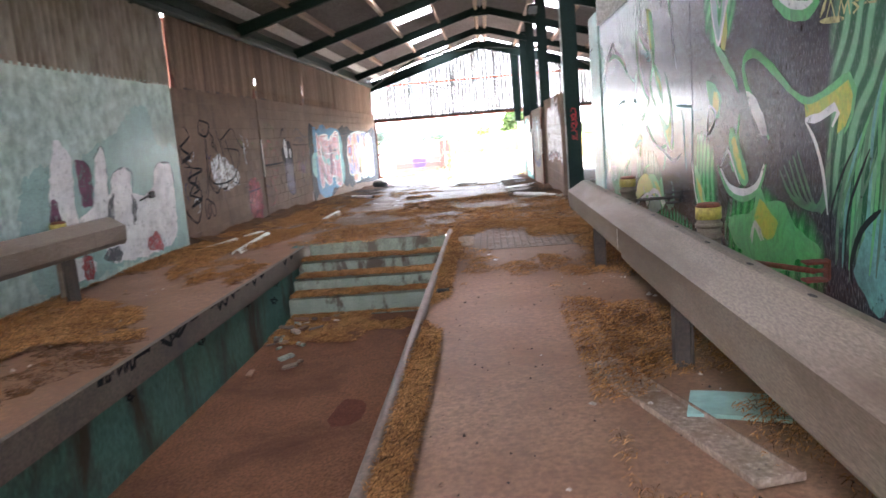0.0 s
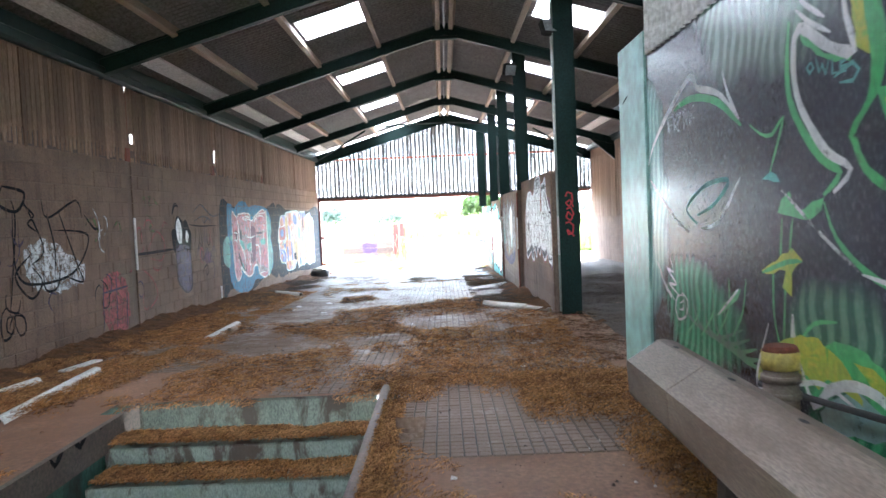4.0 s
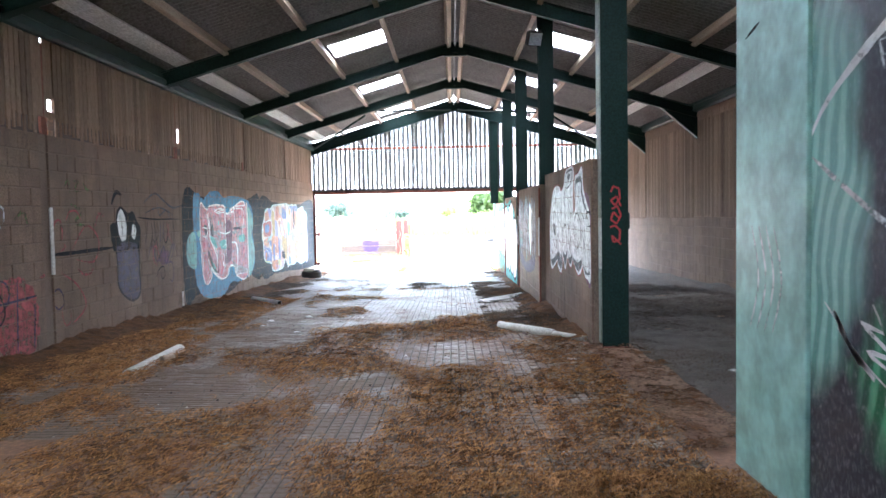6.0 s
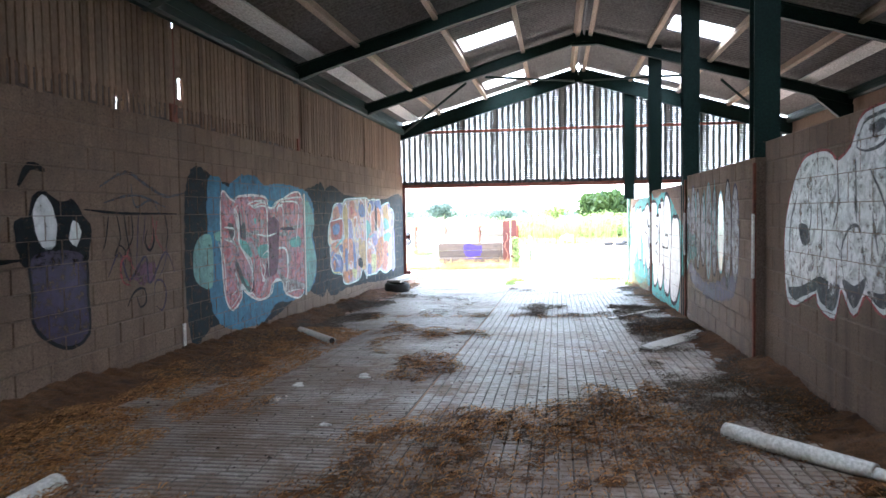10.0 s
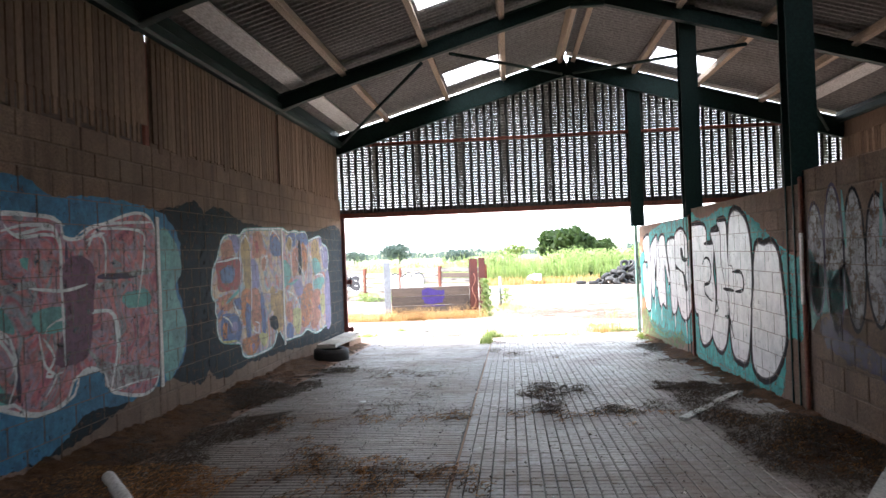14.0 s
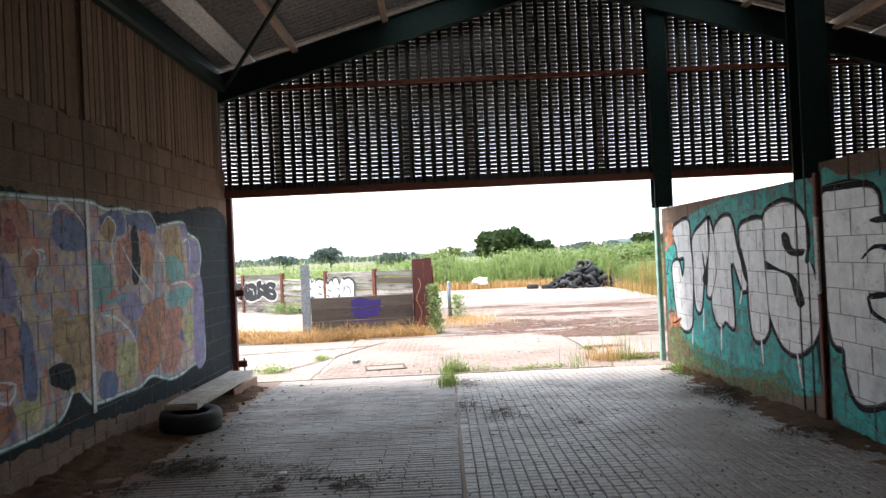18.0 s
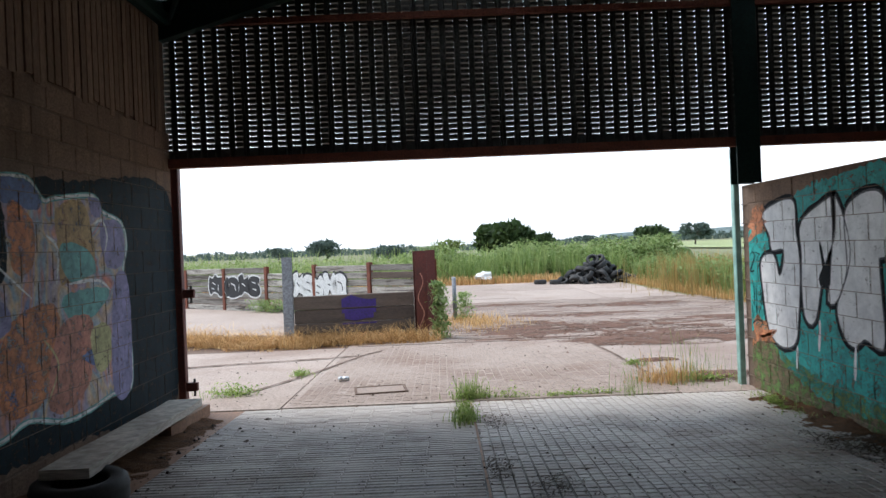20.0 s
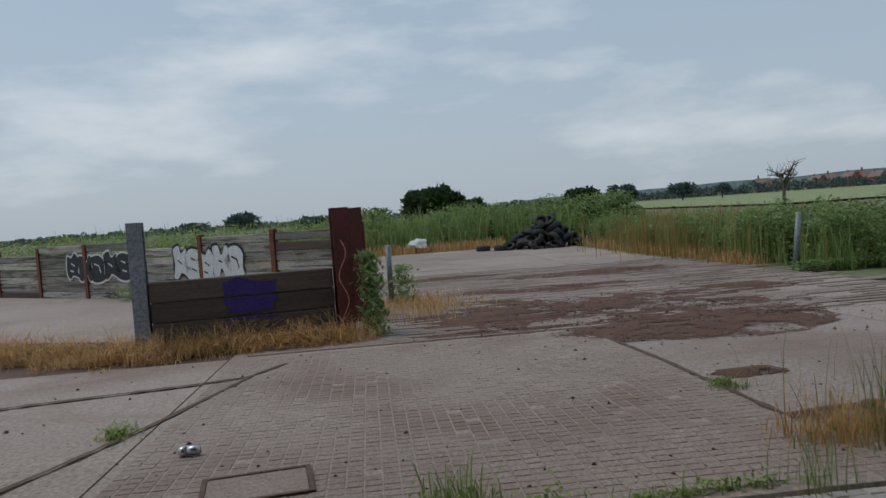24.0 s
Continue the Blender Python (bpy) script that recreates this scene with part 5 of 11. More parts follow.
MATTED = plain("matted_straw", (0.085, 0.036, 0.016), (0.22, 0.108, 0.048), 4.0, 75, 0.95, stretch=(0.7, 1.6, 1), bump=1.0, dist=0.03, stain=(0.048, 0.024, 0.014), stain_at=(0.5, 0.68), spec=0.1)
nt = MATTED.node_tree
bare, blend = N(nt, "BsdfTransparent"), N(nt, "MixShader")
cover = maths(nt, "ADD", maths(nt, "MULTIPLY", noise_of(nt, 5.0, 6, 0.75), 0.55), maths(nt, "MULTIPLY", noise_of(nt, 45, 3, 0.7, (0.6, 1.5, 1)), 0.45))
nt.links.new(ramp(nt, cover, ((0.47, (0, 0, 0)), (0.56, (1, 1, 1)))), blend.inputs[0])
nt.links.new(bare.outputs[0], blend.inputs[1])
nt.links.new(nt.nodes["Principled BSDF"].outputs[0], blend.inputs[2])
nt.links.new(blend.outputs[0], nt.nodes["Material Output"].inputs["Surface"])
me.materials.append(MATTED)
tagged(new("matted_chaff", me), "brown matted straw and chaff lying on the concrete", "chaff", kind="stuff")

# ---- straw: loose stalks and flakes on the floor ----
def straw_bits(name, count, spots, mat, seed, length=(0.02, 0.085), width=(0.002, 0.007)):
    rng = np.random.RandomState(seed)
    verts, faces = [], []
    made = 0
    while made < count:
        x0, x1, y0, y1, dens = spots[rng.randint(len(spots))]
        x, y = rng.uniform(x0, x1), rng.uniform(y0, y1)
        v = noise.noise((x * 0.9, y * 0.55, 3.3)) + 0.5 * noise.noise((x * 3.1, y * 1.9, 7.7))
        if v < dens + 0.16 + rng.uniform(-0.1, 0.1):
            continue
        if PIT[0] - 0.02 < x < PIT[1] + 0.02 and y < PIT[3] + 0.02:
            k = int((PIT[3] - y + 0.02) / 0.36)
            z = D if k > 3 else 0.315 - 0.19 * k
        else:
            z = zf(y)
        z += 0.012 + rng.uniform(0, 0.018) + max(0.0, min(0.3, v - dens - 0.16)) * 0.12 * rng.uniform(0.2, 1)
        a, ln, w = rng.uniform(0, math.pi), rng.uniform(*length) / 2, rng.uniform(*width) / 2
        dx, dy, nx, ny = math.cos(a) * ln, math.sin(a) * ln, -math.sin(a) * w, math.cos(a) * w
        up = rng.uniform(-0.008, 0.012)
        k = len(verts)
        verts += [(x - dx - nx, y - dy - ny, z), (x - dx + nx, y - dy + ny, z + 0.002), (x + nx, y + ny, z + 0.012), (x - nx, y - ny, z + 0.01), (x + dx - nx, y + dy - ny, z + up), (x + dx + nx, y + dy + ny, z + up + 0.002)]
        faces += [(k, k + 3, k + 2, k + 1), (k + 3, k + 4, k + 5, k + 2)]
        made += 1
    me = bpy.data.meshes.new(name)
    me.from_pydata(verts, [], faces)
    me.materials.append(mat)
    return new(name, me)


tagged(straw_bits("straw_litter", 250000, [(-4.3, -3.2, 4, 12, -0.35), (-3.6, -2.2, 6, 12, 0.05), (-4.3, 2.3, 11, 19, -0.12), (-4.3, 2.3, 11, 16, -0.2), (-4.3, -2.6, 12, 24, -0.35), (0.12, 2.4, 6.5, 12, -0.05), (1.25, 2.4, 1, 12, -0.3), (-2.1, 0.0, 9.95, 11.08, -0.6), (-2.1, 0.0, 8.6, 10.1, 0.1), (-3.0, 2.3, 18, 26, 0.12), (0.05, 0.3, 1, 11, -0.5)], M["straw"], 5), "loose brown straw and chaff strewn over the concrete", "straw", kind="stuff")
tagged(straw_bits("dark_litter", 60000, [(-4.3, 2.3, 17, 30, 0.1), (1.2, 2.4, 18, 33, -0.1), (-4.3, -3.0, 20, 30, -0.2), (-1.0, 2.3, 24, 34, 0.25), (2.9, 6.4, 12.5, 26, -0.3)], plain("dark_chaff", (0.035, 0.025, 0.018), (0.10, 0.07, 0.045), 3, 50, 0.95, vary=0.4, per="island", bump=0), 6, (0.02, 0.10), (0.003, 0.010)), "dark trampled chaff and dung on the grooved floor", "chaff", kind="stuff")


def clods(name, count, seed, spread, mat, label, lift=0.009):
    """Small angular crumbs lying on the floor."""
    rng = np.random.RandomState(seed)
    verts, faces = [], []
    while count > 0:
        x, y, s = spread(rng)
        count -= 1
        k = len(verts)
        r, t = s * rng.uniform(0.5, 1.0), rng.uniform(0, 6.28)
        z = zf(y) + lift
        for i in range(5):
            q = r * rng.uniform(0.6, 1.2)
            verts.append((x + q * math.cos(t + i * 1.257), y + q * math.sin(t + i * 1.257), z - 0.004))
        verts.append((x + r * 0.2 * rng.normal(), y + r * 0.2 * rng.normal(), z + r * rng.uniform(0.35, 0.8)))
        faces += [(k + i, k + (i + 1) % 5, k + 5) for i in range(5)]
    me = bpy.data.meshes.new(name)
    me.from_pydata(verts, [], faces)
    me.materials.append(mat)
    return tagged(new(name, me), label, "crumbs", kind="stuff")


CRUMB = plain("dark_crumbs", (0.022, 0.016, 0.012), (0.07, 0.05, 0.036), 3, 50, 0.95, vary=0.3, per="island", bump=0)
PALE = plain("pale_crumbs", (0.30, 0.24, 0.19), (0.62, 0.56, 0.5), 3, 50, 0.9, vary=0.3, per="island", bump=0)
clods("dark_clods", 5200, 41, lambda rng: (np.clip(rng.normal(0.9, 1.1), -3.5, 2.25) if rng.rand() > 0.35 else rng.uniform(-4.2, 2.25), rng.uniform(14, 34), 0.008 + 0.014 * rng.rand() ** 3), CRUMB, "dark crumbs of dried dung scattered on the grooved floor")
clods("dark_clods", 1800, 42, lambda rng: (XL + 0.05 + abs(rng.normal(0, 0.5)), rng.uniform(12.5, 34.5), 0.01 + 0.035 * rng.rand() ** 3), CRUMB, "dark crumbs and rubble along the wall foot")
clods("pale_chips", 500, 43, lambda rng: (rng.uniform(-4.2, 2.25), rng.uniform(11.6, 33), 0.008 + 0.02 * rng.rand() ** 3), PALE, "pale chips of plaster and plastic on the floor")
clods("dark_clods", 350, 44, lambda rng: (rng.uniform(0.3, 2.3), rng.uniform(1.5, 11.3), 0.005 + 0.012 * rng.rand() ** 3), CRUMB, "dark crumbs on the smooth concrete beside the pit")
clods("pale_chips", 120, 45, lambda rng: (rng.choice((-3.2, 1.75)) + 0.3 * rng.normal(), rng.uniform(3, 11.3), 0.008 + 0.03 * rng.rand() ** 3), PALE, "pale stone chips strewn among the straw")

# ---- the yard ----
def yz(y):
    return zf(y)


M["yard"] = plain("yard_concrete", (0.265, 0.203, 0.168), (0.37, 0.293, 0.246), 0.5, 30, 0.85, bump=0.4, stain=(0.20, 0.128, 0.095), stain_at=(0.5, 0.75), vary=0.1)
slab_group = "concrete slabs of the yard"
def slab(x0, x1, y0, y1, lift):
    bm = bmesh.new()
    ny = 4
    prev = None
    for j in range(ny + 1):
        y = y0 + 0.012 + (y1 - y0 - 0.024) * j / ny
        ring = [bm.verts.new((x0 + 0.012, y, yz(y) + lift)), bm.verts.new((x1 - 0.012, y, yz(y) + lift))]
        low = [bm.verts.new((x0 + 0.012, y, yz(y) - 0.1)), bm.verts.new((x1 - 0.012, y, yz(y) - 0.1))]
        if prev:
            bm.faces.new((prev[0], prev[1], ring[1], ring[0]))
            bm.faces.new((prev[0], ring[0], low[0], prev[2]))
            bm.faces.new((prev[1], prev[3], low[1], ring[1]))
        if j in (0, ny):
            bm.faces.new((ring[0], ring[1], low[1], low[0]) if j == ny else (ring[0], low[0], low[1], ring[1]))
        prev = (*ring, *low)
    return part("slab", bm, M["yard"], yard)


bm = bmesh.new()
sheet(bm, -16.0, 7.4, 35.0, 67.0, 20, 40, lambda x, y: yz(y) - 0.012)
yard = tagged(part("pavement_yard", bm, M["soil"], None), "pale brown concrete yard with soil in its joints", "yard", kind="structure")
random.seed(31)
edges_y = (34.97, 41.0, 45.6, 50.2, 54.8, 59.4, 64.0, 67.0)
edges_x = (-16.0, -12.2, -7.8, -3.2, 1.42, 4.6, 7.4)
for j in range(len(edges_y) - 1):
    for i in range(len(edges_x) - 1):
        if edges_y[j] >= 41 and edges_x[i] < -3.5:
            continue
        slab(edges_x[i], edges_x[i + 1], edges_y[j], edges_y[j + 1], random.uniform(0.004, 0.02))
# grooved pads of the nearest slab
M["yard_tread"] = plain("worn_tread", (0.25, 0.187, 0.15), (0.355, 0.275, 0.226), 0.7, 40, 0.8, bump=0.3, stain=(0.19, 0.118, 0.085), stain_at=(0.48, 0.72))
YARD_PAD = pad_mesh(0.102, 0.094, 0.0095, M["yard_tread"])
verts, faces = [], []
y = 35.12
while y < 40.85:
    x = -3.1
    while x < 1.36:
        if random.random() > 0.03:
            hz = 0.0165 + random.uniform(0.0, 0.004)
            if y < 35.75:
                ob = new("pad", YARD_PAD)
                ob.parent = yard
                ob.matrix_basis = pose(x, y, yz(y) + hz - 0.0095, math.degrees(math.atan2(yz(y + 0.2) - yz(y), 0.2)), 0, 0)
                x += 0.108
                continue
            k = len(verts)
            for a, b, zz in ((x, y, 0.012), (x + 0.102, y, 0.012), (x + 0.102, y + 0.094, 0.012), (x, y + 0.094, 0.012), (x + 0.006, y + 0.006, hz), (x + 0.096, y + 0.006, hz), (x + 0.096, y + 0.088, hz), (x + 0.006, y + 0.088, hz)):
                verts.append((a, b, yz(b) + zz))
            for f in ((4, 5, 6, 7), (0, 1, 5, 4), (1, 2, 6, 5), (2, 3, 7, 6), (3, 0, 4, 7)):
                faces.append(tuple(k + i for i in f))
        x += 0.108
    y += 0.1
y = 41.1
while y < 53:
    x = -3.0
    while x < 7.2:
        ln = random.uniform(0.6, 1.4)
        if random.random() > 0.35:
            k = len(verts)
            for a, b, zz in ((x, y, 0.012), (x + ln, y, 0.012), (x + ln, y + 0.11, 0.012), (x, y + 0.11, 0.012), (x + 0.007, y + 0.007, 0.026), (x + ln - 0.007, y + 0.007, 0.026), (x + ln - 0.007, y + 0.103, 0.026), (x + 0.007, y + 0.103, 0.026)):
                verts.append((a, b, yz(b) + zz))
            for f in ((4, 5, 6, 7), (0, 1, 5, 4), (1, 2, 6, 5), (2, 3, 7, 6), (3, 0, 4, 7)):
                faces.append(tuple(k + i for i in f))
        x += ln + 0.02
    y += 0.135
me = bpy.data.meshes.new("tread_pads")
me.from_pydata(verts, [], faces)
me.materials.append(plain("worn_tread", (0.25, 0.187, 0.15), (0.355, 0.275, 0.226), 0.7, 40, 0.8, bump=0.3, stain=(0.19, 0.118, 0.085), stain_at=(0.48, 0.72), vary=0.04, per="island"))
tp = new("tread_pads", me)
tp.parent = yard
tagged(tp, "worn grooved concrete pads of the yard", kind="stuff")

# patches of soil on the slabs
LOOSE = plain("loose_soil", (0.075, 0.032, 0.018), (0.15, 0.07, 0.04), 2.0, 40, 0.95, bump=0.8, dist=0.02)
nt = LOOSE.node_tree
bare, blend = N(nt, "BsdfTransparent"), N(nt, "MixShader")
cover = maths(nt, "ADD", maths(nt, "MULTIPLY", noise_of(nt, 1.3, 8, 0.75), 0.7), maths(nt, "MULTIPLY", noise_of(nt, 16, 3, 0.7), 0.3))
nt.links.new(ramp(nt, cover, ((0.445, (0, 0, 0)), (0.51, (1, 1, 1)))), blend.inputs[0])
nt.links.new(bare.outputs[0], blend.inputs[1])
nt.links.new(nt.nodes["Principled BSDF"].outputs[0], blend.inputs[2])
nt.links.new(blend.outputs[0], nt.nodes["Material Output"].inputs["Surface"])


def soil_patch(cx, cy, rx, ry, seed):
    bm = bmesh.new()
    n, rings = 40, []
    for r in (0.0, 0.35, 0.7, 0.9, 1.0):
        ring = []
        for i in range(n):
            a = 2 * math.pi * i / n
            k = r * (1 + 0.45 * noise.noise((math.cos(a) * 1.6 + seed, math.sin(a) * 1.6, seed)) + 0.18 * noise.noise((math.cos(a) * 6 + seed, math.sin(a) * 6, 3)))
            x, y = cx + rx * k * math.cos(a), cy + ry * k * math.sin(a)
            ring.append(bm.verts.new((x, y, yz(y) + 0.012 + 0.028 * (1 - r) ** 0.5 + 0.01 * noise.noise((x * 3, y * 3, 1)))))
        rings.append(ring)
    for a, b in zip(rings, rings[1:]):
        for i in range(n):
            bm.faces.new((a[i], b[i], b[(i + 1) % n], a[(i + 1) % n]))
    ob = part("soil_patch", bm, LOOSE, None)
    tagged(ob, "thin patch of dark brown soil on the slabs", "soil", "soil patches on the yard", "stuff")


for k, (cx, cy, rx, ry) in enumerate(((0.9, 43.2, 1.5, 1.7), (2.6, 40.9, 1.5, 1.1), (3.0, 43.4, 1.9, 1.5), (4.2, 41.8, 0.9, 0.9), (2.2, 46.8, 2.2, 0.7), (4.5, 50, 2.4, 0.9), (0.8, 51.5, 2.0, 0.5), (1.9, 37.7, 0.3, 0.16), (2.3, 36.0, 0.7, 0.4), (5.5, 44.5, 0.8, 0.6), (0.2, 41.35, 1.1, 0.25))):
    soil_patch(cx, cy, rx * 1.2, ry * 1.2, k * 1.7)
for pts, w in ((((-3.95, 35.9), (-3.55, 36.9), (-3.2, 37.9), (-2.7, 39.7), (-2.4, 40.3)), 0.05), (((-6.5, 38.6), (-4.8, 39.1), (-3.3, 39.4), (-2.7, 39.6)), 0.09), (((1.42, 36.3), (1.45, 38.5), (1.4, 40.2)), 0.05)):
    bm = bmesh.new()
    for tri in line_flat(pts, w):
        bm.faces.new([bm.verts.new((p[0], p[1], yz(p[1]) + 0.027)) for p in tri])
    tagged(part("crack", bm, M["soil"], None), "soil-filled crack between the yard slabs", "crack", "cracks of the yard", "structure")

# drain cover, can
dc = empty("drain_cover", "rusty rectangular drain cover set in the yard", "drain cover", at=(-2.12, 35.9, yz(35.9) + 0.02))
bm = bmesh.new()
for a in ((-0.33, 0.33, -0.24, -0.21), (-0.33, 0.33, 0.21, 0.24), (-0.33, -0.3, -0.21, 0.21), (0.3, 0.33, -0.21, 0.21)):
    box(bm, *a, -0.01, 0.018)
part("frame", bm, M["soil"], dc)
bm = bmesh.new()
rbox(bm, -0.298, 0.298, -0.208, 0.208, -0.01, 0.012, 0.003)
part("lid", bm, M["yard_tread"], dc)
dc.rotation_euler.z = radians(8)
CAN = plain("crushed_aluminium", (0.45, 0.45, 0.46), (0.7, 0.7, 0.7), 12, 60, 0.35, 0.8, bump=0.4)
cn = empty("drinks_can", "crushed silver drinks can on the yard", "can", at=(-2.7, 36.72, yz(36.7) + 0.055))
bm = bmesh.new()
tube(bm, (-0.07, 0, 0), (-0.02, 0.0, 0.004), 0.033, 0.036, 16)
tube(bm, (-0.02, 0.0, 0.004), (0.07, 0.015, 0), 0.034, 0.033, 16)
part("body", bm, CAN, cn)
bm = bmesh.new()
tube(bm, (0.07, 0.015, 0), (0.073, 0.016, 0), 0.027, 0.027, 16)
part("end", bm, M["rubber"], cn)

# ---- sleeper bay: posts, dark planks, bleached back wall ----
def h_post(name, label, x, y, h, mat, d=0.22, w=0.2, turn=0.0, cat="steel post", group=""):
    p = empty(name, label, cat, group, at=(x, y, yz(y) - 0.05))
    bm = bmesh.new()
    ibeam(bm, (0, 0, 0), (0, 0, h + 0.05), d, w, 0.014, 0.018, up=(0, 1, 0))
    part("shaft", bm, M[mat], p)
    p.rotation_euler.z = radians(turn)
    return p


gp = h_post("steel_post", "grey steel H-section post beside dry grass", -4.52, 42.05, 1.84, "greypost", 0.2, 0.2, 6)
rp = h_post("red_steel_post", "dark red steel I-section post with pale scrawl", -1.76, 42.35, 1.87, "redpost", 0.26, 0.24, 12, group="red steel posts")
rp2 = h_post("red_steel_post", "dark red steel post standing behind another", -1.55, 43.9, 1.9, "redpost", 0.2, 0.2, 8, group="red steel posts")
h_post("steel_post", "grey-blue steel H-section post by the back wall", -9.3, 46.2, 1.8, "greypost", 0.2, 0.2, 6)
bm = bmesh.new()
for q in range(16):
    a0, a1 = q / 16 * 11, (q + 1) / 16 * 11
    p0, p1 = (-0.02 + 0.06 * math.sin(a0), 1.45 - 0.075 * q), (-0.02 + 0.06 * math.sin(a1), 1.45 - 0.075 * (q + 1))
    bm.faces.new([bm.verts.new(v) for v in ((p0[0] - 0.008, -0.134, p0[1]), (p0[0] + 0.008, -0.134, p0[1]), (p1[0] + 0.008, -0.134, p1[1]), (p1[0] - 0.008, -0.134, p1[1]))])
part("scrawl", bm, plain("pink_spray", (0.5, 0.2, 0.15), (0.6, 0.3, 0.22), 5, 40), rp, "pale pink sprayed scrawl")

bay = empty("sleeper_fence", "three dark timber sleepers with a purple sprayed patch", "timber panel", at=(-4.42, 42.06, yz(42)))
ang = math.degrees(math.atan2(42.38 - 42.06, -1.9 + 4.42))
bay.rotation_euler.z = radians(ang)
LN = math.hypot(2.54, 0.3)
for k in range(4):
    bm = bmesh.new()
    rbox(bm, 0.02, LN - 0.03, -0.07 + random.uniform(-0.008, 0.008), 0.07, -0.15 + 0.29 * k + 0.006, 0.135 + 0.29 * k, 0.012)
    part("sleeper", bm, M["sleeper"], bay)
bm = bmesh.new()
random.seed(4)
for k in (2, 3, 1):
    z0, z1 = -0.13 + 0.29 * k, 0.125 + 0.29 * k
    if k == 1:
        z0 = z1 - 0.03
    xs_ = [1.0 + 0.06 * i for i in range(13)]
    for a, b in zip(xs_, xs_[1:]):
        t0 = z0 + (0.05 if k == 2 else 0) * abs(math.sin(a * 5)) + (0.12 if a < 1.06 or a > 1.6 else 0) * (k == 2)
        t1 = z1 - (0.10 * abs(math.cos(a * 4)) if k == 3 else 0.0)
        bm.faces.new([bm.verts.new(p) for p in ((a, -0.084, t0), (b, -0.084, t0), (b, -0.084, t1), (a, -0.084, t1))])
part("purple_patch", bm, plain("purple_spray", (0.022, 0.012, 0.10), (0.045, 0.02, 0.17), 5, 30, 0.6), bay, "deep purple sprayed patch")

# back wall of bleached boards between rusty posts
FA, FB = Vector((-1.5, 45.3)), Vector((-15.5, 57.2))
fdir = (FB - FA).normalized()
M["fence_board"] = plain("bleached_fence_board", (0.20, 0.18, 0.155), (0.46, 0.42, 0.37), 2.2, 16, 0.85, stretch=(0.7, 0.7, 9), bump=0.8, dist=0.01, vary=0.45, stain=(0.07, 0.055, 0.045), stain_at=(0.48, 0.62))
fence = empty("board_wall", "bleached horizontal boards between rusty red posts, with graffiti", "timber wall", at=(FA.x, FA.y, yz(46)))
fence.rotation_euler.z = math.atan2(fdir.y, fdir.x)
FL = (FB - FA).length
random.seed(17)
seg = 2.3
for k in range(int(FL / seg) + 1):
    bm = bmesh.new()
    ibeam(bm, (k * seg, 0.0, -0.1), (k * seg, 0.0, 1.68 - 0.03 * k), 0.12, 0.12, 0.01, 0.012, up=(0, 1, 0))
    part("post", bm, M["rust"], fence)
    for r in range(8):
        if k * seg + seg > FL + 1:
            continue
        top = 0.0 + 0.2 * (r + 1)
        if (r == 7 and random.random() < 0.4) or (r in (1, 2, 6) and random.random() < 0.12):
            continue
        bm = bmesh.new()
        c = random.uniform(-0.01, 0.01)
        rbox(bm, k * seg + 0.07, (k + 1) * seg - 0.07, -0.035 + c, 0.03 + c, top - 0.188 - 0.02 * k * 0.5 + random.uniform(-0.006, 0.006), top - 0.012 - 0.02 * k * 0.5 + random.uniform(-0.008, 0.006), 0.012)
        part("board", bm, M["fence_board"] if random.random() > 0.15 else M["sleeper"], fence)


def local_shape(bm, pts, x0, z0, sx, sz, off, closed=True):
    c = smooth_line([(x0 + p[0] * sx, z0 + p[1] * sz) for p in pts], 5)
    bm.faces.new([bm.verts.new((p[0], -off, p[1])) for p in c])


def smooth_line(pts, m):
    n, out = len(pts), []
    for i in range(n):
        p = [Vector(pts[(i + k) % n]) for k in (-1, 0, 1, 2)]
        for j in range(m):
            t = j / m
            out.append(0.5 * ((2 * p[1]) + (p[2] - p[0]) * t + (2 * p[0] - 5 * p[1] + 4 * p[2] - p[3]) * t * t + (3 * p[1] - p[0] - 3 * p[2] + p[3]) * t ** 3))
    return out


GW = plain("fence_white_spray", (0.6, 0.6, 0.58), (0.75, 0.75, 0.73), 4, 40, 0.6)
GB = plain("fence_black_spray", (0.01, 0.01, 0.012), (0.025, 0.025, 0.03), 4, 40, 0.6)
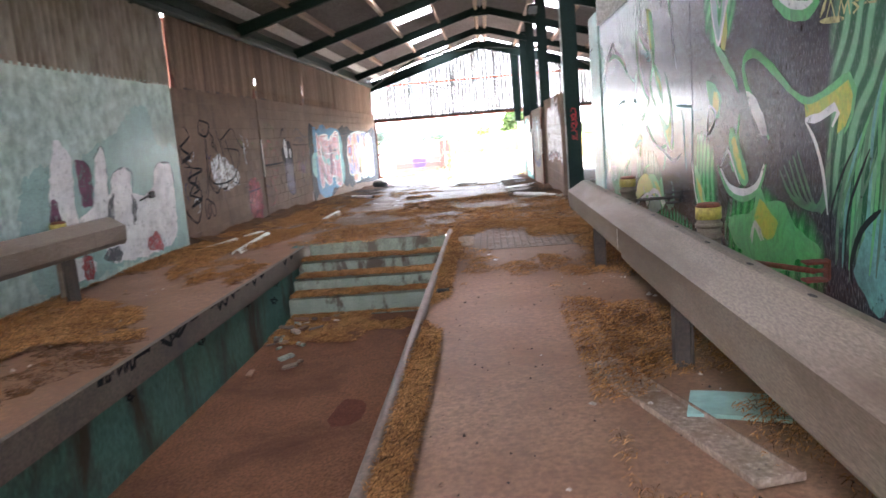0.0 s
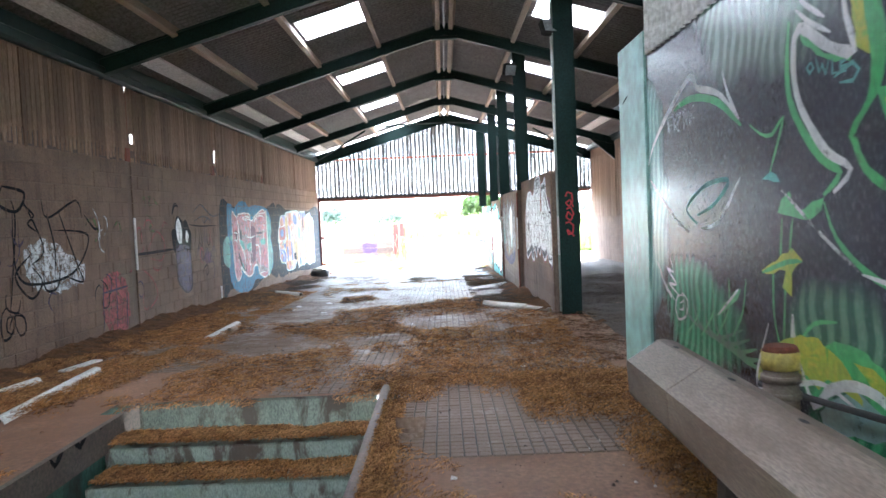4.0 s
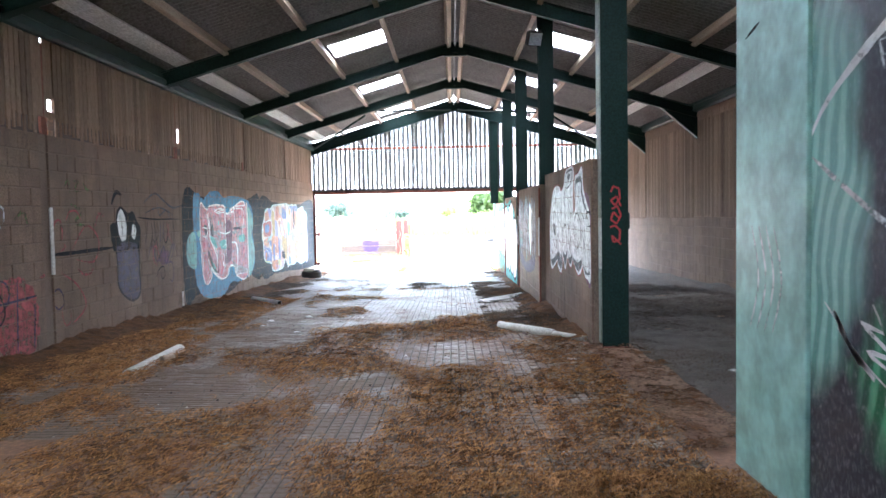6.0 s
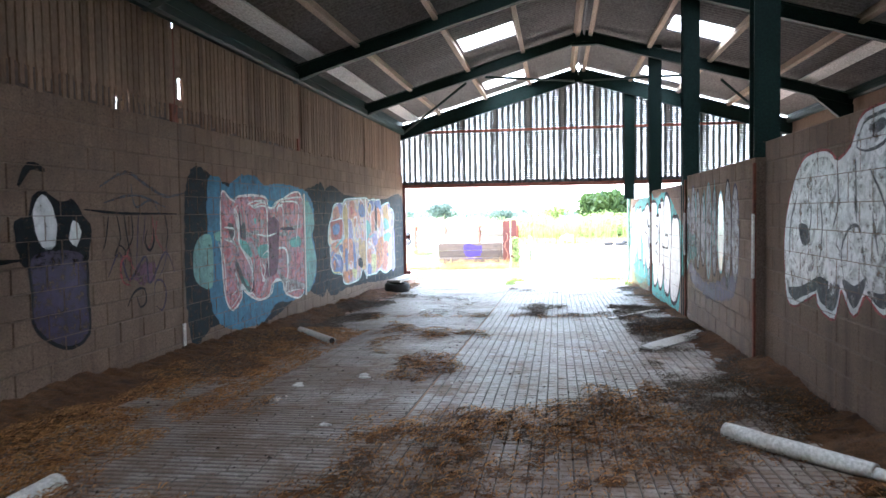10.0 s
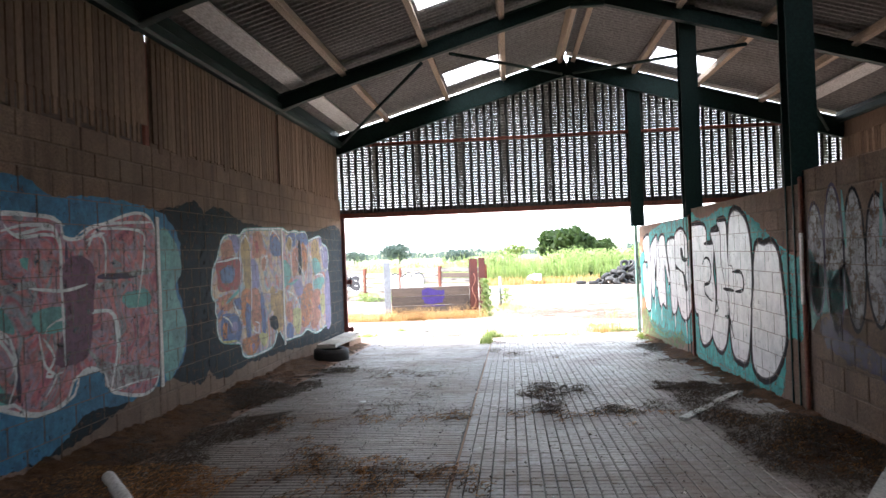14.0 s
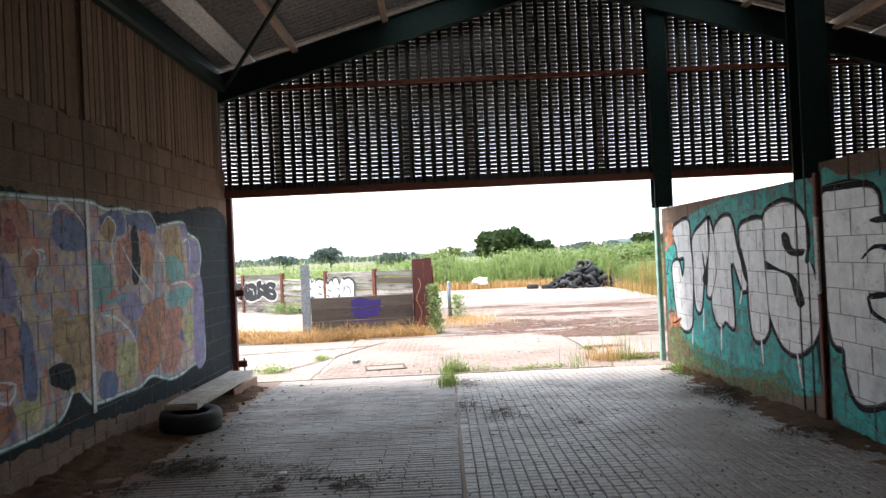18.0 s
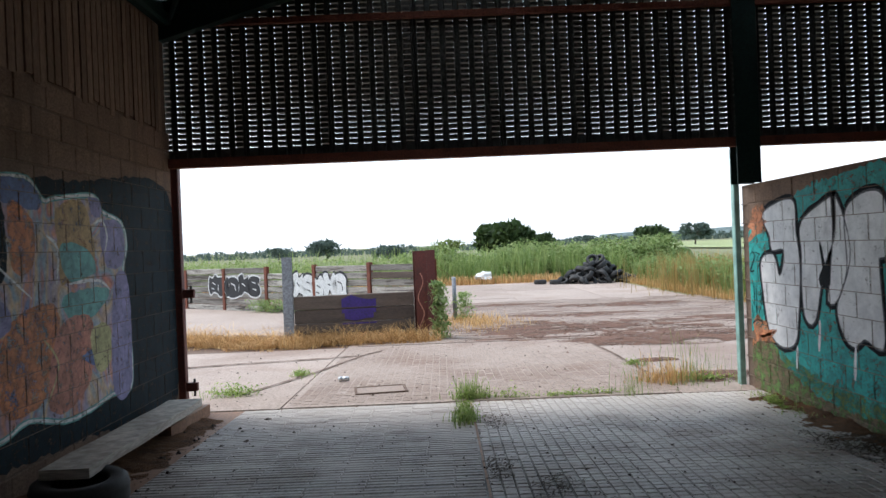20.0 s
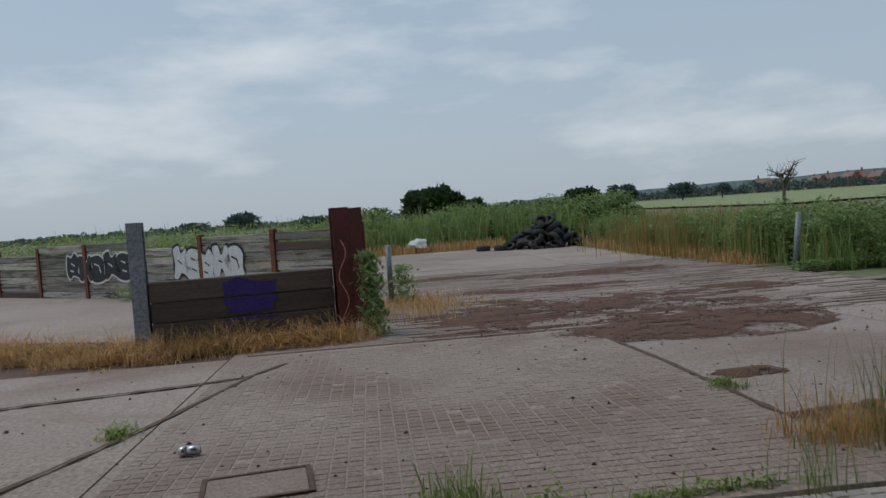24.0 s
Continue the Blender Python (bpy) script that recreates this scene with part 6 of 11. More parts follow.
GLYPHS = (   # outline of a bubble letter, and its inner strokes
    (((0.0, 0.08), (0.1, 0.28), (0.42, 0.36), (0.04, 0.52), (0.02, 0.86), (0.4, 1.04), (0.96, 0.94), (0.92, 0.7), (0.6, 0.66), (1.0, 0.44), (0.96, 0.06), (0.5, -0.06)), (((0.42, 0.36), (0.66, 0.3)), ((0.6, 0.66), (0.38, 0.72)))),
    (((0.0, 0.0), (0.2, 0.5), (0.04, 0.9), (0.45, 1.06), (0.6, 0.8), (0.98, 0.96), (0.84, 0.5), (1.0, 0.04), (0.55, 0.14), (0.3, -0.06)), (((0.4, 0.56), (0.62, 0.44)),)),
    (((0.1, -0.02), (-0.02, 0.4), (0.2, 0.66), (0.06, 0.96), (0.6, 1.05), (1.0, 0.8), (0.9, 0.4), (1.04, 0.1), (0.6, -0.05)), (((0.3, 0.7), (0.6, 0.62), (0.7, 0.36)),)),
    (((0.0, 0.06), (0.06, 0.6), (0.0, 0.96), (0.36, 1.0), (0.56, 0.7), (0.86, 1.02), (1.04, 0.8), (0.74, 0.5), (1.04, 0.12), (0.8, -0.06), (0.52, 0.28), (0.3, -0.04)), (((0.4, 0.52), (0.56, 0.48)),)),
    (((0.0, 0.3), (0.1, 0.9), (0.4, 0.84), (0.7, 1.04), (1.02, 0.7), (0.86, 0.3), (0.96, 0.0), (0.5, 0.1), (0.2, -0.06)), (((0.4, 0.6), (0.62, 0.5)), ((0.3, 0.3), (0.5, 0.26)))))
for (x0, x1, inner, outer, first, z0, tall) in ((3.2, 5.6, GW, GB, 2, 0.66, 0.66), (7.2, 10.1, GB, GW, 0, 0.68, 0.6)):
    n = 5
    w = (x1 - x0) / n
    for k in range(n):
        shape, strokes = GLYPHS[(first + k) % 5]
        lx, lz = x0 + k * w * 0.97, z0 + 0.05 * math.sin(k * 2.0)
        for grow, mat, off in ((0.055, outer, -0.0500), (0.0, inner, -0.0525)):
            bm = bmesh.new()
            mid = Vector((0.5, 0.5))
            big = [Vector(p) + (Vector(p) - mid).normalized() * grow / w * 0.9 for p in shape]
            local_shape(bm, [(1 - p[0], p[1]) for p in big], lx, lz, w * 1.04, tall, off - 0.0002 * k)
            bmesh.ops.triangulate(bm, faces=bm.faces)
            part("graffiti_letter", bm, mat, fence)
        bm = bmesh.new()
        for line in strokes:
            for p, q in zip(line, line[1:]):
                a, b = (Vector((lx + (1 - c[0]) * w * 1.04, lz + c[1] * tall)) for c in (p, q))
                d = (b - a).normalized() * 0.018
                bm.faces.new([bm.verts.new((v.x, 0.0545, v.y)) for v in (a + Vector((-d.y, d.x)) - d, a - Vector((-d.y, d.x)) - d, b - Vector((-d.y, d.x)) + d, b + Vector((-d.y, d.x)) + d)])
        part("graffiti_line", bm, outer, fence)
for k in range(5):
    bm = bmesh.new()
    xx = 0.35 + 0.3 * k
    for a, b in (((0, 0), (0.05, 0.24)), ((0.05, 0.24), (0.18, 0.2)), ((0.18, 0.2), (0.08, 0.1)), ((0.08, 0.1), (0.2, 0.02))):
        d = Vector((b[0] - a[0], b[1] - a[1])).normalized() * 0.012
        bm.faces.new([bm.verts.new(p) for p in ((xx + a[0] - d.y, -0.053, 1.0 + a[1] + d.x), (xx + a[0] + d.y, -0.053, 1.0 + a[1] - d.x), (xx + b[0] + d.y, -0.053, 1.0 + b[1] - d.x), (xx + b[0] - d.y, -0.053, 1.0 + b[1] + d.x))])
    part("graffiti_line", bm, GB, fence)

# concrete apron behind its low kerb
bm = bmesh.new()
v = [(-4.7, 42.15), (-14.0, 46.6), (-17.0, 58.6), (-2.2, 45.6), (-2.0, 43.2)]
top = [bm.verts.new((x, y, -0.20 - 0.006 * (y - 42))) for x, y in v]
low = [bm.verts.new((x, y, -0.7)) for x, y in v]
bm.faces.new(top[::-1])
for i in range(5):
    bm.faces.new((top[i], top[(i + 1) % 5], low[(i + 1) % 5], low[i]))
bmesh.ops.recalc_face_normals(bm, faces=bm.faces)
tagged(part("pavement_apron", bm, M["yard"], None), "raised grey concrete apron behind a low kerb", "apron", kind="structure")
bm = bmesh.new()
sweep(bm, [(-0.1, -0.4), (0.12, -0.4), (0.12, 0.13), (0.09, 0.16), (-0.07, 0.16), (-0.1, 0.13)], [(-4.6, 42.1, -0.38), (-9.0, 44.2, -0.4), (-14.0, 46.6, -0.42)])
tagged(part("kerb_apron", bm, M["mortar"], None), "low dark concrete kerb along the apron", "kerb", kind="structure")

# thin galvanised posts
def round_post(x, y, h, lean, label):
    p = empty("pipe_post", label, "post", "galvanised pipe posts", at=(x, y, yz(y) - 0.05))
    bm = bmesh.new()
    tube(bm, (0, 0, 0), (lean, 0, h), 0.055, 0.055, 14)
    part("shaft", bm, M["greypost"], p)
    bm = bmesh.new()
    tube(bm, (lean, 0, h), (lean * 1.01, 0, h + 0.02), 0.058, 0.05, 14)
    part("cap", bm, M["galv"], p)


round_post(-0.98, 46.5, 1.2, 0.0, "short galvanised pipe post among dry grass")
round_post(7.6, 46.5, 1.25, 0.14, "leaning galvanised pipe post at the yard edge")
wire = bmesh.new()
tube(wire, (-1.5, 43.9, 1.15), (-1.0, 46.5, 0.72), 0.004, seg=5)
tagged(part("wire", wire, M["rust"], None), "slack rusty wire between two posts", "wire")

# heap of old tyres
random.seed(77)
heap = 0
for layer, (n, rad) in enumerate(((17, 1.45), (13, 1.05), (9, 0.7), (5, 0.4), (2, 0.15))):
    for k in range(n):
        a = 2 * math.pi * k / n + random.uniform(-0.2, 0.2)
        r = rad * random.uniform(0.75, 1.1)
        ob = new("car_tyre", TYRE)
        ob.matrix_basis = pose(6.3 + r * math.cos(a) * 1.15, 63.4 + r * math.sin(a) * 0.8, yz(63) + 0.13 + 0.25 * layer, random.uniform(-50, 50), random.uniform(-50, 50), random.uniform(0, 360)) @ Matrix.Scale(random.uniform(0.85, 1.1), 4)
        tagged(ob, "old black tyre in the heap at the yard edge", "tyre", "heap of old tyres")
for x, y in ((4.3, 63.3), (3.6, 63.9), (8.2, 62.9)):
    ob = new("car_tyre", TYRE)
    ob.matrix_basis = pose(x, y, yz(63) + 0.12, 0, 0, 40)
    tagged(ob, "old black tyre lying flat beside the heap", "tyre", "heap of old tyres")
bm = bmesh.new()
bmesh.ops.create_icosphere(bm, subdivisions=3, radius=0.5)
for q in bm.verts:
    q.co *= 1 + 0.5 * noise.noise(q.co * 3)
    q.co.z = max(q.co.z * 0.7, -0.05)
bag = part("rubbish_bag", bm, GW, None)
bag.location = (1.0, 66.5, yz(66) + 0.3)
tagged(bag, "crumpled white rubbish bag on the overgrown bank", "bag")

# ---- grass, weeds, hedges ----
def blades(name, count, place, height, mat, label, seed, width=0.008, bend=0.5, clump=1):
    """Blades of grass: place(rng) gives the root."""
    rng = np.random.RandomState(seed)
    verts, faces = [], []
    while count > 0:
        x, y, s = place(rng)
        for c in range(clump):
            count -= 1
            x1, y1 = x + rng.normal(0, 0.02 + 0.0022 * clump), y + rng.normal(0, 0.02 + 0.0016 * clump)
            h = rng.uniform(*height) * s
            a, b = rng.uniform(0, 2 * math.pi), rng.uniform(0.1, 1.0) * bend * h
            w = width * rng.uniform(0.6, 1.3) * (0.6 + 0.4 * s)
            nx, ny = -math.sin(a) * w, math.cos(a) * w
            z = yz(y1)
            k = len(verts)
            for t in (0.0, 0.45, 0.8):
                cx, cy, cz = x1 + math.cos(a) * b * t * t, y1 + math.sin(a) * b * t * t, z + h * (t - 0.28 * bend * t * t)
                f = 1 - t * 0.6
                verts.append((cx - nx * f, cy - ny * f, cz))
                verts.append((cx + nx * f, cy + ny * f, cz))
            verts.append((x1 + math.cos(a) * b, y1 + math.sin(a) * b, z + h * (1 - 0.36 * bend)))
            faces += [(k, k + 1, k + 3, k + 2), (k + 2, k + 3, k + 5, k + 4), (k + 4, k + 5, k + 6)]
    me = bpy.data.meshes.new(name)
    me.from_pydata(verts, [], faces)
    me.materials.append(mat)
    return tagged(new(name, me), label, "grass", kind="stuff")


def strip(rng):
    t = rng.uniform(0, 1)
    off = abs(rng.normal(0, 0.42))
    if t < 0.62:
        u = t / 0.62
        x, y = -10.0 + 5.4 * u, 44.4 - 2.4 * u
    else:
        u = (t - 0.62) / 0.38
        x, y = -4.6 + 3.1 * u, 41.95 + 0.1 * u
    return x + rng.normal(0, 0.1), y - off * (1 if t < 0.7 else 0.65), max(0.35, 1.15 - 0.7 * off)


def around(spots):
    def pick(rng):
        x, y, rx, ry, s = spots[rng.randint(len(spots))]
        return rng.normal(x, rx), rng.normal(y, ry), s * rng.uniform(0.6, 1.1)
    return pick


blades("dry_grass", 7000, strip, (0.1, 0.62), M["dry"], "dry straw-coloured grass along the sleeper panel", 1, 0.0065, 2.1, 26)
blades("dry_grass", 2600, strip, (0.25, 0.75), M["dry"], "taller dry tufts along the sleeper panel", 11, 0.004, 1.2, 30)
blades("dry_grass", 1800, around([(-0.6, 44.6, 0.5, 0.8, 0.7), (-0.6, 46.2, 0.4, 0.6, 0.8), (-0.2, 45.2, 0.6, 0.5, 0.5)]), (0.15, 0.45), M["dry"], "dry grass round the pipe post", 2, 0.007, 0.8)
blades("dry_grass", 420, around([(1.5, 35.75, 0.16, 0.13, 1.0), (1.75, 35.9, 0.25, 0.12, 0.6), (1.3, 35.7, 0.12, 0.1, 0.7)]), (0.15, 0.5), M["dry"], "dry tuft of grass in a yard joint", 3, 0.005, 0.5)
blades("green_grass", 520, around([(-1.02, 35.14, 0.09, 0.06, 1.0), (-1.12, 33.85, 0.08, 0.11, 0.6), (-0.95, 35.12, 0.22, 0.04, 0.5), (-1.1, 34.4, 0.03, 0.3, 0.3)]), (0.12, 0.42), M["grass"], "green tuft of grass in the threshold joint", 4, 0.006, 0.6)
blades("green_grass", 520, around([(-0.3, 35.06, 0.3, 0.03, 0.35), (0.5, 35.08, 0.35, 0.03, 0.5), (1.6, 35.5, 0.4, 0.1, 0.45), (1.5, 37.2, 0.1, 0.08, 0.5), (-3.44, 37.54, 0.1, 0.18, 0.4), (-4.4, 36.0, 0.3, 0.2, 0.5), (2.15, 34.3, 0.05, 0.25, 0.4), (2.1, 33.6, 0.06, 0.2, 0.3)]), (0.12, 0.35), M["grass"], "low green grass in the joints", 5, 0.006, 0.7)
blades("green_grass", 120, around([(1.75, 35.75, 0.12, 0.1, 1.0), (0.84, 34.98, 0.1, 0.06, 0.6), (2.3, 36.5, 0.3, 0.5, 0.7)]), (0.35, 0.85), M["grass"], "tall seeding grass stems in the yard joint", 6, 0.004, 0.35)
blades("green_grass", 15000, lambda rng: (rng.uniform(-26, 3.5), rng.uniform(66.6, 72), rng.uniform(0.7, 1.2)), (0.5, 1.3), M["grass"], "tall rough grass on the bank behind the yard", 7, 0.03, 0.4)
blades("dry_grass", 5000, lambda rng: (rng.uniform(-14, 5), rng.uniform(65.6, 67.2), rng.uniform(0.5, 1.0)), (0.3, 0.8), M["dry"], "dry grass at the foot of the bank", 8, 0.02, 0.5)
blades("dry_grass", 2600, lambda rng: (7.6 + abs(rng.normal(0, 0.45)), rng.uniform(48.5, 63), rng.uniform(0.3, 1.0)), (0.2, 0.7), M["dry"], "dry grass at the yard edge", 9, 0.012, 0.6)
blades("dry_grass", 3800, lambda rng: (rng.normal(9.4, 0.9), rng.normal(55.5, 3.0), rng.uniform(0.6, 1.1)), (0.9, 1.75), foliage("tan_weed", (0.22, 0.15, 0.05), (0.42, 0.30, 0.11)), "tall tan weeds beyond the yard edge", 10, 0.014, 0.3)


blades("green_grass", 5200, lambda rng: (7.9 + abs(rng.normal(0, 2.4)), rng.uniform(45.6, 64), rng.uniform(0.5, 1.1)), (0.5, 1.7), M["grass"], "tall green grass stems among the weeds", 12, 0.012, 0.35, 5)
blades("green_grass", 5200, lambda rng: (rng.uniform(-16, 9), rng.uniform(66.8, 70), rng.uniform(0.7, 1.2)), (0.9, 2.3), M["grass"], "tall stems standing out of the bank", 13, 0.02, 0.3, 4)


def leafy(name, count, place, size, mat, label, seed, cat="weeds", flat=0.6):
    """Leaves as small folded quads; place(rng) gives the centre of each."""
    rng = np.random.RandomState(seed)
    verts, faces = [], []
    for _ in range(count):
        x, y, z = place(rng)
        s = rng.uniform(0.6, 1.3) * size
        a, tilt = rng.uniform(0, 2 * math.pi), rng.uniform(-flat, flat)
        ca, sa, ct, st = math.cos(a), math.sin(a), math.cos(tilt), math.sin(tilt)
        ux, uy, uz = ca * ct * s, sa * ct * s, st * s
        vx, vy, vz = -sa * s * 0.45, ca * s * 0.45, rng.uniform(-0.3, 0.3) * s
        k = len(verts)
        verts += [(x - ux, y - uy, z - uz), (x + vx, y + vy, z + vz + 0.15 * s), (x + ux, y + uy, z + uz), (x - vx, y - vy, z - vz + 0.15 * s)]
        faces.append((k, k + 1, k + 2, k + 3))
    me = bpy.data.meshes.new(name)
    me.from_pydata(verts, [], faces)
    me.materials.append(mat)
    return tagged(new(name, me), label, cat, kind="stuff")


def bank_h(x, y):
    return max(0.05, 1.3 + 0.55 * noise.noise((x * 0.25, y * 0.3, 5)) + 0.5 * noise.noise((x * 0.9, y * 0.9, 2)) - (0.9 if x < -4 else 0.0) + (0.45 if x > 2 else 0)) * min(1.0, max(0.0, (y - 67.0) / 3.0))


bm = bmesh.new()
sheet(bm, -60, 13, 67, 78, 110, 14, lambda x, y: zf(y) - 0.05 + 0.88 * bank_h(x, y))
tagged(part("bank", bm, M["leaf"], None), "overgrown green bank behind the yard", "bank", kind="structure")
def on_bank(rng):
    x, y = rng.uniform(-30, 12.5), 67.3 + abs(rng.normal(0, 2.6))
    return x, y, zf(y) + bank_h(x, y) * rng.uniform(0.75, 1.08) + rng.uniform(0, 0.1)
leafy("brambles", 26000, on_bank, 0.13, M["leaf"], "dense green brambles on the bank", 21, "brambles")
leafy("tall_weeds", 12000, lambda rng: (lambda x, y: (x, y, zf(y) + bank_h(x, y) + rng.uniform(0, 0.45)))(rng.uniform(-4, 12.5), 67.5 + abs(rng.normal(0, 1.8))), 0.10, M["leaf2"], "bright green weeds on the bank", 22)
def edge_weeds(rng):
    y = rng.uniform(46.6, 63)
    x = 8.1 + abs(rng.normal(0, 1.6)) + (max(0, 50 - y) * 0.1)
    h = 1.0 + 0.65 * noise.noise((x * 0.5, y * 0.4, 9)) + 0.45 * noise.noise((x * 1.7, y * 1.7, 9))
    return x, y, zf(y) + h * rng.uniform(0.02, 1.0) ** 0.7
leafy("tall_weeds", 32000, edge_weeds, 0.065, M["leaf2"], "tall green nettles and weeds beyond the yard edge", 23)
def edge_dark(rng):
    x, y = rng.uniform(8.6, 19), rng.uniform(45.0, 52)
    h = 1.15 + 0.6 * noise.noise((x * 0.6, y * 0.6, 19)) + 0.4 * noise.noise((x * 1.9, y * 1.9, 4))
    return x, y, zf(y) + h * rng.uniform(0.02, 1.0) ** 0.6
leafy("tall_weeds", 32000, edge_dark, 0.06, M["leaf"], "dark green thicket of weeds by the leaning post", 24)
def mats(spots):
    tot = [a[2] * a[3] for a in spots]
    def at(rng):
        cx, cy, rx, ry, h = spots[rng.choice(len(spots), p=[t / sum(tot) for t in tot])]
        x, y = cx + rng.normal(0, rx * 0.5), cy + rng.normal(0, ry * 0.5)
        return (x, y, yz(y) + 0.02 + abs(rng.normal(0, h * 0.5)))
    return at
leafy("low_weeds", 1700, mats([(-1.05, 35.1, 0.2, 0.12, 0.16), (-1.1, 34.0, 0.12, 0.3, 0.14), (-0.6, 35.08, 0.3, 0.06, 0.1), (0.45, 35.1, 0.4, 0.05, 0.06), (0.0, 35.06, 0.35, 0.03, 0.04), (1.9, 35.75, 0.4, 0.1, 0.1), (-4.0, 36.0, 0.3, 0.2, 0.13)]), 0.022, M["herb"], "bright green herbs along the threshold joint", 51, "plant", 1.0)
leafy("low_weeds", 700, mats([(1.45, 37.3, 0.1, 0.08, 0.08), (-3.45, 37.5, 0.12, 0.16, 0.08), (2.1, 34.1, 0.05, 0.3, 0.08)]), 0.02, M["herb"], "small green herbs in the joints of the slabs", 52, "plant", 1.0)
leafy("low_weeds", 2500, lambda rng: (rng.uniform(7.4, 12), 45.9 + abs(rng.normal(0, 0.35)), zf(46) + rng.uniform(0.01, 0.22)), 0.06, M["leaf2"], "low green creeper along the yard edge", 25)
leafy("dock_plant", 760, lambda rng: (rng.normal(-1.36, 0.09), rng.normal(42.15, 0.1), yz(42) + rng.uniform(0, 1.0) ** 1.3 * 1.2), 0.062, M["leaf2"], "tall green dock plant against the red post", 26, "plant", 1.2)
leafy("low_weeds", 500, lambda rng: (rng.normal(-0.75, 0.12), rng.normal(46.4, 0.2), yz(46) + rng.uniform(0, 0.75)), 0.05, M["leaf2"], "green weed beside the pipe post", 27, "plant", 1.0)
leafy("low_weeds", 900, lambda rng: (lambda t: (FA.x + fdir.x * t + rng.normal(0, 0.2), FA.y + fdir.y * t - 0.35 + rng.normal(0, 0.15), -0.22 + rng.uniform(0, 0.35)))(rng.choice((4.9, 6.3, 7.0)) + rng.normal(0, 0.25)), 0.05, M["leaf2"], "small green weeds at the foot of the board wall", 28, "plant", 1.0)
leafy("tall_weeds", 9000, lambda rng: (lambda t, d: (FA.x + fdir.x * t + fdir.y * d * 0.6, FA.y + fdir.y * t + d, zf(50) + rng.uniform(0.4, 1.0) * (1.75 + 0.3 * noise.noise((t, d, 3)))))(rng.uniform(1.5, 17), 0.6 + abs(rng.normal(0, 1.3))), 0.06, M["grass"], "tall seeding weeds behind the board wall", 29)


def tree(name, label, az, d, width, top, mat, seed, bare=False, count=2600):
    """A tree at a bearing and distance from the barn door."""
    rng = np.random.RandomState(seed)
    x, y = -1.35 + d * math.sin(radians(az)), 31.4 + d * math.cos(radians(az))
    g = gz(x, y)
    h = top - g
    t = empty(name, label, "tree", "trees of the skyline", at=(x, y, g))
    bm = bmesh.new()
    tube(bm, (0, 0, 0), (0.05 * h * 0.2, 0, h * 0.45), 0.045 * h, 0.028 * h, 8)
    ends = []
    for k in range(9 if not bare else 15):
        a, z0 = rng.uniform(0, 6.28), h * rng.uniform(0.3, 0.5 if not bare else 0.7)
        r = width * 0.5 * rng.uniform(0.4, 0.85)
        e = (r * math.cos(a), r * math.sin(a), h * rng.uniform(0.55, 0.95))
        tube(bm, (0, 0, z0), e, 0.02 * h, 0.006 * h, 6)
        ends.append(e)
        if bare:
            for q in range(7):
                f = rng.uniform(0.4, 1.0)
                s = [z0 * (i == 2) + (e[i] - z0 * (i == 2)) * f for i in range(3)]
                tube(bm, s, (s[0] + rng.normal(0, 0.1 * h), s[1] + rng.normal(0, 0.1 * h), s[2] + abs(rng.normal(0, 0.12 * h))), 0.007 * h, 0.002 * h, 5)
    part("trunk", bm, M["bark"], t)
    if bare:
        return
    verts, faces = [], []
    lobes = [(e[0], e[1], e[2] * 0.9, width * rng.uniform(0.16, 0.27)) for e in ends] + [(0, 0, h * 0.62, width * 0.33)]
    for _ in range(count):
        cx, cy, cz, r = lobes[rng.randint(len(lobes))]
        v = rng.normal(0, 1, 3)
        v = v / np.linalg.norm(v) * r * rng.uniform(0.55, 1.08)
        p = np.array((cx, cy, cz)) + v * (1, 1, 0.8)
        if p[2] > h or p[2] < h * 0.12:
            continue
        s = width * 0.032 * rng.uniform(0.6, 1.4)
        u, w = rng.normal(0, 1, 3) * s, rng.normal(0, 1, 3) * s
        k = len(verts)
        verts += [tuple(p - u), tuple(p + w * 0.7), tuple(p + u), tuple(p - w * 0.7)]
        faces.append((k, k + 1, k + 2, k + 3))
    me = bpy.data.meshes.new("crown")
    me.from_pydata(verts, [], faces)
    me.materials.append(mat)
    ob = new("crown", me)
    ob.parent = t


tree("oak_tree", "broad dark green oak above the bank", 5.0, 105, 9.0, 4.6, M["tree"], 1, count=6000)
tree("oak_tree", "small round dark green tree beside the oak", 8.2, 110, 4.0, 3.4, M["tree"], 2)
tree("round_tree", "round dark green tree on the skyline", 16.6, 120, 5.6, 3.9, M["tree"], 3, count=4000)
tree("thorn_tree", "thin pale green tree on the skyline", 0.6, 110, 4.2, 2.6, M["leaf"], 4, count=700)
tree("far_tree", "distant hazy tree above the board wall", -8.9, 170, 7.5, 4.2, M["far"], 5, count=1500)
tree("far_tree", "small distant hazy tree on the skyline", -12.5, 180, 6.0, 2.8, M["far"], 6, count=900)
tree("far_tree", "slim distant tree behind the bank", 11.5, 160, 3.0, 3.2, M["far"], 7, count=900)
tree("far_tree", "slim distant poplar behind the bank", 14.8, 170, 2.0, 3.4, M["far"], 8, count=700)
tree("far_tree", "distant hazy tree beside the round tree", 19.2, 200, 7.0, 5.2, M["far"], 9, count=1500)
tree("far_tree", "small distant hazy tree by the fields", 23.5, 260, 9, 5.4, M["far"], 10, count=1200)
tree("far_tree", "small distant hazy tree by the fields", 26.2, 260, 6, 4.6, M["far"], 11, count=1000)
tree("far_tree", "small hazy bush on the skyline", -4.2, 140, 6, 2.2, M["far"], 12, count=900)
tree("dead_tree", "bare dead tree standing in the field", 30.2, 95, 5.2, 4.6, M["bark"], 13, True)
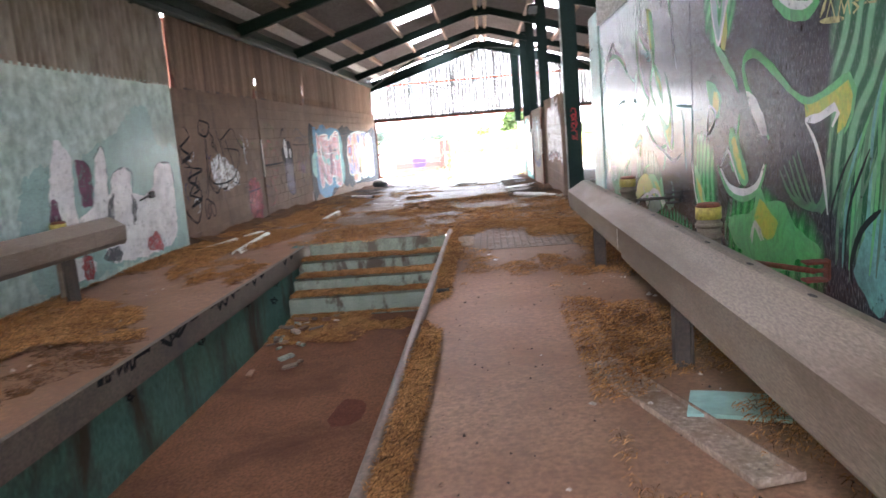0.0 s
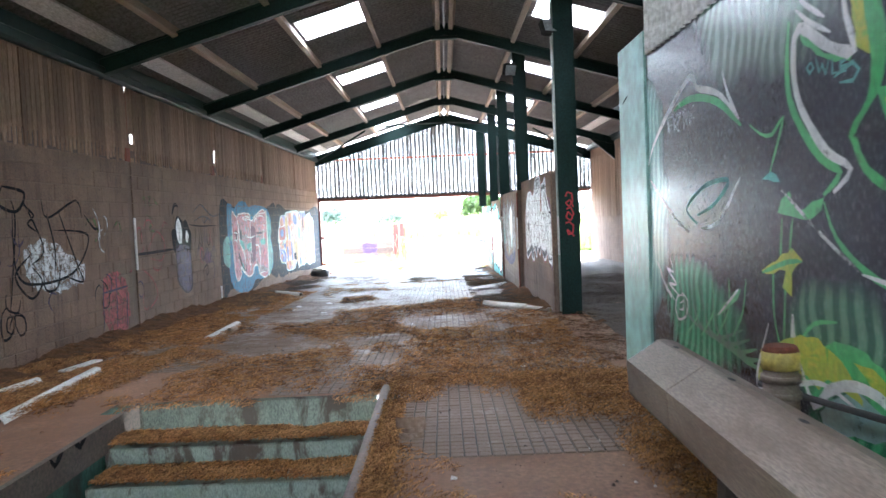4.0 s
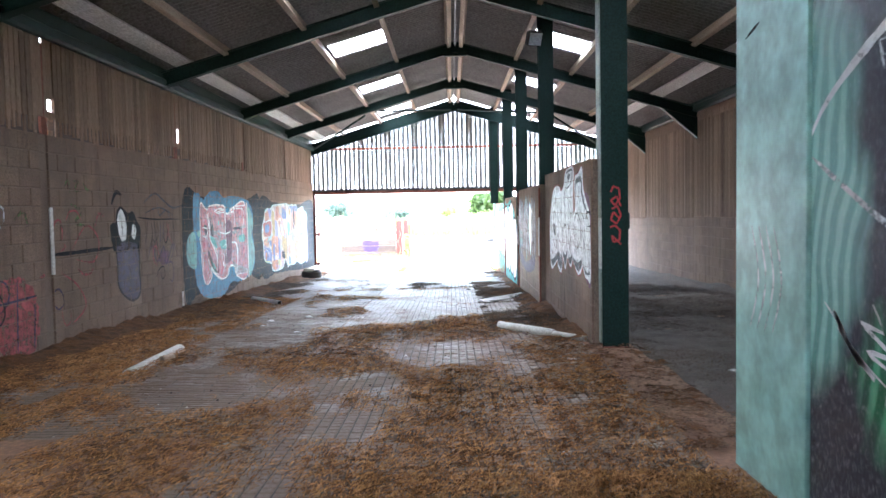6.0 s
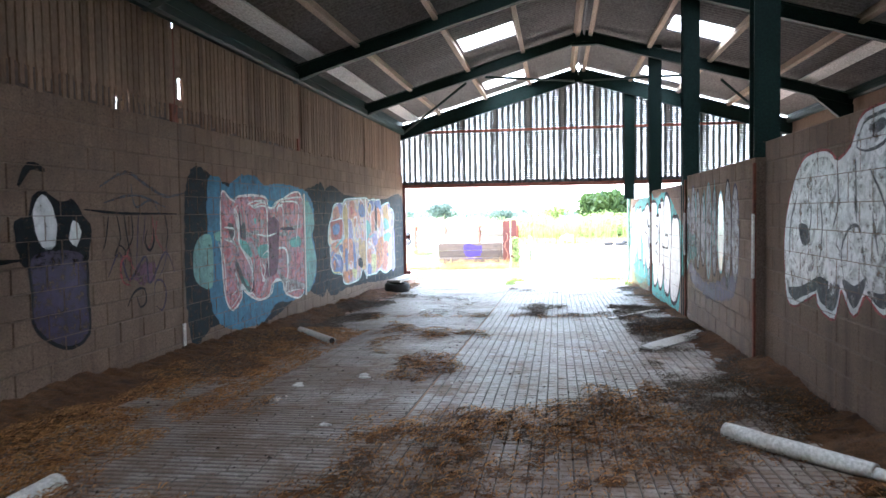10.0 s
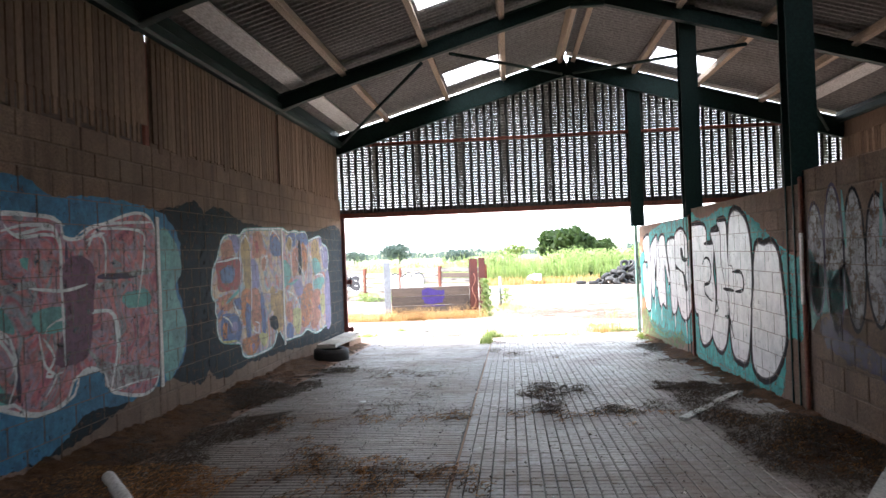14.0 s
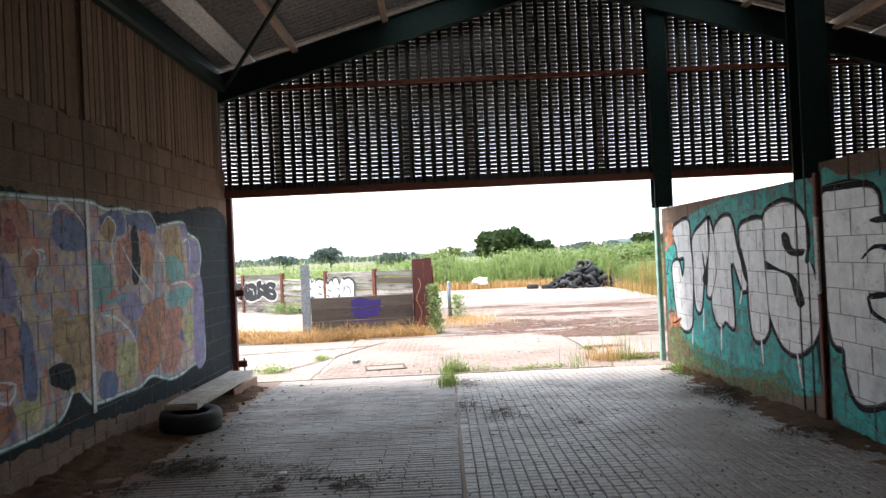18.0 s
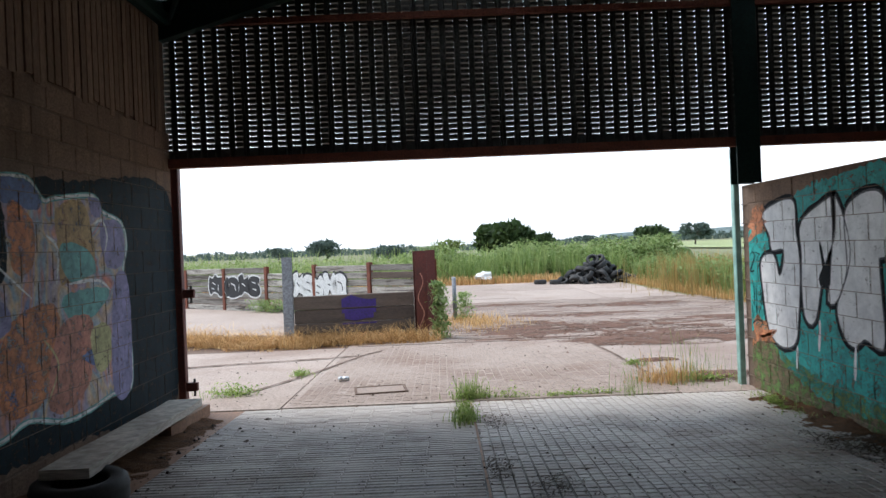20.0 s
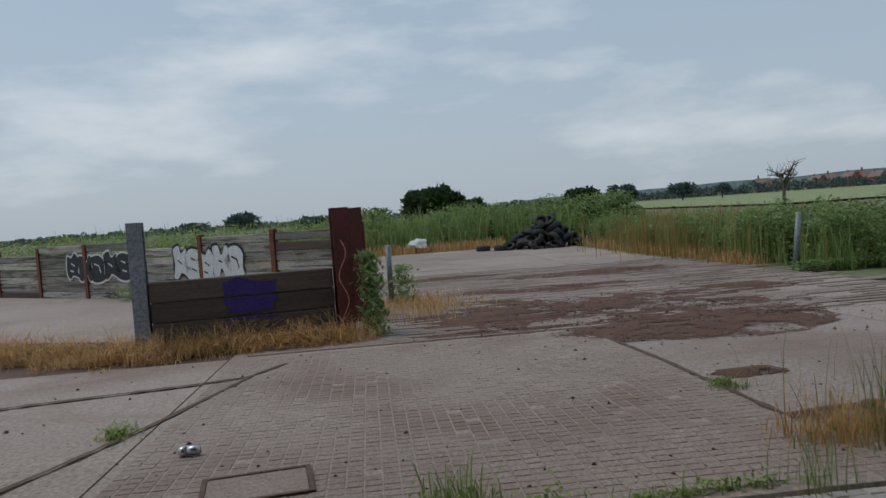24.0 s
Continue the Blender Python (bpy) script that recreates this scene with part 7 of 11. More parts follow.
def ridge_pos(d0, d1, az0, az1, z0, z1):
    def pick(rng):
        az, d = rng.uniform(az0, az1), rng.uniform(d0, d1)
        f = (az - az0) / (az1 - az0)
        x, y = -1.35 + d * math.sin(radians(az)), 31.4 + d * math.cos(radians(az))
        return x, y, gz(x, y) + rng.uniform(0, 1) * (z0 + (z1 - z0) * f) * (0.7 + 0.5 * noise.noise((az * 0.8, d * 0.002, 1)) + 0.3 * noise.noise((az * 3, 1, 1)))
    return pick
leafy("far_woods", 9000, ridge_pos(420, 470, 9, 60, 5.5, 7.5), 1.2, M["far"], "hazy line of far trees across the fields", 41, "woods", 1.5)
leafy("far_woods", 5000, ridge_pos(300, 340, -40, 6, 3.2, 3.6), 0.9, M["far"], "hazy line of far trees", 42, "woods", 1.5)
# the haze over the hill is put into its colour
HILL = plain("haze_tinted_hill", (0.10, 0.14, 0.135), (0.15, 0.19, 0.185), 0.01, 0.15, 0.95, bump=0)
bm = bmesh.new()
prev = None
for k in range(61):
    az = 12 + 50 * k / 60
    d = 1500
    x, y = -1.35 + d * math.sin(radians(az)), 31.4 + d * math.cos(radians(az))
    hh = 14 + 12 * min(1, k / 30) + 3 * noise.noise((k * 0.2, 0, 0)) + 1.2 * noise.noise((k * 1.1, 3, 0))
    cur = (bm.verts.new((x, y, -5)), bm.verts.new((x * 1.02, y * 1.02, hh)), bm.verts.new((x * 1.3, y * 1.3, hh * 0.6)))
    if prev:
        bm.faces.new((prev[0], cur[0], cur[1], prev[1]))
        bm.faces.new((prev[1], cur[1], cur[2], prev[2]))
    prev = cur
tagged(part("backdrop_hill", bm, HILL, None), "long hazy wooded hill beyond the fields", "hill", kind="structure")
CROP = plain("pale_crop_field", (0.20, 0.24, 0.09), (0.27, 0.30, 0.13), 0.02, 1.5, 0.95, bump=0.2)
bm = bmesh.new()
sheet(bm, 45, 260, 110, 330, 8, 8, lambda x, y: gz(x, y) + 0.25)
tagged(part("ground_crop", bm, CROP, None), "pale green crop field beyond the hedge", "field", kind="structure")
BRICK = plain("far_red_brick", (0.30, 0.11, 0.07), (0.38, 0.15, 0.10), 0.3, 2, 0.9, bump=0)
ROOFT = plain("far_roof_tile", (0.20, 0.13, 0.11), (0.28, 0.19, 0.16), 0.3, 2, 0.9, bump=0)
GLASS = plain("far_window", (0.05, 0.06, 0.07), (0.10, 0.11, 0.12), 0.5, 2, 0.2, bump=0)
def house(az, d, w, h, turn, wallm, seed):
    x, y = -1.35 + d * math.sin(radians(az)), 31.4 + d * math.cos(radians(az))
    t = empty("far_house", "far two-storey house with a tiled gable roof", "house", "houses on the far slope", at=(x, y, gz(x, y)))
    t.rotation_euler.z = radians(turn)
    bm = bmesh.new()
    box(bm, -w / 2, w / 2, -4, 4, -1, h)
    for s in (-4, 4):
        bm.faces.new([bm.verts.new(p) for p in ((-w / 2, s, h), (w / 2, s, h), (0, s, h + w * 0.42))])
    part("wall", bm, wallm, t)
    bm = bmesh.new()
    for s in (-1, 1):
        bm.faces.new([bm.verts.new(p) for p in ((s * (w / 2 + 0.4), -4.4, h - 0.3), (s * (w / 2 + 0.4), 4.4, h - 0.3), (0, 4.4, h + w * 0.45), (0, -4.4, h + w * 0.45))])
    roof = part("roof", bm, ROOFT, t)
    bm = bmesh.new()
    box(bm, -0.4, 0.4, 2, 2.8, h + w * 0.3, h + w * 0.6)
    part("chimney", bm, wallm, roof)
    for i in (-1, 1):
        for z in (1.0, 3.4):
            bm = bmesh.new()
            box(bm, i * w * 0.25 - 0.6, i * w * 0.25 + 0.6, -4.06, -4.0, z, z + 1.2)
            part("window", bm, GLASS, t)
for az, d, w, h, turn, wm in ((32.3, 520, 7, 4.6, 10, BRICK), (33.2, 530, 11, 3.4, 80, M["mortar"]), (34.3, 520, 8, 4.8, 5, BRICK), (35.2, 525, 12, 3.6, 85, BRICK), (35.9, 515, 7, 4.6, 12, BRICK), (36.8, 520, 7, 4.4, 8, GW), (28.9, 480, 12, 2.6, 70, M["mortar"])):
    house(az, d, w, h, turn, wm, 0)

clods("dark_clods", 1300, 46, lambda rng: (rng.uniform(-5, 7), 35.2 + 14 * rng.rand() ** 1.5, 0.006 + 0.024 * rng.rand() ** 4), CRUMB, "dark crumbs and dead leaves scattered on the yard", 0.022)
clods("dark_clods", 2200, 47, lambda rng: (rng.normal(2.6, 1.4), rng.normal(42.6, 1.3), 0.008 + 0.03 * rng.rand() ** 3), plain("soil_crumbs", (0.06, 0.03, 0.02), (0.13, 0.07, 0.045), 3, 50, 0.95, vary=0.3, per="island", bump=0), "brown crumbs of soil on the yard", 0.026)

# ---- pieces of the walls ----
all_blocks()
all_boards()

# ---- graffiti: thin coats of paint on the faces of the blocks ----
def spray(name, color, worn=0.12, var=0.35, rough=0.64, palette=None, scale=2.2):
    """Spray paint with uneven tone and worn spots that let the wall through."""
    m, nt, bsdf = begin("spray_" + name)
    big, small = noise_of(nt, 3.0, 5, 0.65), noise_of(nt, 38, 3, 0.6)
    if palette:
        base = ramp(nt, noise_of(nt, scale, 2, 0.5, None, 2.2), [(0.28 + 0.45 * i / (len(palette) - 1), c) for i, c in enumerate(palette)])
    else:
        base = ramp(nt, big, ((0.25, tuple(c * (1 - var) for c in color)), (0.75, tuple(min(0.85, c * (1 + var * 0.4)) for c in color))))
    base = mixc(nt, 0.3, base, ramp(nt, small, ((0.3, (0.1, 0.1, 0.1)), (0.7, (0.6, 0.6, 0.6)))), "OVERLAY")
    if rough > 0.4:
        base = mixc(nt, 0.55, base, ramp(nt, noise_of(nt, 7.0, 7, 0.75), ((0.32, (0.12, 0.12, 0.12)), (0.68, (0.82, 0.82, 0.82)))), "OVERLAY")
    finish(nt, bsdf, base, rough, bump=small, strength=0.2, distance=0.003, spec=0.1 if rough > 0.66 else 0.35 if rough > 0.55 else 0.5)
    if worn:
        out = nt.nodes["Material Output"]
        tr, mx = N(nt, "BsdfTransparent"), N(nt, "MixShader")
        k = maths(nt, "ADD", maths(nt, "MULTIPLY", noise_of(nt, 11, 6, 0.75), 0.75), maths(nt, "MULTIPLY", noise_of(nt, 70, 2), 0.25))
        c = 0.30 + worn
        nt.links.new(ramp(nt, k, ((c - 0.05, (0, 0, 0)), (c + 0.06, (1, 1, 1)))), mx.inputs[0])
        nt.links.new(tr.outputs[0], mx.inputs[1])
        nt.links.new(bsdf.outputs[0], mx.inputs[2])
        nt.links.new(mx.outputs[0], out.inputs["Surface"])
    return m


S = {
    "black": spray("black", (0.012, 0.014, 0.018), 0.08, rough=0.75),
    "navy": spray("dark_blue", (0.012, 0.024, 0.032), 0.10, rough=0.7),
    "blue": spray("blue", (0.03, 0.20, 0.36), 0.07),
    "red": spray("pink_red", (0.30, 0.06, 0.085), 0.10, palette=((0.36, 0.10, 0.16), (0.55, 0.17, 0.19), (0.36, 0.27, 0.34), (0.58, 0.20, 0.20), (0.28, 0.33, 0.36), (0.50, 0.14, 0.17))),
    "rose": spray("line_white", (0.80, 0.84, 0.85), 0.12, rough=0.5),
    "silver": spray("silver", (0.78, 0.79, 0.81), 0.07, 0.25, rough=0.42),
    "worn_silver": spray("worn_silver", (0.5, 0.5, 0.5), 0.12, palette=((0.40, 0.42, 0.42), (0.76, 0.78, 0.79), (0.52, 0.54, 0.54), (0.82, 0.84, 0.85)), rough=0.5, scale=3.2),
    "white": spray("white", (0.84, 0.85, 0.86), 0.08, rough=0.5),
    "chalk": spray("thin_white", (0.70, 0.72, 0.73), 0.17, rough=0.5),
    "teal": spray("teal", (0.03, 0.42, 0.39), 0.12),
    "aqua": spray("aqua", (0.16, 0.42, 0.40), 0.07),
    "green": spray("green", (0.06, 0.44, 0.13), 0.0, palette=((0.03, 0.22, 0.07), (0.07, 0.46, 0.14), (0.05, 0.34, 0.11), (0.12, 0.52, 0.18)), rough=0.33, scale=2.5),
    "dkgreen": spray("dark_green", (0.02, 0.10, 0.05), 0.05, palette=((0.015, 0.05, 0.035), (0.03, 0.20, 0.07), (0.02, 0.09, 0.06), (0.07, 0.32, 0.12)), rough=0.32, scale=1.4),
    "lime": spray("lime", (0.42, 0.42, 0.03), 0.0, palette=((0.14, 0.42, 0.06), (0.52, 0.48, 0.05), (0.36, 0.46, 0.05), (0.56, 0.50, 0.06)), rough=0.35, scale=4.0),
    "purple": spray("purple", (0.055, 0.035, 0.085), 0.12),
    "plum": spray("plum", (0.19, 0.075, 0.13), 0.13),
    "slate": spray("slate_grey", (0.13, 0.135, 0.15), 0.14, rough=0.7),
    "violet": spray("violet", (0.27, 0.25, 0.45), 0.1),
    "maroon": spray("maroon", (0.40, 0.08, 0.08), 0.14),
    "orange": spray("orange", (0.60, 0.24, 0.11), 0.16),
    "grass": spray("leaf_green", (0.13, 0.22, 0.06), 0.2),
    "multi": spray("many", (0.3, 0.2, 0.1), 0.08, scale=1.3, palette=((0.20, 0.24, 0.42), (0.62, 0.30, 0.19), (0.36, 0.33, 0.46), (0.60, 0.44, 0.27), (0.28, 0.38, 0.48), (0.58, 0.21, 0.17), (0.58, 0.50, 0.24))),
    "straw_paint": spray("straw_yellow", (0.55, 0.52, 0.25), 0.1),
    "slate_blue": spray("slate_blue", (0.13, 0.19, 0.40), 0.12),
    "ochre": spray("ochre", (0.50, 0.34, 0.15), 0.13),
    "salmon": spray("salmon", (0.58, 0.25, 0.18), 0.13),
    "faded": spray("faded_grey", (0.42, 0.41, 0.42), 0.16),
    "panel_dark": spray("mural_black", (0.045, 0.045, 0.058), 0.0, rough=0.3),
    "sky": spray("pale_teal", (0.26, 0.45, 0.42), 0.06, rough=0.32),
}


def curve(pts, closed=False, step=0.05, rough=0.0):
    """A smooth line through the points."""
    pts = [Vector((p[0], p[1])) for p in pts]
    n, out = len(pts), []
    for i in range(n if closed else n - 1):
        p = [pts[(i + k) % n] if closed else pts[min(max(i + k, 0), n - 1)] for k in (-1, 0, 1, 2)]
        m = max(1, int((p[2] - p[1]).length / step))
        for j in range(m):
            t = j / m
            q = 0.5 * ((2 * p[1]) + (p[2] - p[0]) * t + (2 * p[0] - 5 * p[1] + 4 * p[2] - p[3]) * t * t + (3 * p[1] - p[0] - 3 * p[2] + p[3]) * t ** 3)
            out.append(q + Vector((random.uniform(-rough, rough), random.uniform(-rough, rough))))
    if not closed:
        out.append(pts[-1])
    return out


def area_tris(pts, rough=0.012, smooth=True):
    c = curve(pts, True, 0.06, rough) if smooth else [Vector(p) for p in pts]
    v = [Vector((p[0], p[1], 0)) for p in c]
    return [[c[i] for i in tri] for tri in tessellate_polygon([v])]


def line_tris(pts, width, closed=False, taper=True):
    c = curve(pts, closed, 0.06)
    if closed:
        c.append(c[0])
    out, prev = [], None
    for i, p in enumerate(c):
        d = (c[min(i + 1, len(c) - 1)] - c[max(i - 1, 0)])
        if d.length < 1e-6:
            continue
        d.normalize()
        nrm = Vector((-d.y, d.x))
        w = width / 2 * random.uniform(0.85, 1.1)
        if taper and not closed:
            w *= min(1.0, 0.35 + 3 * min(i, len(c) - 1 - i) / len(c))
        cur = (p + nrm * w, p - nrm * w)
        if prev:
            out += [[prev[0], prev[1], cur[1]], [prev[0], cur[1], cur[0]]]
        prev = cur
    return out


def clip(poly, y0, y1, z0, z1):
    for axis, lim, keep in ((0, y0, 1), (0, y1, -1), (1, z0, 1), (1, z1, -1)):
        res = []
        for i, b in enumerate(poly):
            a = poly[i - 1]
            ina, inb = (a[axis] - lim) * keep >= 0, (b[axis] - lim) * keep >= 0
            if ina != inb:
                t = (lim - a[axis]) / (b[axis] - a[axis])
                res.append(a + (b - a) * t)
            if inb:
                res.append(b)
        poly = res
        if len(poly) < 3:
            return []
    return poly


COATS = {}


def coat(wall, tris, color, layer=0):
    """Lays paint on one wall (blocks: clipped to each block, so that the joints stay open)."""
    owner, cells, x, facing = CELLS[wall]
    key = (wall, color, layer)
    verts, faces = COATS.setdefault(key, ([], []))
    px = x + facing * ((0.0012 + 0.0003 * layer) if len(cells) == 1 else (0.0032 + 0.0007 * layer))
    ly, hy = min(c[0] for c in cells), max(c[1] for c in cells)
    for tri in tris:
        a0, a1 = min(p[0] for p in tri), max(p[0] for p in tri)
        b0, b1 = min(p[1] for p in tri), max(p[1] for p in tri)
        if a1 < ly or a0 > hy:
            continue
        for c in cells:
            if a1 < c[0] or a0 > c[1] or b1 < c[2] or b0 > c[3]:
                continue
            q = clip(list(tri), *c)
            if q:
                k = len(verts)
                verts.extend((px, p[0], p[1]) for p in q)
                faces.append(tuple(range(k, k + len(q))))


def coats_done():
    for (wall, color, layer), (verts, faces) in COATS.items():
        if not faces:
            continue
        me = bpy.data.meshes.new("graffiti")
        me.from_pydata(verts, [], faces)
        me.materials.append(S[color])
        ob = new("graffiti", me)
        ob.parent = CELLS[wall][0]
        ob.matrix_parent_inverse = CELLS[wall][0].matrix_basis.inverted()


WEST = ["wall_west_%d" % i for i in range(1, 6)]
PART = ["wall_partition_%d" % i for i in range(1, 5)]


def area(walls, pts, color, layer=0, rough=0.012):
    tris = area_tris(pts, rough)
    for w in walls:
        coat(w, tris, color, layer)


def lines(walls, pts, width, color, layer=1, closed=False):
    tris = line_tris(pts, width, closed)
    for w in walls:
        coat(w, tris, color, layer)


# first mural: pink letters on blue, on a dark ground
area(WEST, ((21.72, 2.33), (23.0, 2.26), (25.98, 2.28), (27.31, 2.29), (27.31, 0.32), (25.97, 0.42), (24.05, 0.12), (22.4, 0.34), (21.66, 0.3)), "navy", 0, 0.02)
area(WEST, ((27.33, 2.27), (28.84, 2.24), (30.3, 2.18), (32.5, 2.2), (34.9, 2.22), (34.9, -0.05), (32.81, 0.02), (30.56, 0.15), (28.87, 0.21), (27.33, 0.34)), "navy", 0.4, 0.02)
BLUE = ((22.23, 2.18), (22.52, 2.36), (22.83, 2.23), (23.18, 2.38), (23.67, 2.44), (24.22, 2.31), (24.87, 2.34), (26.16, 2.25), (26.61, 1.92), (26.5, 1.53), (26.7, 0.9), (26.45, 0.47), (25.45, 0.33), (24.57, 0.36), (24.05, 0.16), (23.04, 0.18), (22.41, 0.43), (22.22, 0.88))
area(WEST, BLUE, "blue", 1, 0.02)
area(WEST, ((22.3, 1.55), (21.9, 1.5), (21.78, 1.2), (21.9, 0.95), (22.3, 0.9)), "aqua", 2)
area(WEST, ((26.1, 2.0), (26.5, 1.9), (26.62, 1.6), (26.45, 1.4), (26.7, 0.95), (26.5, 0.55), (26.1, 0.5)), "aqua", 2)
RED = ((22.62, 2.08), (22.9, 2.07), (23.07, 2.02), (23.21, 2.1), (24.19, 2.11), (24.33, 1.95), (24.59, 1.95), (24.89, 2.07), (25.96, 2.11), (25.97, 0.48), (25.07, 0.47), (24.9, 0.71), (24.45, 0.72), (24.28, 0.55), (23.89, 0.51), (23.4, 0.67), (23.21, 0.8), (23.24, 0.63), (22.88, 0.49), (22.64, 0.87))
area(WEST, RED, "red", 3)
lines(WEST, RED, 0.035, "rose", 4, True)
for pts in (((23.03, 1.93), (23.19, 1.66), (23.21, 1.38), (23.59, 1.15), (23.61, 0.9)), ((23.56, 2.04), (23.72, 1.94), (24.23, 1.94), (24.25, 1.51)),
            ((24.03, 1.15), (24.18, 1.24), (25.0, 1.26), (25.17, 0.97), (25.09, 0.74)), ((24.65, 1.92), (24.88, 1.98), (24.99, 1.89), (24.97, 1.59)),
            ((23.01, 1.03), (23.11, 0.88), (23.07, 0.75), (22.89, 0.7)), ((23.94, 1.16), (24.01, 0.89), (24.15, 0.77), (24.0, 0.63))):
    lines(WEST, pts, 0.03, "rose", 4)
for pts in (((22.75, 1.5), (23.0, 1.45), (23.15, 1.3)), ((23.3, 1.5), (23.9, 1.55), (23.8, 1.3)), ((24.4, 1.5), (25.2, 1.5)), ((25.4, 1.6), (25.9, 1.62))):
    lines(WEST, pts, 0.07, "faded", 4)

for pts in (((23.18, 1.47), (23.51, 1.40), (23.64, 1.19), (23.35, 1.29)), ((25.27, 1.40), (25.79, 1.42), (25.83, 1.27), (25.36, 1.27)), ((23.87, 1.33), (24.31, 1.34), (24.31, 1.15), (23.93, 1.17)), ((22.38, 1.59), (22.59, 1.59), (22.63, 1.49), (22.46, 1.47)), ((23.18, 0.96), (23.47, 0.82), (23.52, 0.64), (23.26, 0.79))):
    area(WEST, pts, "aqua", 3.3)
for pts in (((23.19, 1.97), (23.04, 1.88), (23.18, 1.58), (23.18, 1.42), (23.55, 1.08), (23.65, 0.86), (23.55, 0.67)), ((23.52, 1.98), (23.85, 2.04), (24.23, 1.99), (24.27, 1.53), (24.29, 0.85)), ((24.72, 1.87), (24.87, 2.03), (25.64, 2.04), (25.75, 1.87), (25.56, 1.25)), ((25.07, 1.25), (25.15, 0.90), (25.00, 0.51)), ((22.51, 1.46), (22.68, 1.18), (22.71, 0.78)), ((22.71, 1.66), (23.03, 1.62), (22.96, 1.46), (22.70, 1.50))):
    lines(WEST, pts, 0.035, "rose", 4.3)
for pts in (((23.21, 1.88), (23.27, 1.48)), ((24.36, 1.91), (24.36, 1.41), (24.44, 0.98)), ((23.65, 1.07), (23.68, 0.65)), ((24.83, 1.59), (25.59, 1.58))):
    lines(WEST, pts, 0.06, "purple", 3.6)

# pale outlines and grey shading on the pink letters
lines(WEST, ((23.03, 1.93), (23.16, 1.83), (23.21, 1.64)), 0.03, "rose", 4.44)
lines(WEST, ((23.57, 2.02), (23.69, 1.96), (24.11, 2.02), (24.27, 1.92), (24.28, 1.6)), 0.03, "rose", 4.48)
lines(WEST, ((24.51, 1.96), (24.78, 2.06), (25.31, 2.11), (25.97, 2.14)), 0.03, "rose", 4.52)
lines(WEST, ((24.66, 1.82), (24.77, 1.96), (24.98, 2.0)), 0.03, "rose", 4.56)
lines(WEST, ((23.83, 1.53), (24.3, 1.49), (24.67, 1.53)), 0.03, "rose", 4.6)
lines(WEST, ((24.72, 1.26), (25.06, 1.25), (25.19, 1.06), (25.17, 0.73)), 0.03, "rose", 4.64)
lines(WEST, ((23.99, 1.12), (24.14, 0.94), (24.02, 0.8), (24.25, 0.8)), 0.03, "rose", 4.68)
lines(WEST, ((23.36, 1.27), (23.63, 1.07), (23.64, 0.86)), 0.03, "rose", 4.72)
lines(WEST, ((23.2, 2.09), (23.65, 2.13), (24.11, 2.11), (24.34, 2.05)), 0.03, "rose", 4.76)
lines(WEST, ((22.75, 0.55), (22.87, 0.52), (23.16, 0.67), (23.23, 0.82), (23.46, 0.66), (23.61, 0.65), (23.8, 0.54), (24.12, 0.51), (24.41, 0.58), (24.49, 0.73), (24.68, 0.77), (24.91, 0.67), (25.0, 0.51), (25.45, 0.5), (25.96, 0.48)), 0.03, "rose", 4.8)
area(WEST, ((22.8, 1.69), (23.01, 1.69), (23.02, 1.46), (22.92, 1.47)), "slate", 3.94, 0.012)
area(WEST, ((23.2, 1.45), (23.55, 1.34), (23.52, 1.28), (23.24, 1.35)), "aqua", 3.98, 0.012)
area(WEST, ((23.72, 1.77), (23.85, 1.77), (23.82, 1.68), (23.75, 1.71)), "aqua", 4.02, 0.012)
area(WEST, ((23.02, 1.12), (23.14, 1.13), (23.38, 0.82), (23.66, 0.71), (23.58, 0.66), (23.25, 0.83)), "slate", 4.06, 0.012)
area(WEST, ((24.31, 1.73), (24.75, 1.72), (24.75, 1.27), (24.62, 0.88), (24.14, 0.88), (24.31, 1.21)), "plum", 4.1, 0.012)
area(WEST, ((24.63, 0.95), (25.02, 0.76), (25.97, 0.58), (25.96, 0.5), (25.0, 0.53), (24.88, 0.67)), "faded", 4.14, 0.012)
area(WEST, ((23.26, 1.64), (23.39, 1.72), (23.42, 1.49), (23.29, 1.49)), "slate", 4.18, 0.012)

# second mural: a patchwork of many colours with pale outlines
MULTI = ((27.48, 1.26), (27.55, 1.59), (27.69, 1.71), (27.86, 1.95), (28.09, 2.04), (28.55, 2.05), (28.82, 2.14), (29.88, 2.18), (30.54, 2.2), (30.89, 2.15), (31.31, 2.18), (31.57, 2.16), (31.98, 2.17), (32.19, 2.02), (32.38, 2.05), (33.05, 2.11), (33.2, 1.98), (33.6, 1.89), (33.7, 1.67), (33.59, 1.39), (33.68, 1.06), (33.7, 0.32), (33.27, 0.3), (32.82, 0.25), (32.41, 0.25), (31.87, 0.37), (31.54, 0.31), (31.09, 0.32), (30.5, 0.34), (30.17, 0.53), (29.87, 0.32), (29.14, 0.28), (28.66, 0.31), (28.48, 0.4), (28.43, 0.53), (27.79, 0.63), (27.63, 0.8), (27.64, 0.96), (27.58, 1.04), (27.61, 1.17))
area(WEST, MULTI, "multi", 1)
lines(WEST, MULTI, 0.05, "aqua", 1.3, True)
lines(WEST, MULTI, 0.025, "rose", 1.5, True)
area(WEST, ((27.85, 1.9), (28.2, 1.98), (28.36, 1.81), (28.02, 1.72), (27.87, 1.75)), "salmon", 1.74, 0.012)
area(WEST, ((28.09, 2.03), (28.49, 2.03), (28.51, 1.84), (28.33, 1.82), (28.23, 1.98)), "violet", 1.78, 0.012)
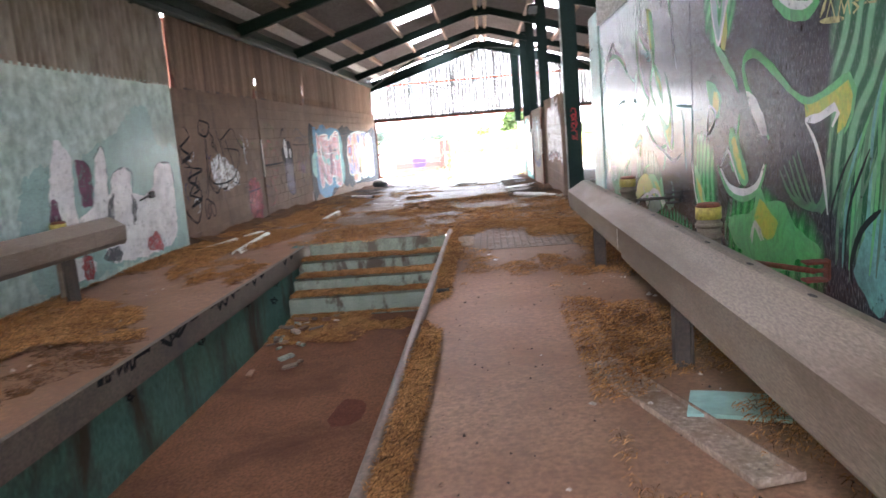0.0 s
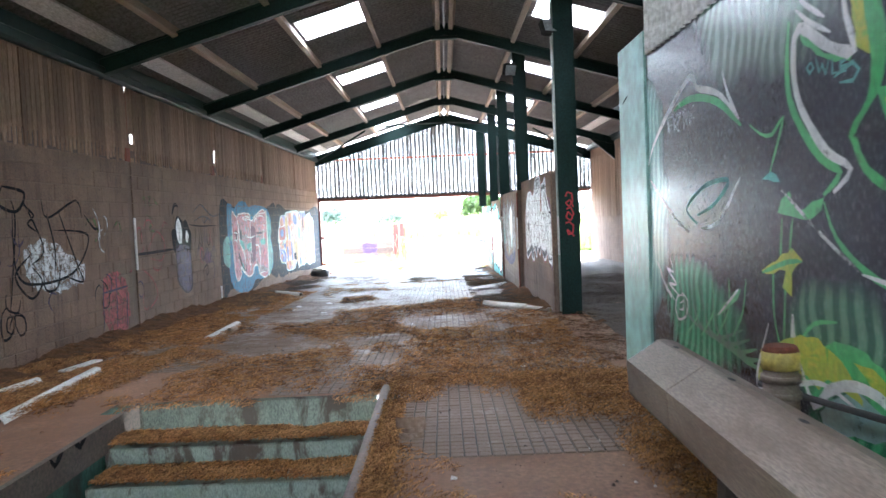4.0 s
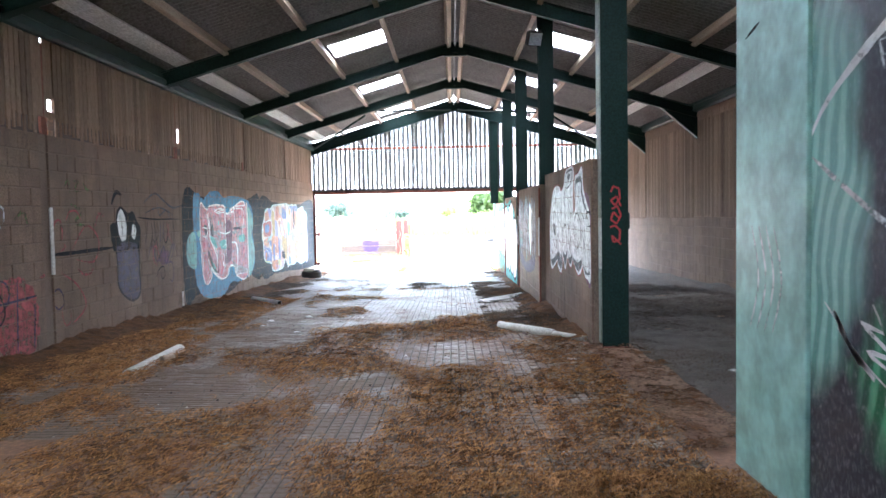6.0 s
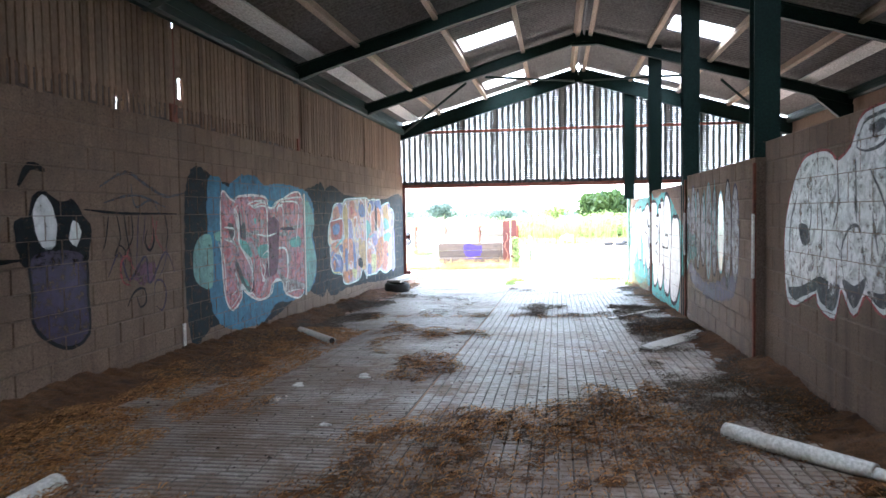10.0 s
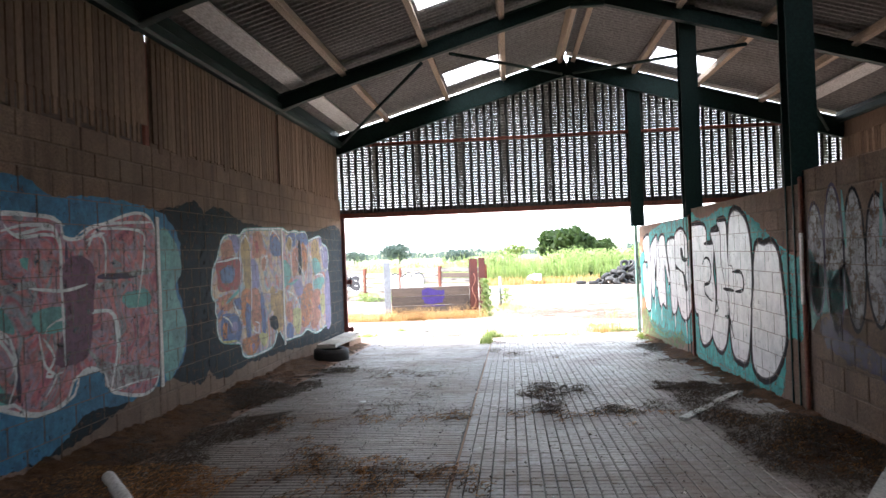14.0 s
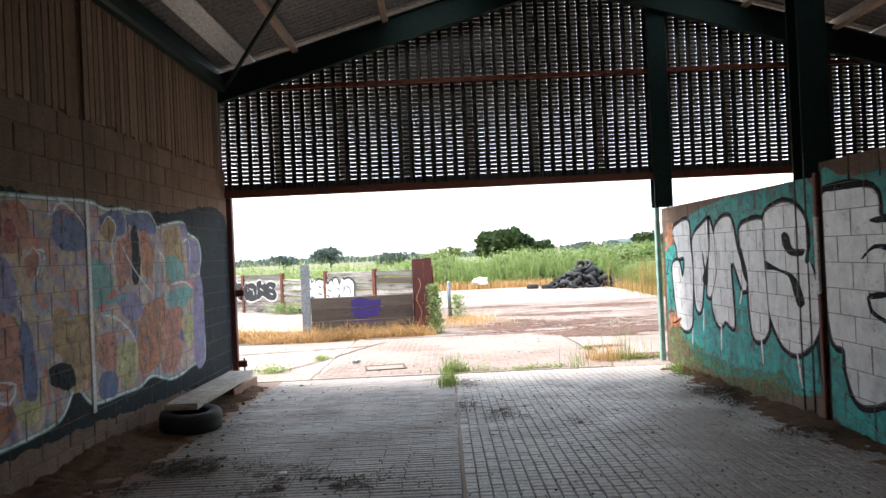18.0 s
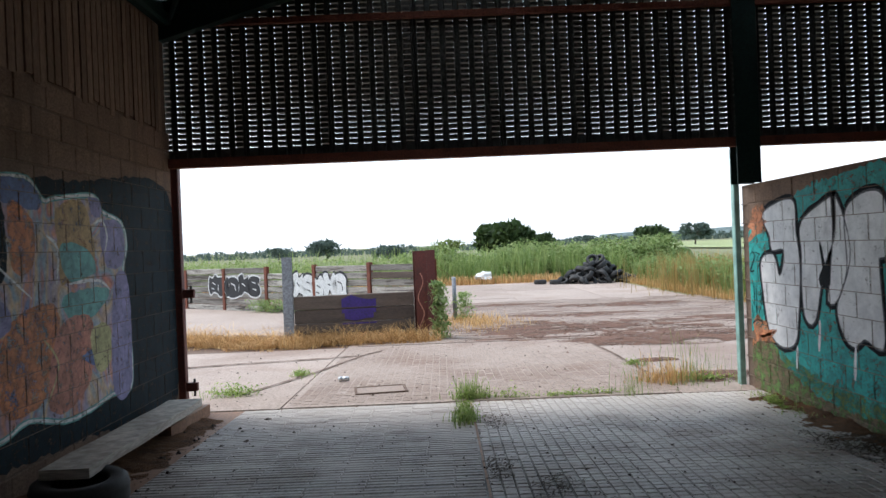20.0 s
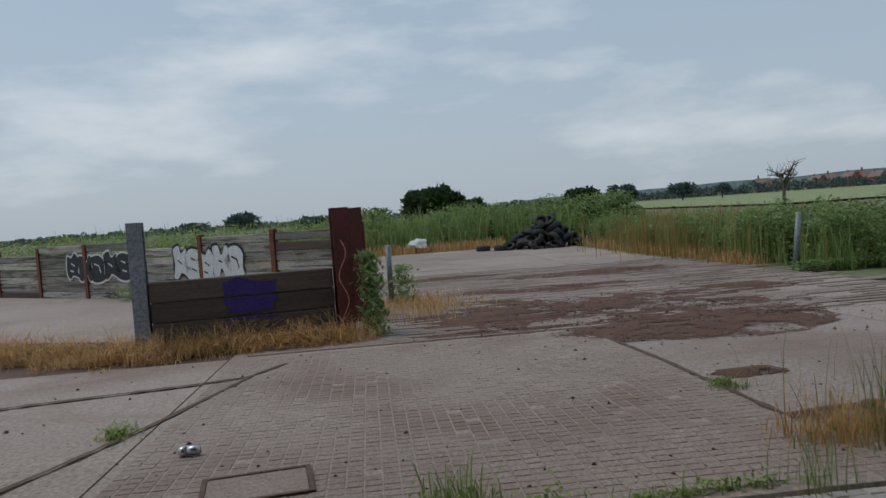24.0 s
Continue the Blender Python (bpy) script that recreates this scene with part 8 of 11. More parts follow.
area(WEST, ((27.69, 1.69), (28.53, 1.72), (28.5, 1.33), (28.15, 1.29), (27.74, 1.3), (27.68, 1.48)), "maroon", 1.82, 0.012)
area(WEST, ((27.78, 1.54), (27.91, 1.61), (28.23, 1.63), (28.31, 1.57), (28.27, 1.43), (28.1, 1.38), (27.84, 1.41)), "slate_blue", 1.86, 0.012)
area(WEST, ((28.64, 1.96), (28.81, 2.03), (28.93, 1.88), (28.97, 1.56), (28.95, 1.3), (28.71, 1.26), (28.67, 1.56), (28.57, 1.81)), "ochre", 1.9, 0.012)
area(WEST, ((29.07, 1.91), (29.12, 2.08), (29.39, 2.14), (29.53, 2.03), (29.51, 1.79), (29.27, 1.72), (29.06, 1.75)), "salmon", 1.94, 0.012)
area(WEST, ((29.18, 1.95), (29.3, 1.99), (29.36, 1.85), (29.24, 1.79)), "maroon", 1.98, 0.012)
area(WEST, ((28.98, 1.69), (29.26, 1.62), (29.31, 1.32), (29.01, 1.24)), "violet", 2.02, 0.012)
area(WEST, ((29.96, 2.08), (30.42, 2.06), (30.44, 1.76), (30.02, 1.76), (29.9, 1.9)), "slate_blue", 2.06, 0.012)
area(WEST, ((28.55, 1.24), (28.94, 1.21), (28.91, 0.86), (28.55, 0.78)), "orange", 2.1, 0.012)
area(WEST, ((28.94, 1.24), (29.3, 1.22), (29.43, 0.87), (29.18, 0.7), (28.91, 0.8)), "salmon", 2.14, 0.012)
area(WEST, ((29.95, 1.1), (30.53, 1.14), (30.59, 0.75), (30.17, 0.49), (29.93, 0.89)), "ochre", 2.18, 0.012)
area(WEST, ((28.69, 1.04), (28.89, 0.99), (28.85, 0.58), (28.69, 0.61)), "slate_blue", 2.22, 0.012)
area(WEST, ((29.34, 1.15), (29.49, 1.14), (29.57, 0.65), (29.4, 0.54)), "slate_blue", 2.26, 0.012)
area(WEST, ((29.83, 0.76), (30.1, 0.76), (30.17, 0.57), (29.9, 0.57)), "navy", 2.3, 0.012)
area(WEST, ((27.7, 1.21), (28.14, 1.24), (28.36, 1.13), (28.02, 1.02), (27.72, 1.08)), "salmon", 2.34, 0.012)
area(WEST, ((27.77, 1.14), (27.85, 1.18), (27.9, 1.12), (27.82, 1.1)), "ochre", 2.38, 0.012)
area(WEST, ((28.19, 1.12), (28.48, 1.18), (28.5, 1.0), (28.3, 1.05)), "slate_blue", 2.42, 0.012)
area(WEST, ((27.78, 0.94), (28.02, 0.99), (28.35, 0.93), (28.52, 0.79), (28.38, 0.57), (27.79, 0.64)), "slate_blue", 2.46, 0.012)
area(WEST, ((27.83, 0.85), (27.98, 0.86), (27.91, 0.65), (27.81, 0.67)), "orange", 2.5, 0.012)
area(WEST, ((28.11, 0.84), (28.34, 0.84), (28.33, 0.7), (28.16, 0.69)), "violet", 2.54, 0.012)
area(WEST, ((29.24, 0.56), (29.64, 0.53), (29.54, 0.38), (29.38, 0.37)), "straw_paint", 2.58, 0.012)
area(WEST, ((28.5, 0.55), (29.24, 0.56), (29.08, 0.32), (28.67, 0.34)), "orange", 2.62, 0.012)
area(WEST, ((28.88, 0.46), (29.02, 0.46), (28.94, 0.35)), "violet", 2.66, 0.012)
area(WEST, ((29.45, 1.69), (29.65, 1.71), (29.67, 1.64), (29.55, 1.5), (29.45, 1.59)), "salmon", 2.7, 0.012)
area(WEST, ((30.79, 2.09), (31.27, 2.15), (31.32, 1.93), (31.1, 1.89), (31.05, 2.04), (30.78, 1.97)), "slate_blue", 2.74, 0.012)
area(WEST, ((31.38, 2.12), (32.02, 2.15), (32.13, 1.95), (31.48, 2.0)), "slate_blue", 2.78, 0.012)
area(WEST, ((30.78, 1.97), (30.95, 2.08), (31.11, 1.99), (31.03, 1.83), (30.83, 1.86)), "ochre", 2.82, 0.012)
area(WEST, ((30.56, 1.66), (30.84, 1.62), (31.02, 1.44), (30.78, 1.27), (30.52, 1.23)), "aqua", 2.86, 0.012)
area(WEST, ((31.47, 1.97), (31.63, 1.97), (31.66, 1.48), (31.46, 1.42)), "navy", 2.9, 0.012)
area(WEST, ((31.71, 1.97), (32.03, 1.85), (32.0, 1.51), (31.74, 1.48)), "orange", 2.94, 0.012)
area(WEST, ((31.7, 1.12), (32.32, 1.18), (32.26, 0.59), (31.79, 0.42), (31.52, 0.52), (31.51, 0.81)), "orange", 2.98, 0.012)
area(WEST, ((31.09, 1.8), (31.43, 1.87), (31.43, 1.55), (31.12, 1.34)), "salmon", 3.02, 0.012)
area(WEST, ((31.04, 1.29), (31.56, 1.29), (31.7, 1.09), (31.38, 1.02)), "violet", 3.06, 0.012)
area(WEST, ((32.37, 1.96), (32.82, 2.05), (33.0, 1.71), (32.97, 1.48), (32.44, 1.35), (32.38, 1.64)), "ochre", 3.1, 0.012)
area(WEST, ((32.43, 1.67), (32.88, 1.64), (33.02, 1.44), (32.54, 1.38)), "aqua", 3.14, 0.012)
area(WEST, ((32.43, 1.25), (33.28, 1.28), (32.97, 1.06), (32.6, 1.02)), "aqua", 3.18, 0.012)
area(WEST, ((32.35, 1.0), (32.91, 1.03), (32.85, 0.51), (32.41, 0.32), (32.15, 0.46)), "salmon", 3.22, 0.012)
area(WEST, ((32.72, 0.73), (33.1, 0.75), (32.97, 0.61)), "slate_blue", 3.26, 0.012)
area(WEST, ((32.9, 0.92), (33.24, 0.95), (33.25, 0.61), (32.97, 0.57)), "straw_paint", 3.3, 0.012)
area(WEST, ((32.94, 2.09), (33.15, 2.08), (33.16, 1.92), (32.99, 1.94)), "violet", 3.34, 0.012)
area(WEST, ((33.15, 1.86), (33.6, 1.87), (33.61, 1.51), (33.25, 1.48)), "violet", 3.38, 0.012)
area(WEST, ((33.38, 1.31), (33.7, 1.32), (33.69, 0.34), (33.3, 0.32)), "violet", 3.42, 0.012)
area(WEST, ((30.99, 0.78), (31.24, 0.81), (31.5, 0.75), (31.47, 0.43), (31.23, 0.35), (31.07, 0.47)), "straw_paint", 3.46, 0.012)
area(WEST, ((30.65, 0.57), (30.97, 0.55), (30.98, 0.34), (30.63, 0.36)), "slate_blue", 3.5, 0.012)
area(WEST, ((30.62, 0.92), (30.97, 0.93), (30.98, 0.63), (30.66, 0.65)), "salmon", 3.54, 0.012)
area(WEST, ((29.74, 0.77), (29.94, 0.79), (30.05, 0.64), (29.82, 0.6)), "navy", 3.58, 0.012)
area(WEST, ((29.21, 0.55), (29.41, 0.58), (29.49, 0.45), (29.34, 0.4)), "straw_paint", 3.62, 0.012)
area(WEST, ((29.83, 1.23), (30.05, 1.22), (30.0, 0.91), (29.85, 0.9)), "ochre", 3.66, 0.012)
area(WEST, ((29.86, 1.92), (30.24, 1.9), (30.34, 1.77), (30.02, 1.76)), "slate_blue", 3.7, 0.012)
lines(WEST, ((27.95, 1.12), (28.2, 1.2), (28.43, 1.27), (28.47, 1.39)), 0.05, "aqua", 4.34)
lines(WEST, ((27.72, 0.79), (27.79, 0.63), (28.32, 0.58)), 0.035, "straw_paint", 4.38)
lines(WEST, ((27.69, 1.68), (28.02, 1.7), (28.5, 1.72), (28.53, 1.54), (28.5, 1.36)), 0.03, "rose", 4.42)
lines(WEST, ((28.58, 1.95), (28.78, 2.06), (28.9, 1.94)), 0.03, "rose", 4.46)
lines(WEST, ((29.95, 1.97), (30.19, 2.09), (30.46, 1.95)), 0.03, "salmon", 4.5)
lines(WEST, ((27.83, 0.96), (28.04, 0.89), (28.16, 0.78)), 0.03, "rose", 4.54)
lines(WEST, ((28.19, 1.15), (28.35, 0.98), (28.52, 0.79)), 0.03, "rose", 4.58)
lines(WEST, ((28.98, 1.66), (28.96, 1.24), (28.91, 0.8)), 0.03, "rose", 4.62)
lines(WEST, ((29.04, 0.78), (29.26, 0.72), (29.17, 0.6), (28.96, 0.66)), 0.025, "rose", 4.66)
lines(WEST, ((29.63, 1.75), (29.75, 1.72), (29.65, 1.51)), 0.025, "rose", 4.7)
lines(WEST, ((29.87, 2.04), (30.05, 2.16), (30.36, 2.04), (30.47, 1.93)), 0.03, "rose", 4.74)
lines(WEST, ((29.83, 2.14), (29.85, 2.07), (29.83, 2.0)), 0.035, "rose", 4.78)
lines(WEST, ((29.48, 1.7), (29.57, 1.77), (29.67, 1.71), (29.67, 1.63), (29.56, 1.49)), 0.025, "rose", 4.82)
lines(WEST, ((30.78, 1.96), (30.93, 2.08), (31.11, 1.99), (30.99, 1.8), (31.02, 1.65), (31.06, 1.44)), 0.025, "rose", 4.86)
lines(WEST, ((30.56, 1.26), (31.04, 1.26), (31.37, 1.33)), 0.04, "aqua", 4.9)
lines(WEST, ((30.73, 1.13), (31.02, 1.08), (31.36, 0.91), (31.5, 0.75)), 0.03, "rose", 4.94)
lines(WEST, ((32.2, 1.75), (32.38, 1.64), (32.34, 1.36)), 0.03, "rose", 4.98)
lines(WEST, ((32.54, 1.35), (33.06, 1.36), (33.3, 1.26)), 0.03, "rose", 5.02)
lines(WEST, ((33.02, 1.86), (33.19, 1.9), (33.28, 1.75), (33.2, 1.59)), 0.03, "rose", 5.06)
lines(WEST, ((31.23, 1.8), (31.51, 1.55), (31.97, 1.27)), 0.02, "rose", 5.1)
lines(WEST, ((29.31, 1.43), (29.35, 1.34), (29.42, 1.19)), 0.03, "rose", 5.14)
lines(WEST, ((32.11, 0.95), (32.32, 0.72), (32.15, 0.46)), 0.02, "straw_paint", 5.18)
lines(WEST, ((31.39, 1.14), (31.45, 0.95), (31.47, 0.82)), 0.03, "slate_blue", 5.22)

# tags, clouds and a dark painted figure nearer the pit
area(WEST, ((13.73, 1.65), (14.13, 1.8), (14.6, 1.68), (15.18, 1.41), (15.15, 1.18), (14.38, 1.1), (13.81, 1.3)), "chalk", 0, 0.04)
for pts in (((13.53, 2.29), (13.59, 1.99), (13.37, 0.95)), ((13.8, 2.26), (14.18, 1.69), (13.89, 1.5)), ((14.3, 2.12), (14.45, 1.68), (14.41, 1.32)),
            ((14.59, 2.16), (15.02, 1.42), (15.15, 1.18), (14.69, 1.29)), ((13.91, 1.64), (13.52, 1.39), (13.84, 1.09), (14.1, 1.27), (13.89, 1.47)),
            ((14.14, 1.41), (14.18, 1.16), (14.46, 1.17), (14.57, 1.45)), ((13.0, 1.6), (12.85, 1.3), (13.05, 1.2), (13.0, 0.9), (12.8, 0.7)),
            ((13.75, 2.25), (14.0, 2.1), (13.85, 2.0), (14.05, 1.9)), ((15.3, 2.1), (15.6, 1.9), (15.8, 1.95))):
    lines(WEST, pts, 0.035, "black", 1)
area(WEST, ((15.85, 1.19), (16.34, 1.2), (16.61, 0.86), (16.53, 0.37), (16.01, 0.3), (15.68, 0.62), (15.73, 0.95)), "maroon", 0, 0.03)
for pts in (((15.7, 0.95), (16.6, 0.98)), ((15.75, 1.15), (15.7, 0.4)), ((16.2, 1.2), (16.15, 0.35)), ((16.55, 0.9), (16.5, 0.35))):
    lines(WEST, pts, 0.03, "purple", 1)
for pts in (((15.3, 1.95), (15.55, 2.05), (15.7, 1.8), (15.5, 1.7)), ((16.2, 1.9), (16.4, 2.0), (16.5, 1.75)), ((17.5, 2.1), (17.8, 2.0), (17.6, 1.85), (17.95, 1.8))):
    lines(WEST, pts, 0.05, "grass", 1)
for pts in (((17.5, 1.5), (17.9, 1.8), (18.25, 1.6), (18.1, 1.3), (17.6, 1.35)), ((17.2, 1.2), (17.6, 1.0), (17.8, 0.7), (17.4, 0.5))):
    lines(WEST, pts, 0.03, "maroon", 1)
lines(WEST, ((16.9, 1.45), (17.6, 1.45), (18.7, 1.46)), 0.05, "black", 1)
random.seed(44)
for k in range(30):
    y, z, a, pts = random.choice((12.6, 12.9, 13.2, 13.5, 14.6, 15.3, 15.7, 16.2, 17.3, 20.3, 20.9)) + random.uniform(-0.2, 0.2), random.uniform(0.75, 2.05), random.uniform(0, 6.28), []
    for q in range(random.choice((4, 5, 7))):
        pts.append((y, z))
        a += random.uniform(0.3, 1.5)
        y, z = y + 0.13 * math.cos(a), z + 0.15 * math.sin(a)
    lines(WEST, pts, random.choice((0.02, 0.03, 0.035)), random.choice(("black", "black", "navy", "purple", "maroon", "chalk")), 1.5)
lines(WEST, ((17.36, 2.31), (17.45, 2.41), (17.5, 2.24)), 0.04, "grass", 1.5)
lines(WEST, ((17.56, 2.39), (17.74, 2.41), (17.61, 2.29), (17.79, 2.27)), 0.04, "grass", 1.5)
lines(WEST, ((17.86, 2.4), (17.95, 2.3), (18.11, 2.28)), 0.04, "grass", 1.5)
lines(WEST, ((17.35, 1.85), (17.45, 1.99), (17.65, 2.0), (17.76, 1.88)), 0.03, "maroon", 1.5)
lines(WEST, ((18.17, 1.8), (18.28, 1.97), (18.45, 1.92)), 0.03, "maroon", 1.5)
lines(WEST, ((17.62, 1.23), (17.77, 1.14), (17.99, 1.14), (18.06, 1.2)), 0.04, "maroon", 1.5)
lines(WEST, ((16.68, 1.19), (16.89, 1.23), (17.04, 1.26)), 0.04, "maroon", 1.5)
lines(WEST, ((17.19, 1.48), (17.33, 1.54), (17.25, 1.59)), 0.03, "maroon", 1.5)
lines(WEST, ((19.96, 1.21), (20.17, 1.44), (20.34, 1.14), (20.67, 1.38), (20.75, 1.07), (21.1, 1.4), (21.31, 1.16)), 0.035, "purple", 1.5)
lines(WEST, ((19.86, 2.13), (20.34, 2.3), (20.73, 2.18), (21.15, 2.06), (21.62, 2.11)), 0.04, "slate", 1.5)
lines(WEST, ((19.93, 1.97), (20.52, 2.06), (21.14, 1.93)), 0.03, "slate", 1.5)
lines(WEST, ((20.43, 2.18), (20.51, 1.93), (20.82, 2.01), (21.02, 1.84)), 0.03, "slate", 1.5)
area(WEST, ((20.45, 1.26), (20.87, 1.3), (20.8, 1.07), (20.49, 1.11)), "plum", 1.2, 0.03)
lines(WEST, ((12.64, 2.33), (12.83, 2.16), (12.43, 1.97), (12.79, 1.82), (12.42, 1.74), (12.93, 1.89)), 0.05, "black", 1.7)
lines(WEST, ((12.47, 1.64), (13.23, 1.56), (12.56, 1.43), (13.02, 1.25), (12.54, 1.16), (13.01, 1.47)), 0.05, "black", 1.7)
lines(WEST, ((12.54, 1.16), (13.03, 1.04), (12.56, 0.95), (13.15, 1.1)), 0.045, "black", 1.7)
lines(WEST, ((13.37, 2.44), (13.82, 2.37), (13.64, 2.15), (13.29, 2.23), (13.37, 2.44)), 0.045, "black", 1.7)
lines(WEST, ((13.54, 2.15), (13.56, 1.43), (14.0, 1.25), (14.93, 1.34), (15.37, 1.81), (14.47, 1.91)), 0.035, "black", 1.7)
lines(WEST, ((14.2, 2.3), (14.32, 2.07), (15.08, 2.3), (15.22, 2.06)), 0.035, "black", 1.7)
lines(WEST, ((12.24, 1.45), (12.23, 0.99), (12.71, 0.66), (12.96, 0.84)), 0.04, "black", 1.7)
area(WEST, ((18.64, 1.79), (18.81, 1.84), (18.86, 2.01), (19.04, 2.07), (19.23, 1.98), (19.47, 1.99), (19.57, 1.84), (19.7, 1.75), (19.66, 1.47), (19.55, 1.39), (18.83, 1.37), (18.67, 1.52)), "black", 0)
BODY = ((18.86, 1.51), (19.55, 1.48), (19.61, 1.05), (19.6, 0.68), (19.26, 0.6), (18.85, 0.84), (18.82, 1.18))
area(WEST, BODY, "purple", 1)
lines(WEST, BODY, 0.04, "black", 2, True)
area(WEST, ((19.01, 2.03), (19.17, 1.84), (19.16, 1.58), (19.02, 1.53), (18.91, 1.65), (18.88, 1.9)), "white", 2)
area(WEST, ((19.43, 1.81), (19.55, 1.69), (19.47, 1.55), (19.36, 1.63)), "white", 2)
lines(WEST, ((18.7, 2.1), (18.85, 2.28), (19.05, 2.25)), 0.08, "black", 1)
lines(WEST, ((19.6, 1.9), (20.3, 1.86), (21.4, 1.85)), 0.03, "black", 1)
for k in range(9):
    y = 20.0 + 0.14 * k
    lines(WEST, ((y, 1.85), (y + random.uniform(-0.1, 0.1), 1.6), (y + random.uniform(-0.15, 0.15), 1.2 + random.uniform(0, 0.3))), 0.022, random.choice(("black", "purple", "maroon")), 1)

# partition: silver letters on teal, nearest the opening
area(PART, ((35.0, 1.62), (33.69, 1.98), (32.2, 2.1), (31.34, 2.08), (30.4, 1.98), (30.4, 0.22), (31.74, 0.05), (33.2, -0.1), (34.2, 0.1), (34.7, 0.42), (35.31, 0.48), (35.31, 1.45)), "teal", 0, 0.03)
area(PART, ((35.0, 0.4), (34.3, 0.25), (33.3, 0.1), (32.0, 0.1), (31.2, 0.2), (31.3, -0.1), (33.5, -0.22), (35.0, -0.2)), "grass", 1, 0.04)
area(PART, ((35.0, 1.8), (34.7, 1.85), (34.55, 1.65), (35.0, 1.55)), "orange", 1, 0.02)
area(PART, ((35.0, 0.6), (34.6, 0.5), (34.5, 0.35), (35.0, 0.35)), "orange", 1, 0.02)
lines(PART, ((34.7, 1.77), (34.01, 1.88), (33.94, 1.54), (33.88, 1.17), (33.96, 0.64), (34.05, 0.39), (34.36, 0.32), (34.65, 0.47), (34.77, 0.9), (34.79, 1.24), (34.48, 1.31), (34.34, 1.08), (34.23, 1.35), (34.51, 1.35), (34.55, 1.5)), 0.1, "black", 0.8, True)
area(PART, ((34.7, 1.77), (34.01, 1.88), (33.94, 1.54), (33.88, 1.17), (33.96, 0.64), (34.05, 0.39), (34.36, 0.32), (34.65, 0.47), (34.77, 0.9), (34.79, 1.24), (34.48, 1.31), (34.34, 1.08), (34.23, 1.35), (34.51, 1.35), (34.55, 1.5)), "silver", 1.94, 0.004)
lines(PART, ((34.7, 1.77), (34.01, 1.88), (33.94, 1.54), (33.88, 1.17), (33.96, 0.64), (34.05, 0.39), (34.36, 0.32), (34.65, 0.47), (34.77, 0.9), (34.79, 1.24), (34.48, 1.31), (34.34, 1.08), (34.23, 1.35), (34.51, 1.35), (34.55, 1.5)), 0.02, "slate", 2.44, True)
lines(PART, ((33.82, 1.64), (33.24, 1.86), (33.17, 1.86), (33.2, 1.49), (33.41, 1.18), (33.61, 0.67), (33.8, 0.67), (33.86, 0.94), (33.84, 1.31)), 0.1, "black", 0.8, True)
area(PART, ((33.82, 1.64), (33.24, 1.86), (33.17, 1.86), (33.2, 1.49), (33.41, 1.18), (33.61, 0.67), (33.8, 0.67), (33.86, 0.94), (33.84, 1.31)), "silver", 1.98, 0.002)
lines(PART, ((33.82, 1.64), (33.24, 1.86), (33.17, 1.86), (33.2, 1.49), (33.41, 1.18), (33.61, 0.67), (33.8, 0.67), (33.86, 0.94), (33.84, 1.31)), 0.02, "slate", 2.48, True)
lines(PART, ((33.23, 1.86), (33.16, 1.86), (33.0, 1.59), (32.95, 1.28), (33.15, 0.93), (33.24, 0.86), (33.36, 0.88), (33.3, 1.14), (33.23, 1.49)), 0.1, "black", 0.8, True)
area(PART, ((33.23, 1.86), (33.16, 1.86), (33.0, 1.59), (32.95, 1.28), (33.15, 0.93), (33.24, 0.86), (33.36, 0.88), (33.3, 1.14), (33.23, 1.49)), "silver", 1.98, 0.002)
lines(PART, ((33.23, 1.86), (33.16, 1.86), (33.0, 1.59), (32.95, 1.28), (33.15, 0.93), (33.24, 0.86), (33.36, 0.88), (33.3, 1.14), (33.23, 1.49)), 0.02, "slate", 2.48, True)
lines(PART, ((32.99, 1.73), (32.48, 1.85), (32.28, 1.45), (32.05, 1.09), (32.18, 0.99), (32.42, 1.3), (32.51, 1.29), (32.47, 0.62), (32.56, 0.53), (32.77, 0.59), (32.92, 0.5), (33.09, 0.57), (33.2, 0.83), (33.01, 1.19)), 0.1, "black", 0.8, True)
area(PART, ((32.99, 1.73), (32.48, 1.85), (32.28, 1.45), (32.05, 1.09), (32.18, 0.99), (32.42, 1.3), (32.51, 1.29), (32.47, 0.62), (32.56, 0.53), (32.77, 0.59), (32.92, 0.5), (33.09, 0.57), (33.2, 0.83), (33.01, 1.19)), "silver", 2.02, 0.004)
lines(PART, ((32.99, 1.73), (32.48, 1.85), (32.28, 1.45), (32.05, 1.09), (32.18, 0.99), (32.42, 1.3), (32.51, 1.29), (32.47, 0.62), (32.56, 0.53), (32.77, 0.59), (32.92, 0.5), (33.09, 0.57), (33.2, 0.83), (33.01, 1.19)), 0.02, "slate", 2.52, True)
lines(PART, ((32.17, 1.73), (31.6, 1.78), (31.55, 1.59), (31.56, 1.36), (31.52, 0.82), (31.55, 0.59), (31.73, 0.47), (31.94, 0.49), (32.02, 0.78), (32.04, 1.21), (32.2, 1.49)), 0.1, "black", 0.8, True)
area(PART, ((32.17, 1.73), (31.6, 1.78), (31.55, 1.59), (31.56, 1.36), (31.52, 0.82), (31.55, 0.59), (31.73, 0.47), (31.94, 0.49), (32.02, 0.78), (32.04, 1.21), (32.2, 1.49)), "silver", 2.06, 0.004)
lines(PART, ((32.17, 1.73), (31.6, 1.78), (31.55, 1.59), (31.56, 1.36), (31.52, 0.82), (31.55, 0.59), (31.73, 0.47), (31.94, 0.49), (32.02, 0.78), (32.04, 1.21), (32.2, 1.49)), 0.02, "slate", 2.56, True)
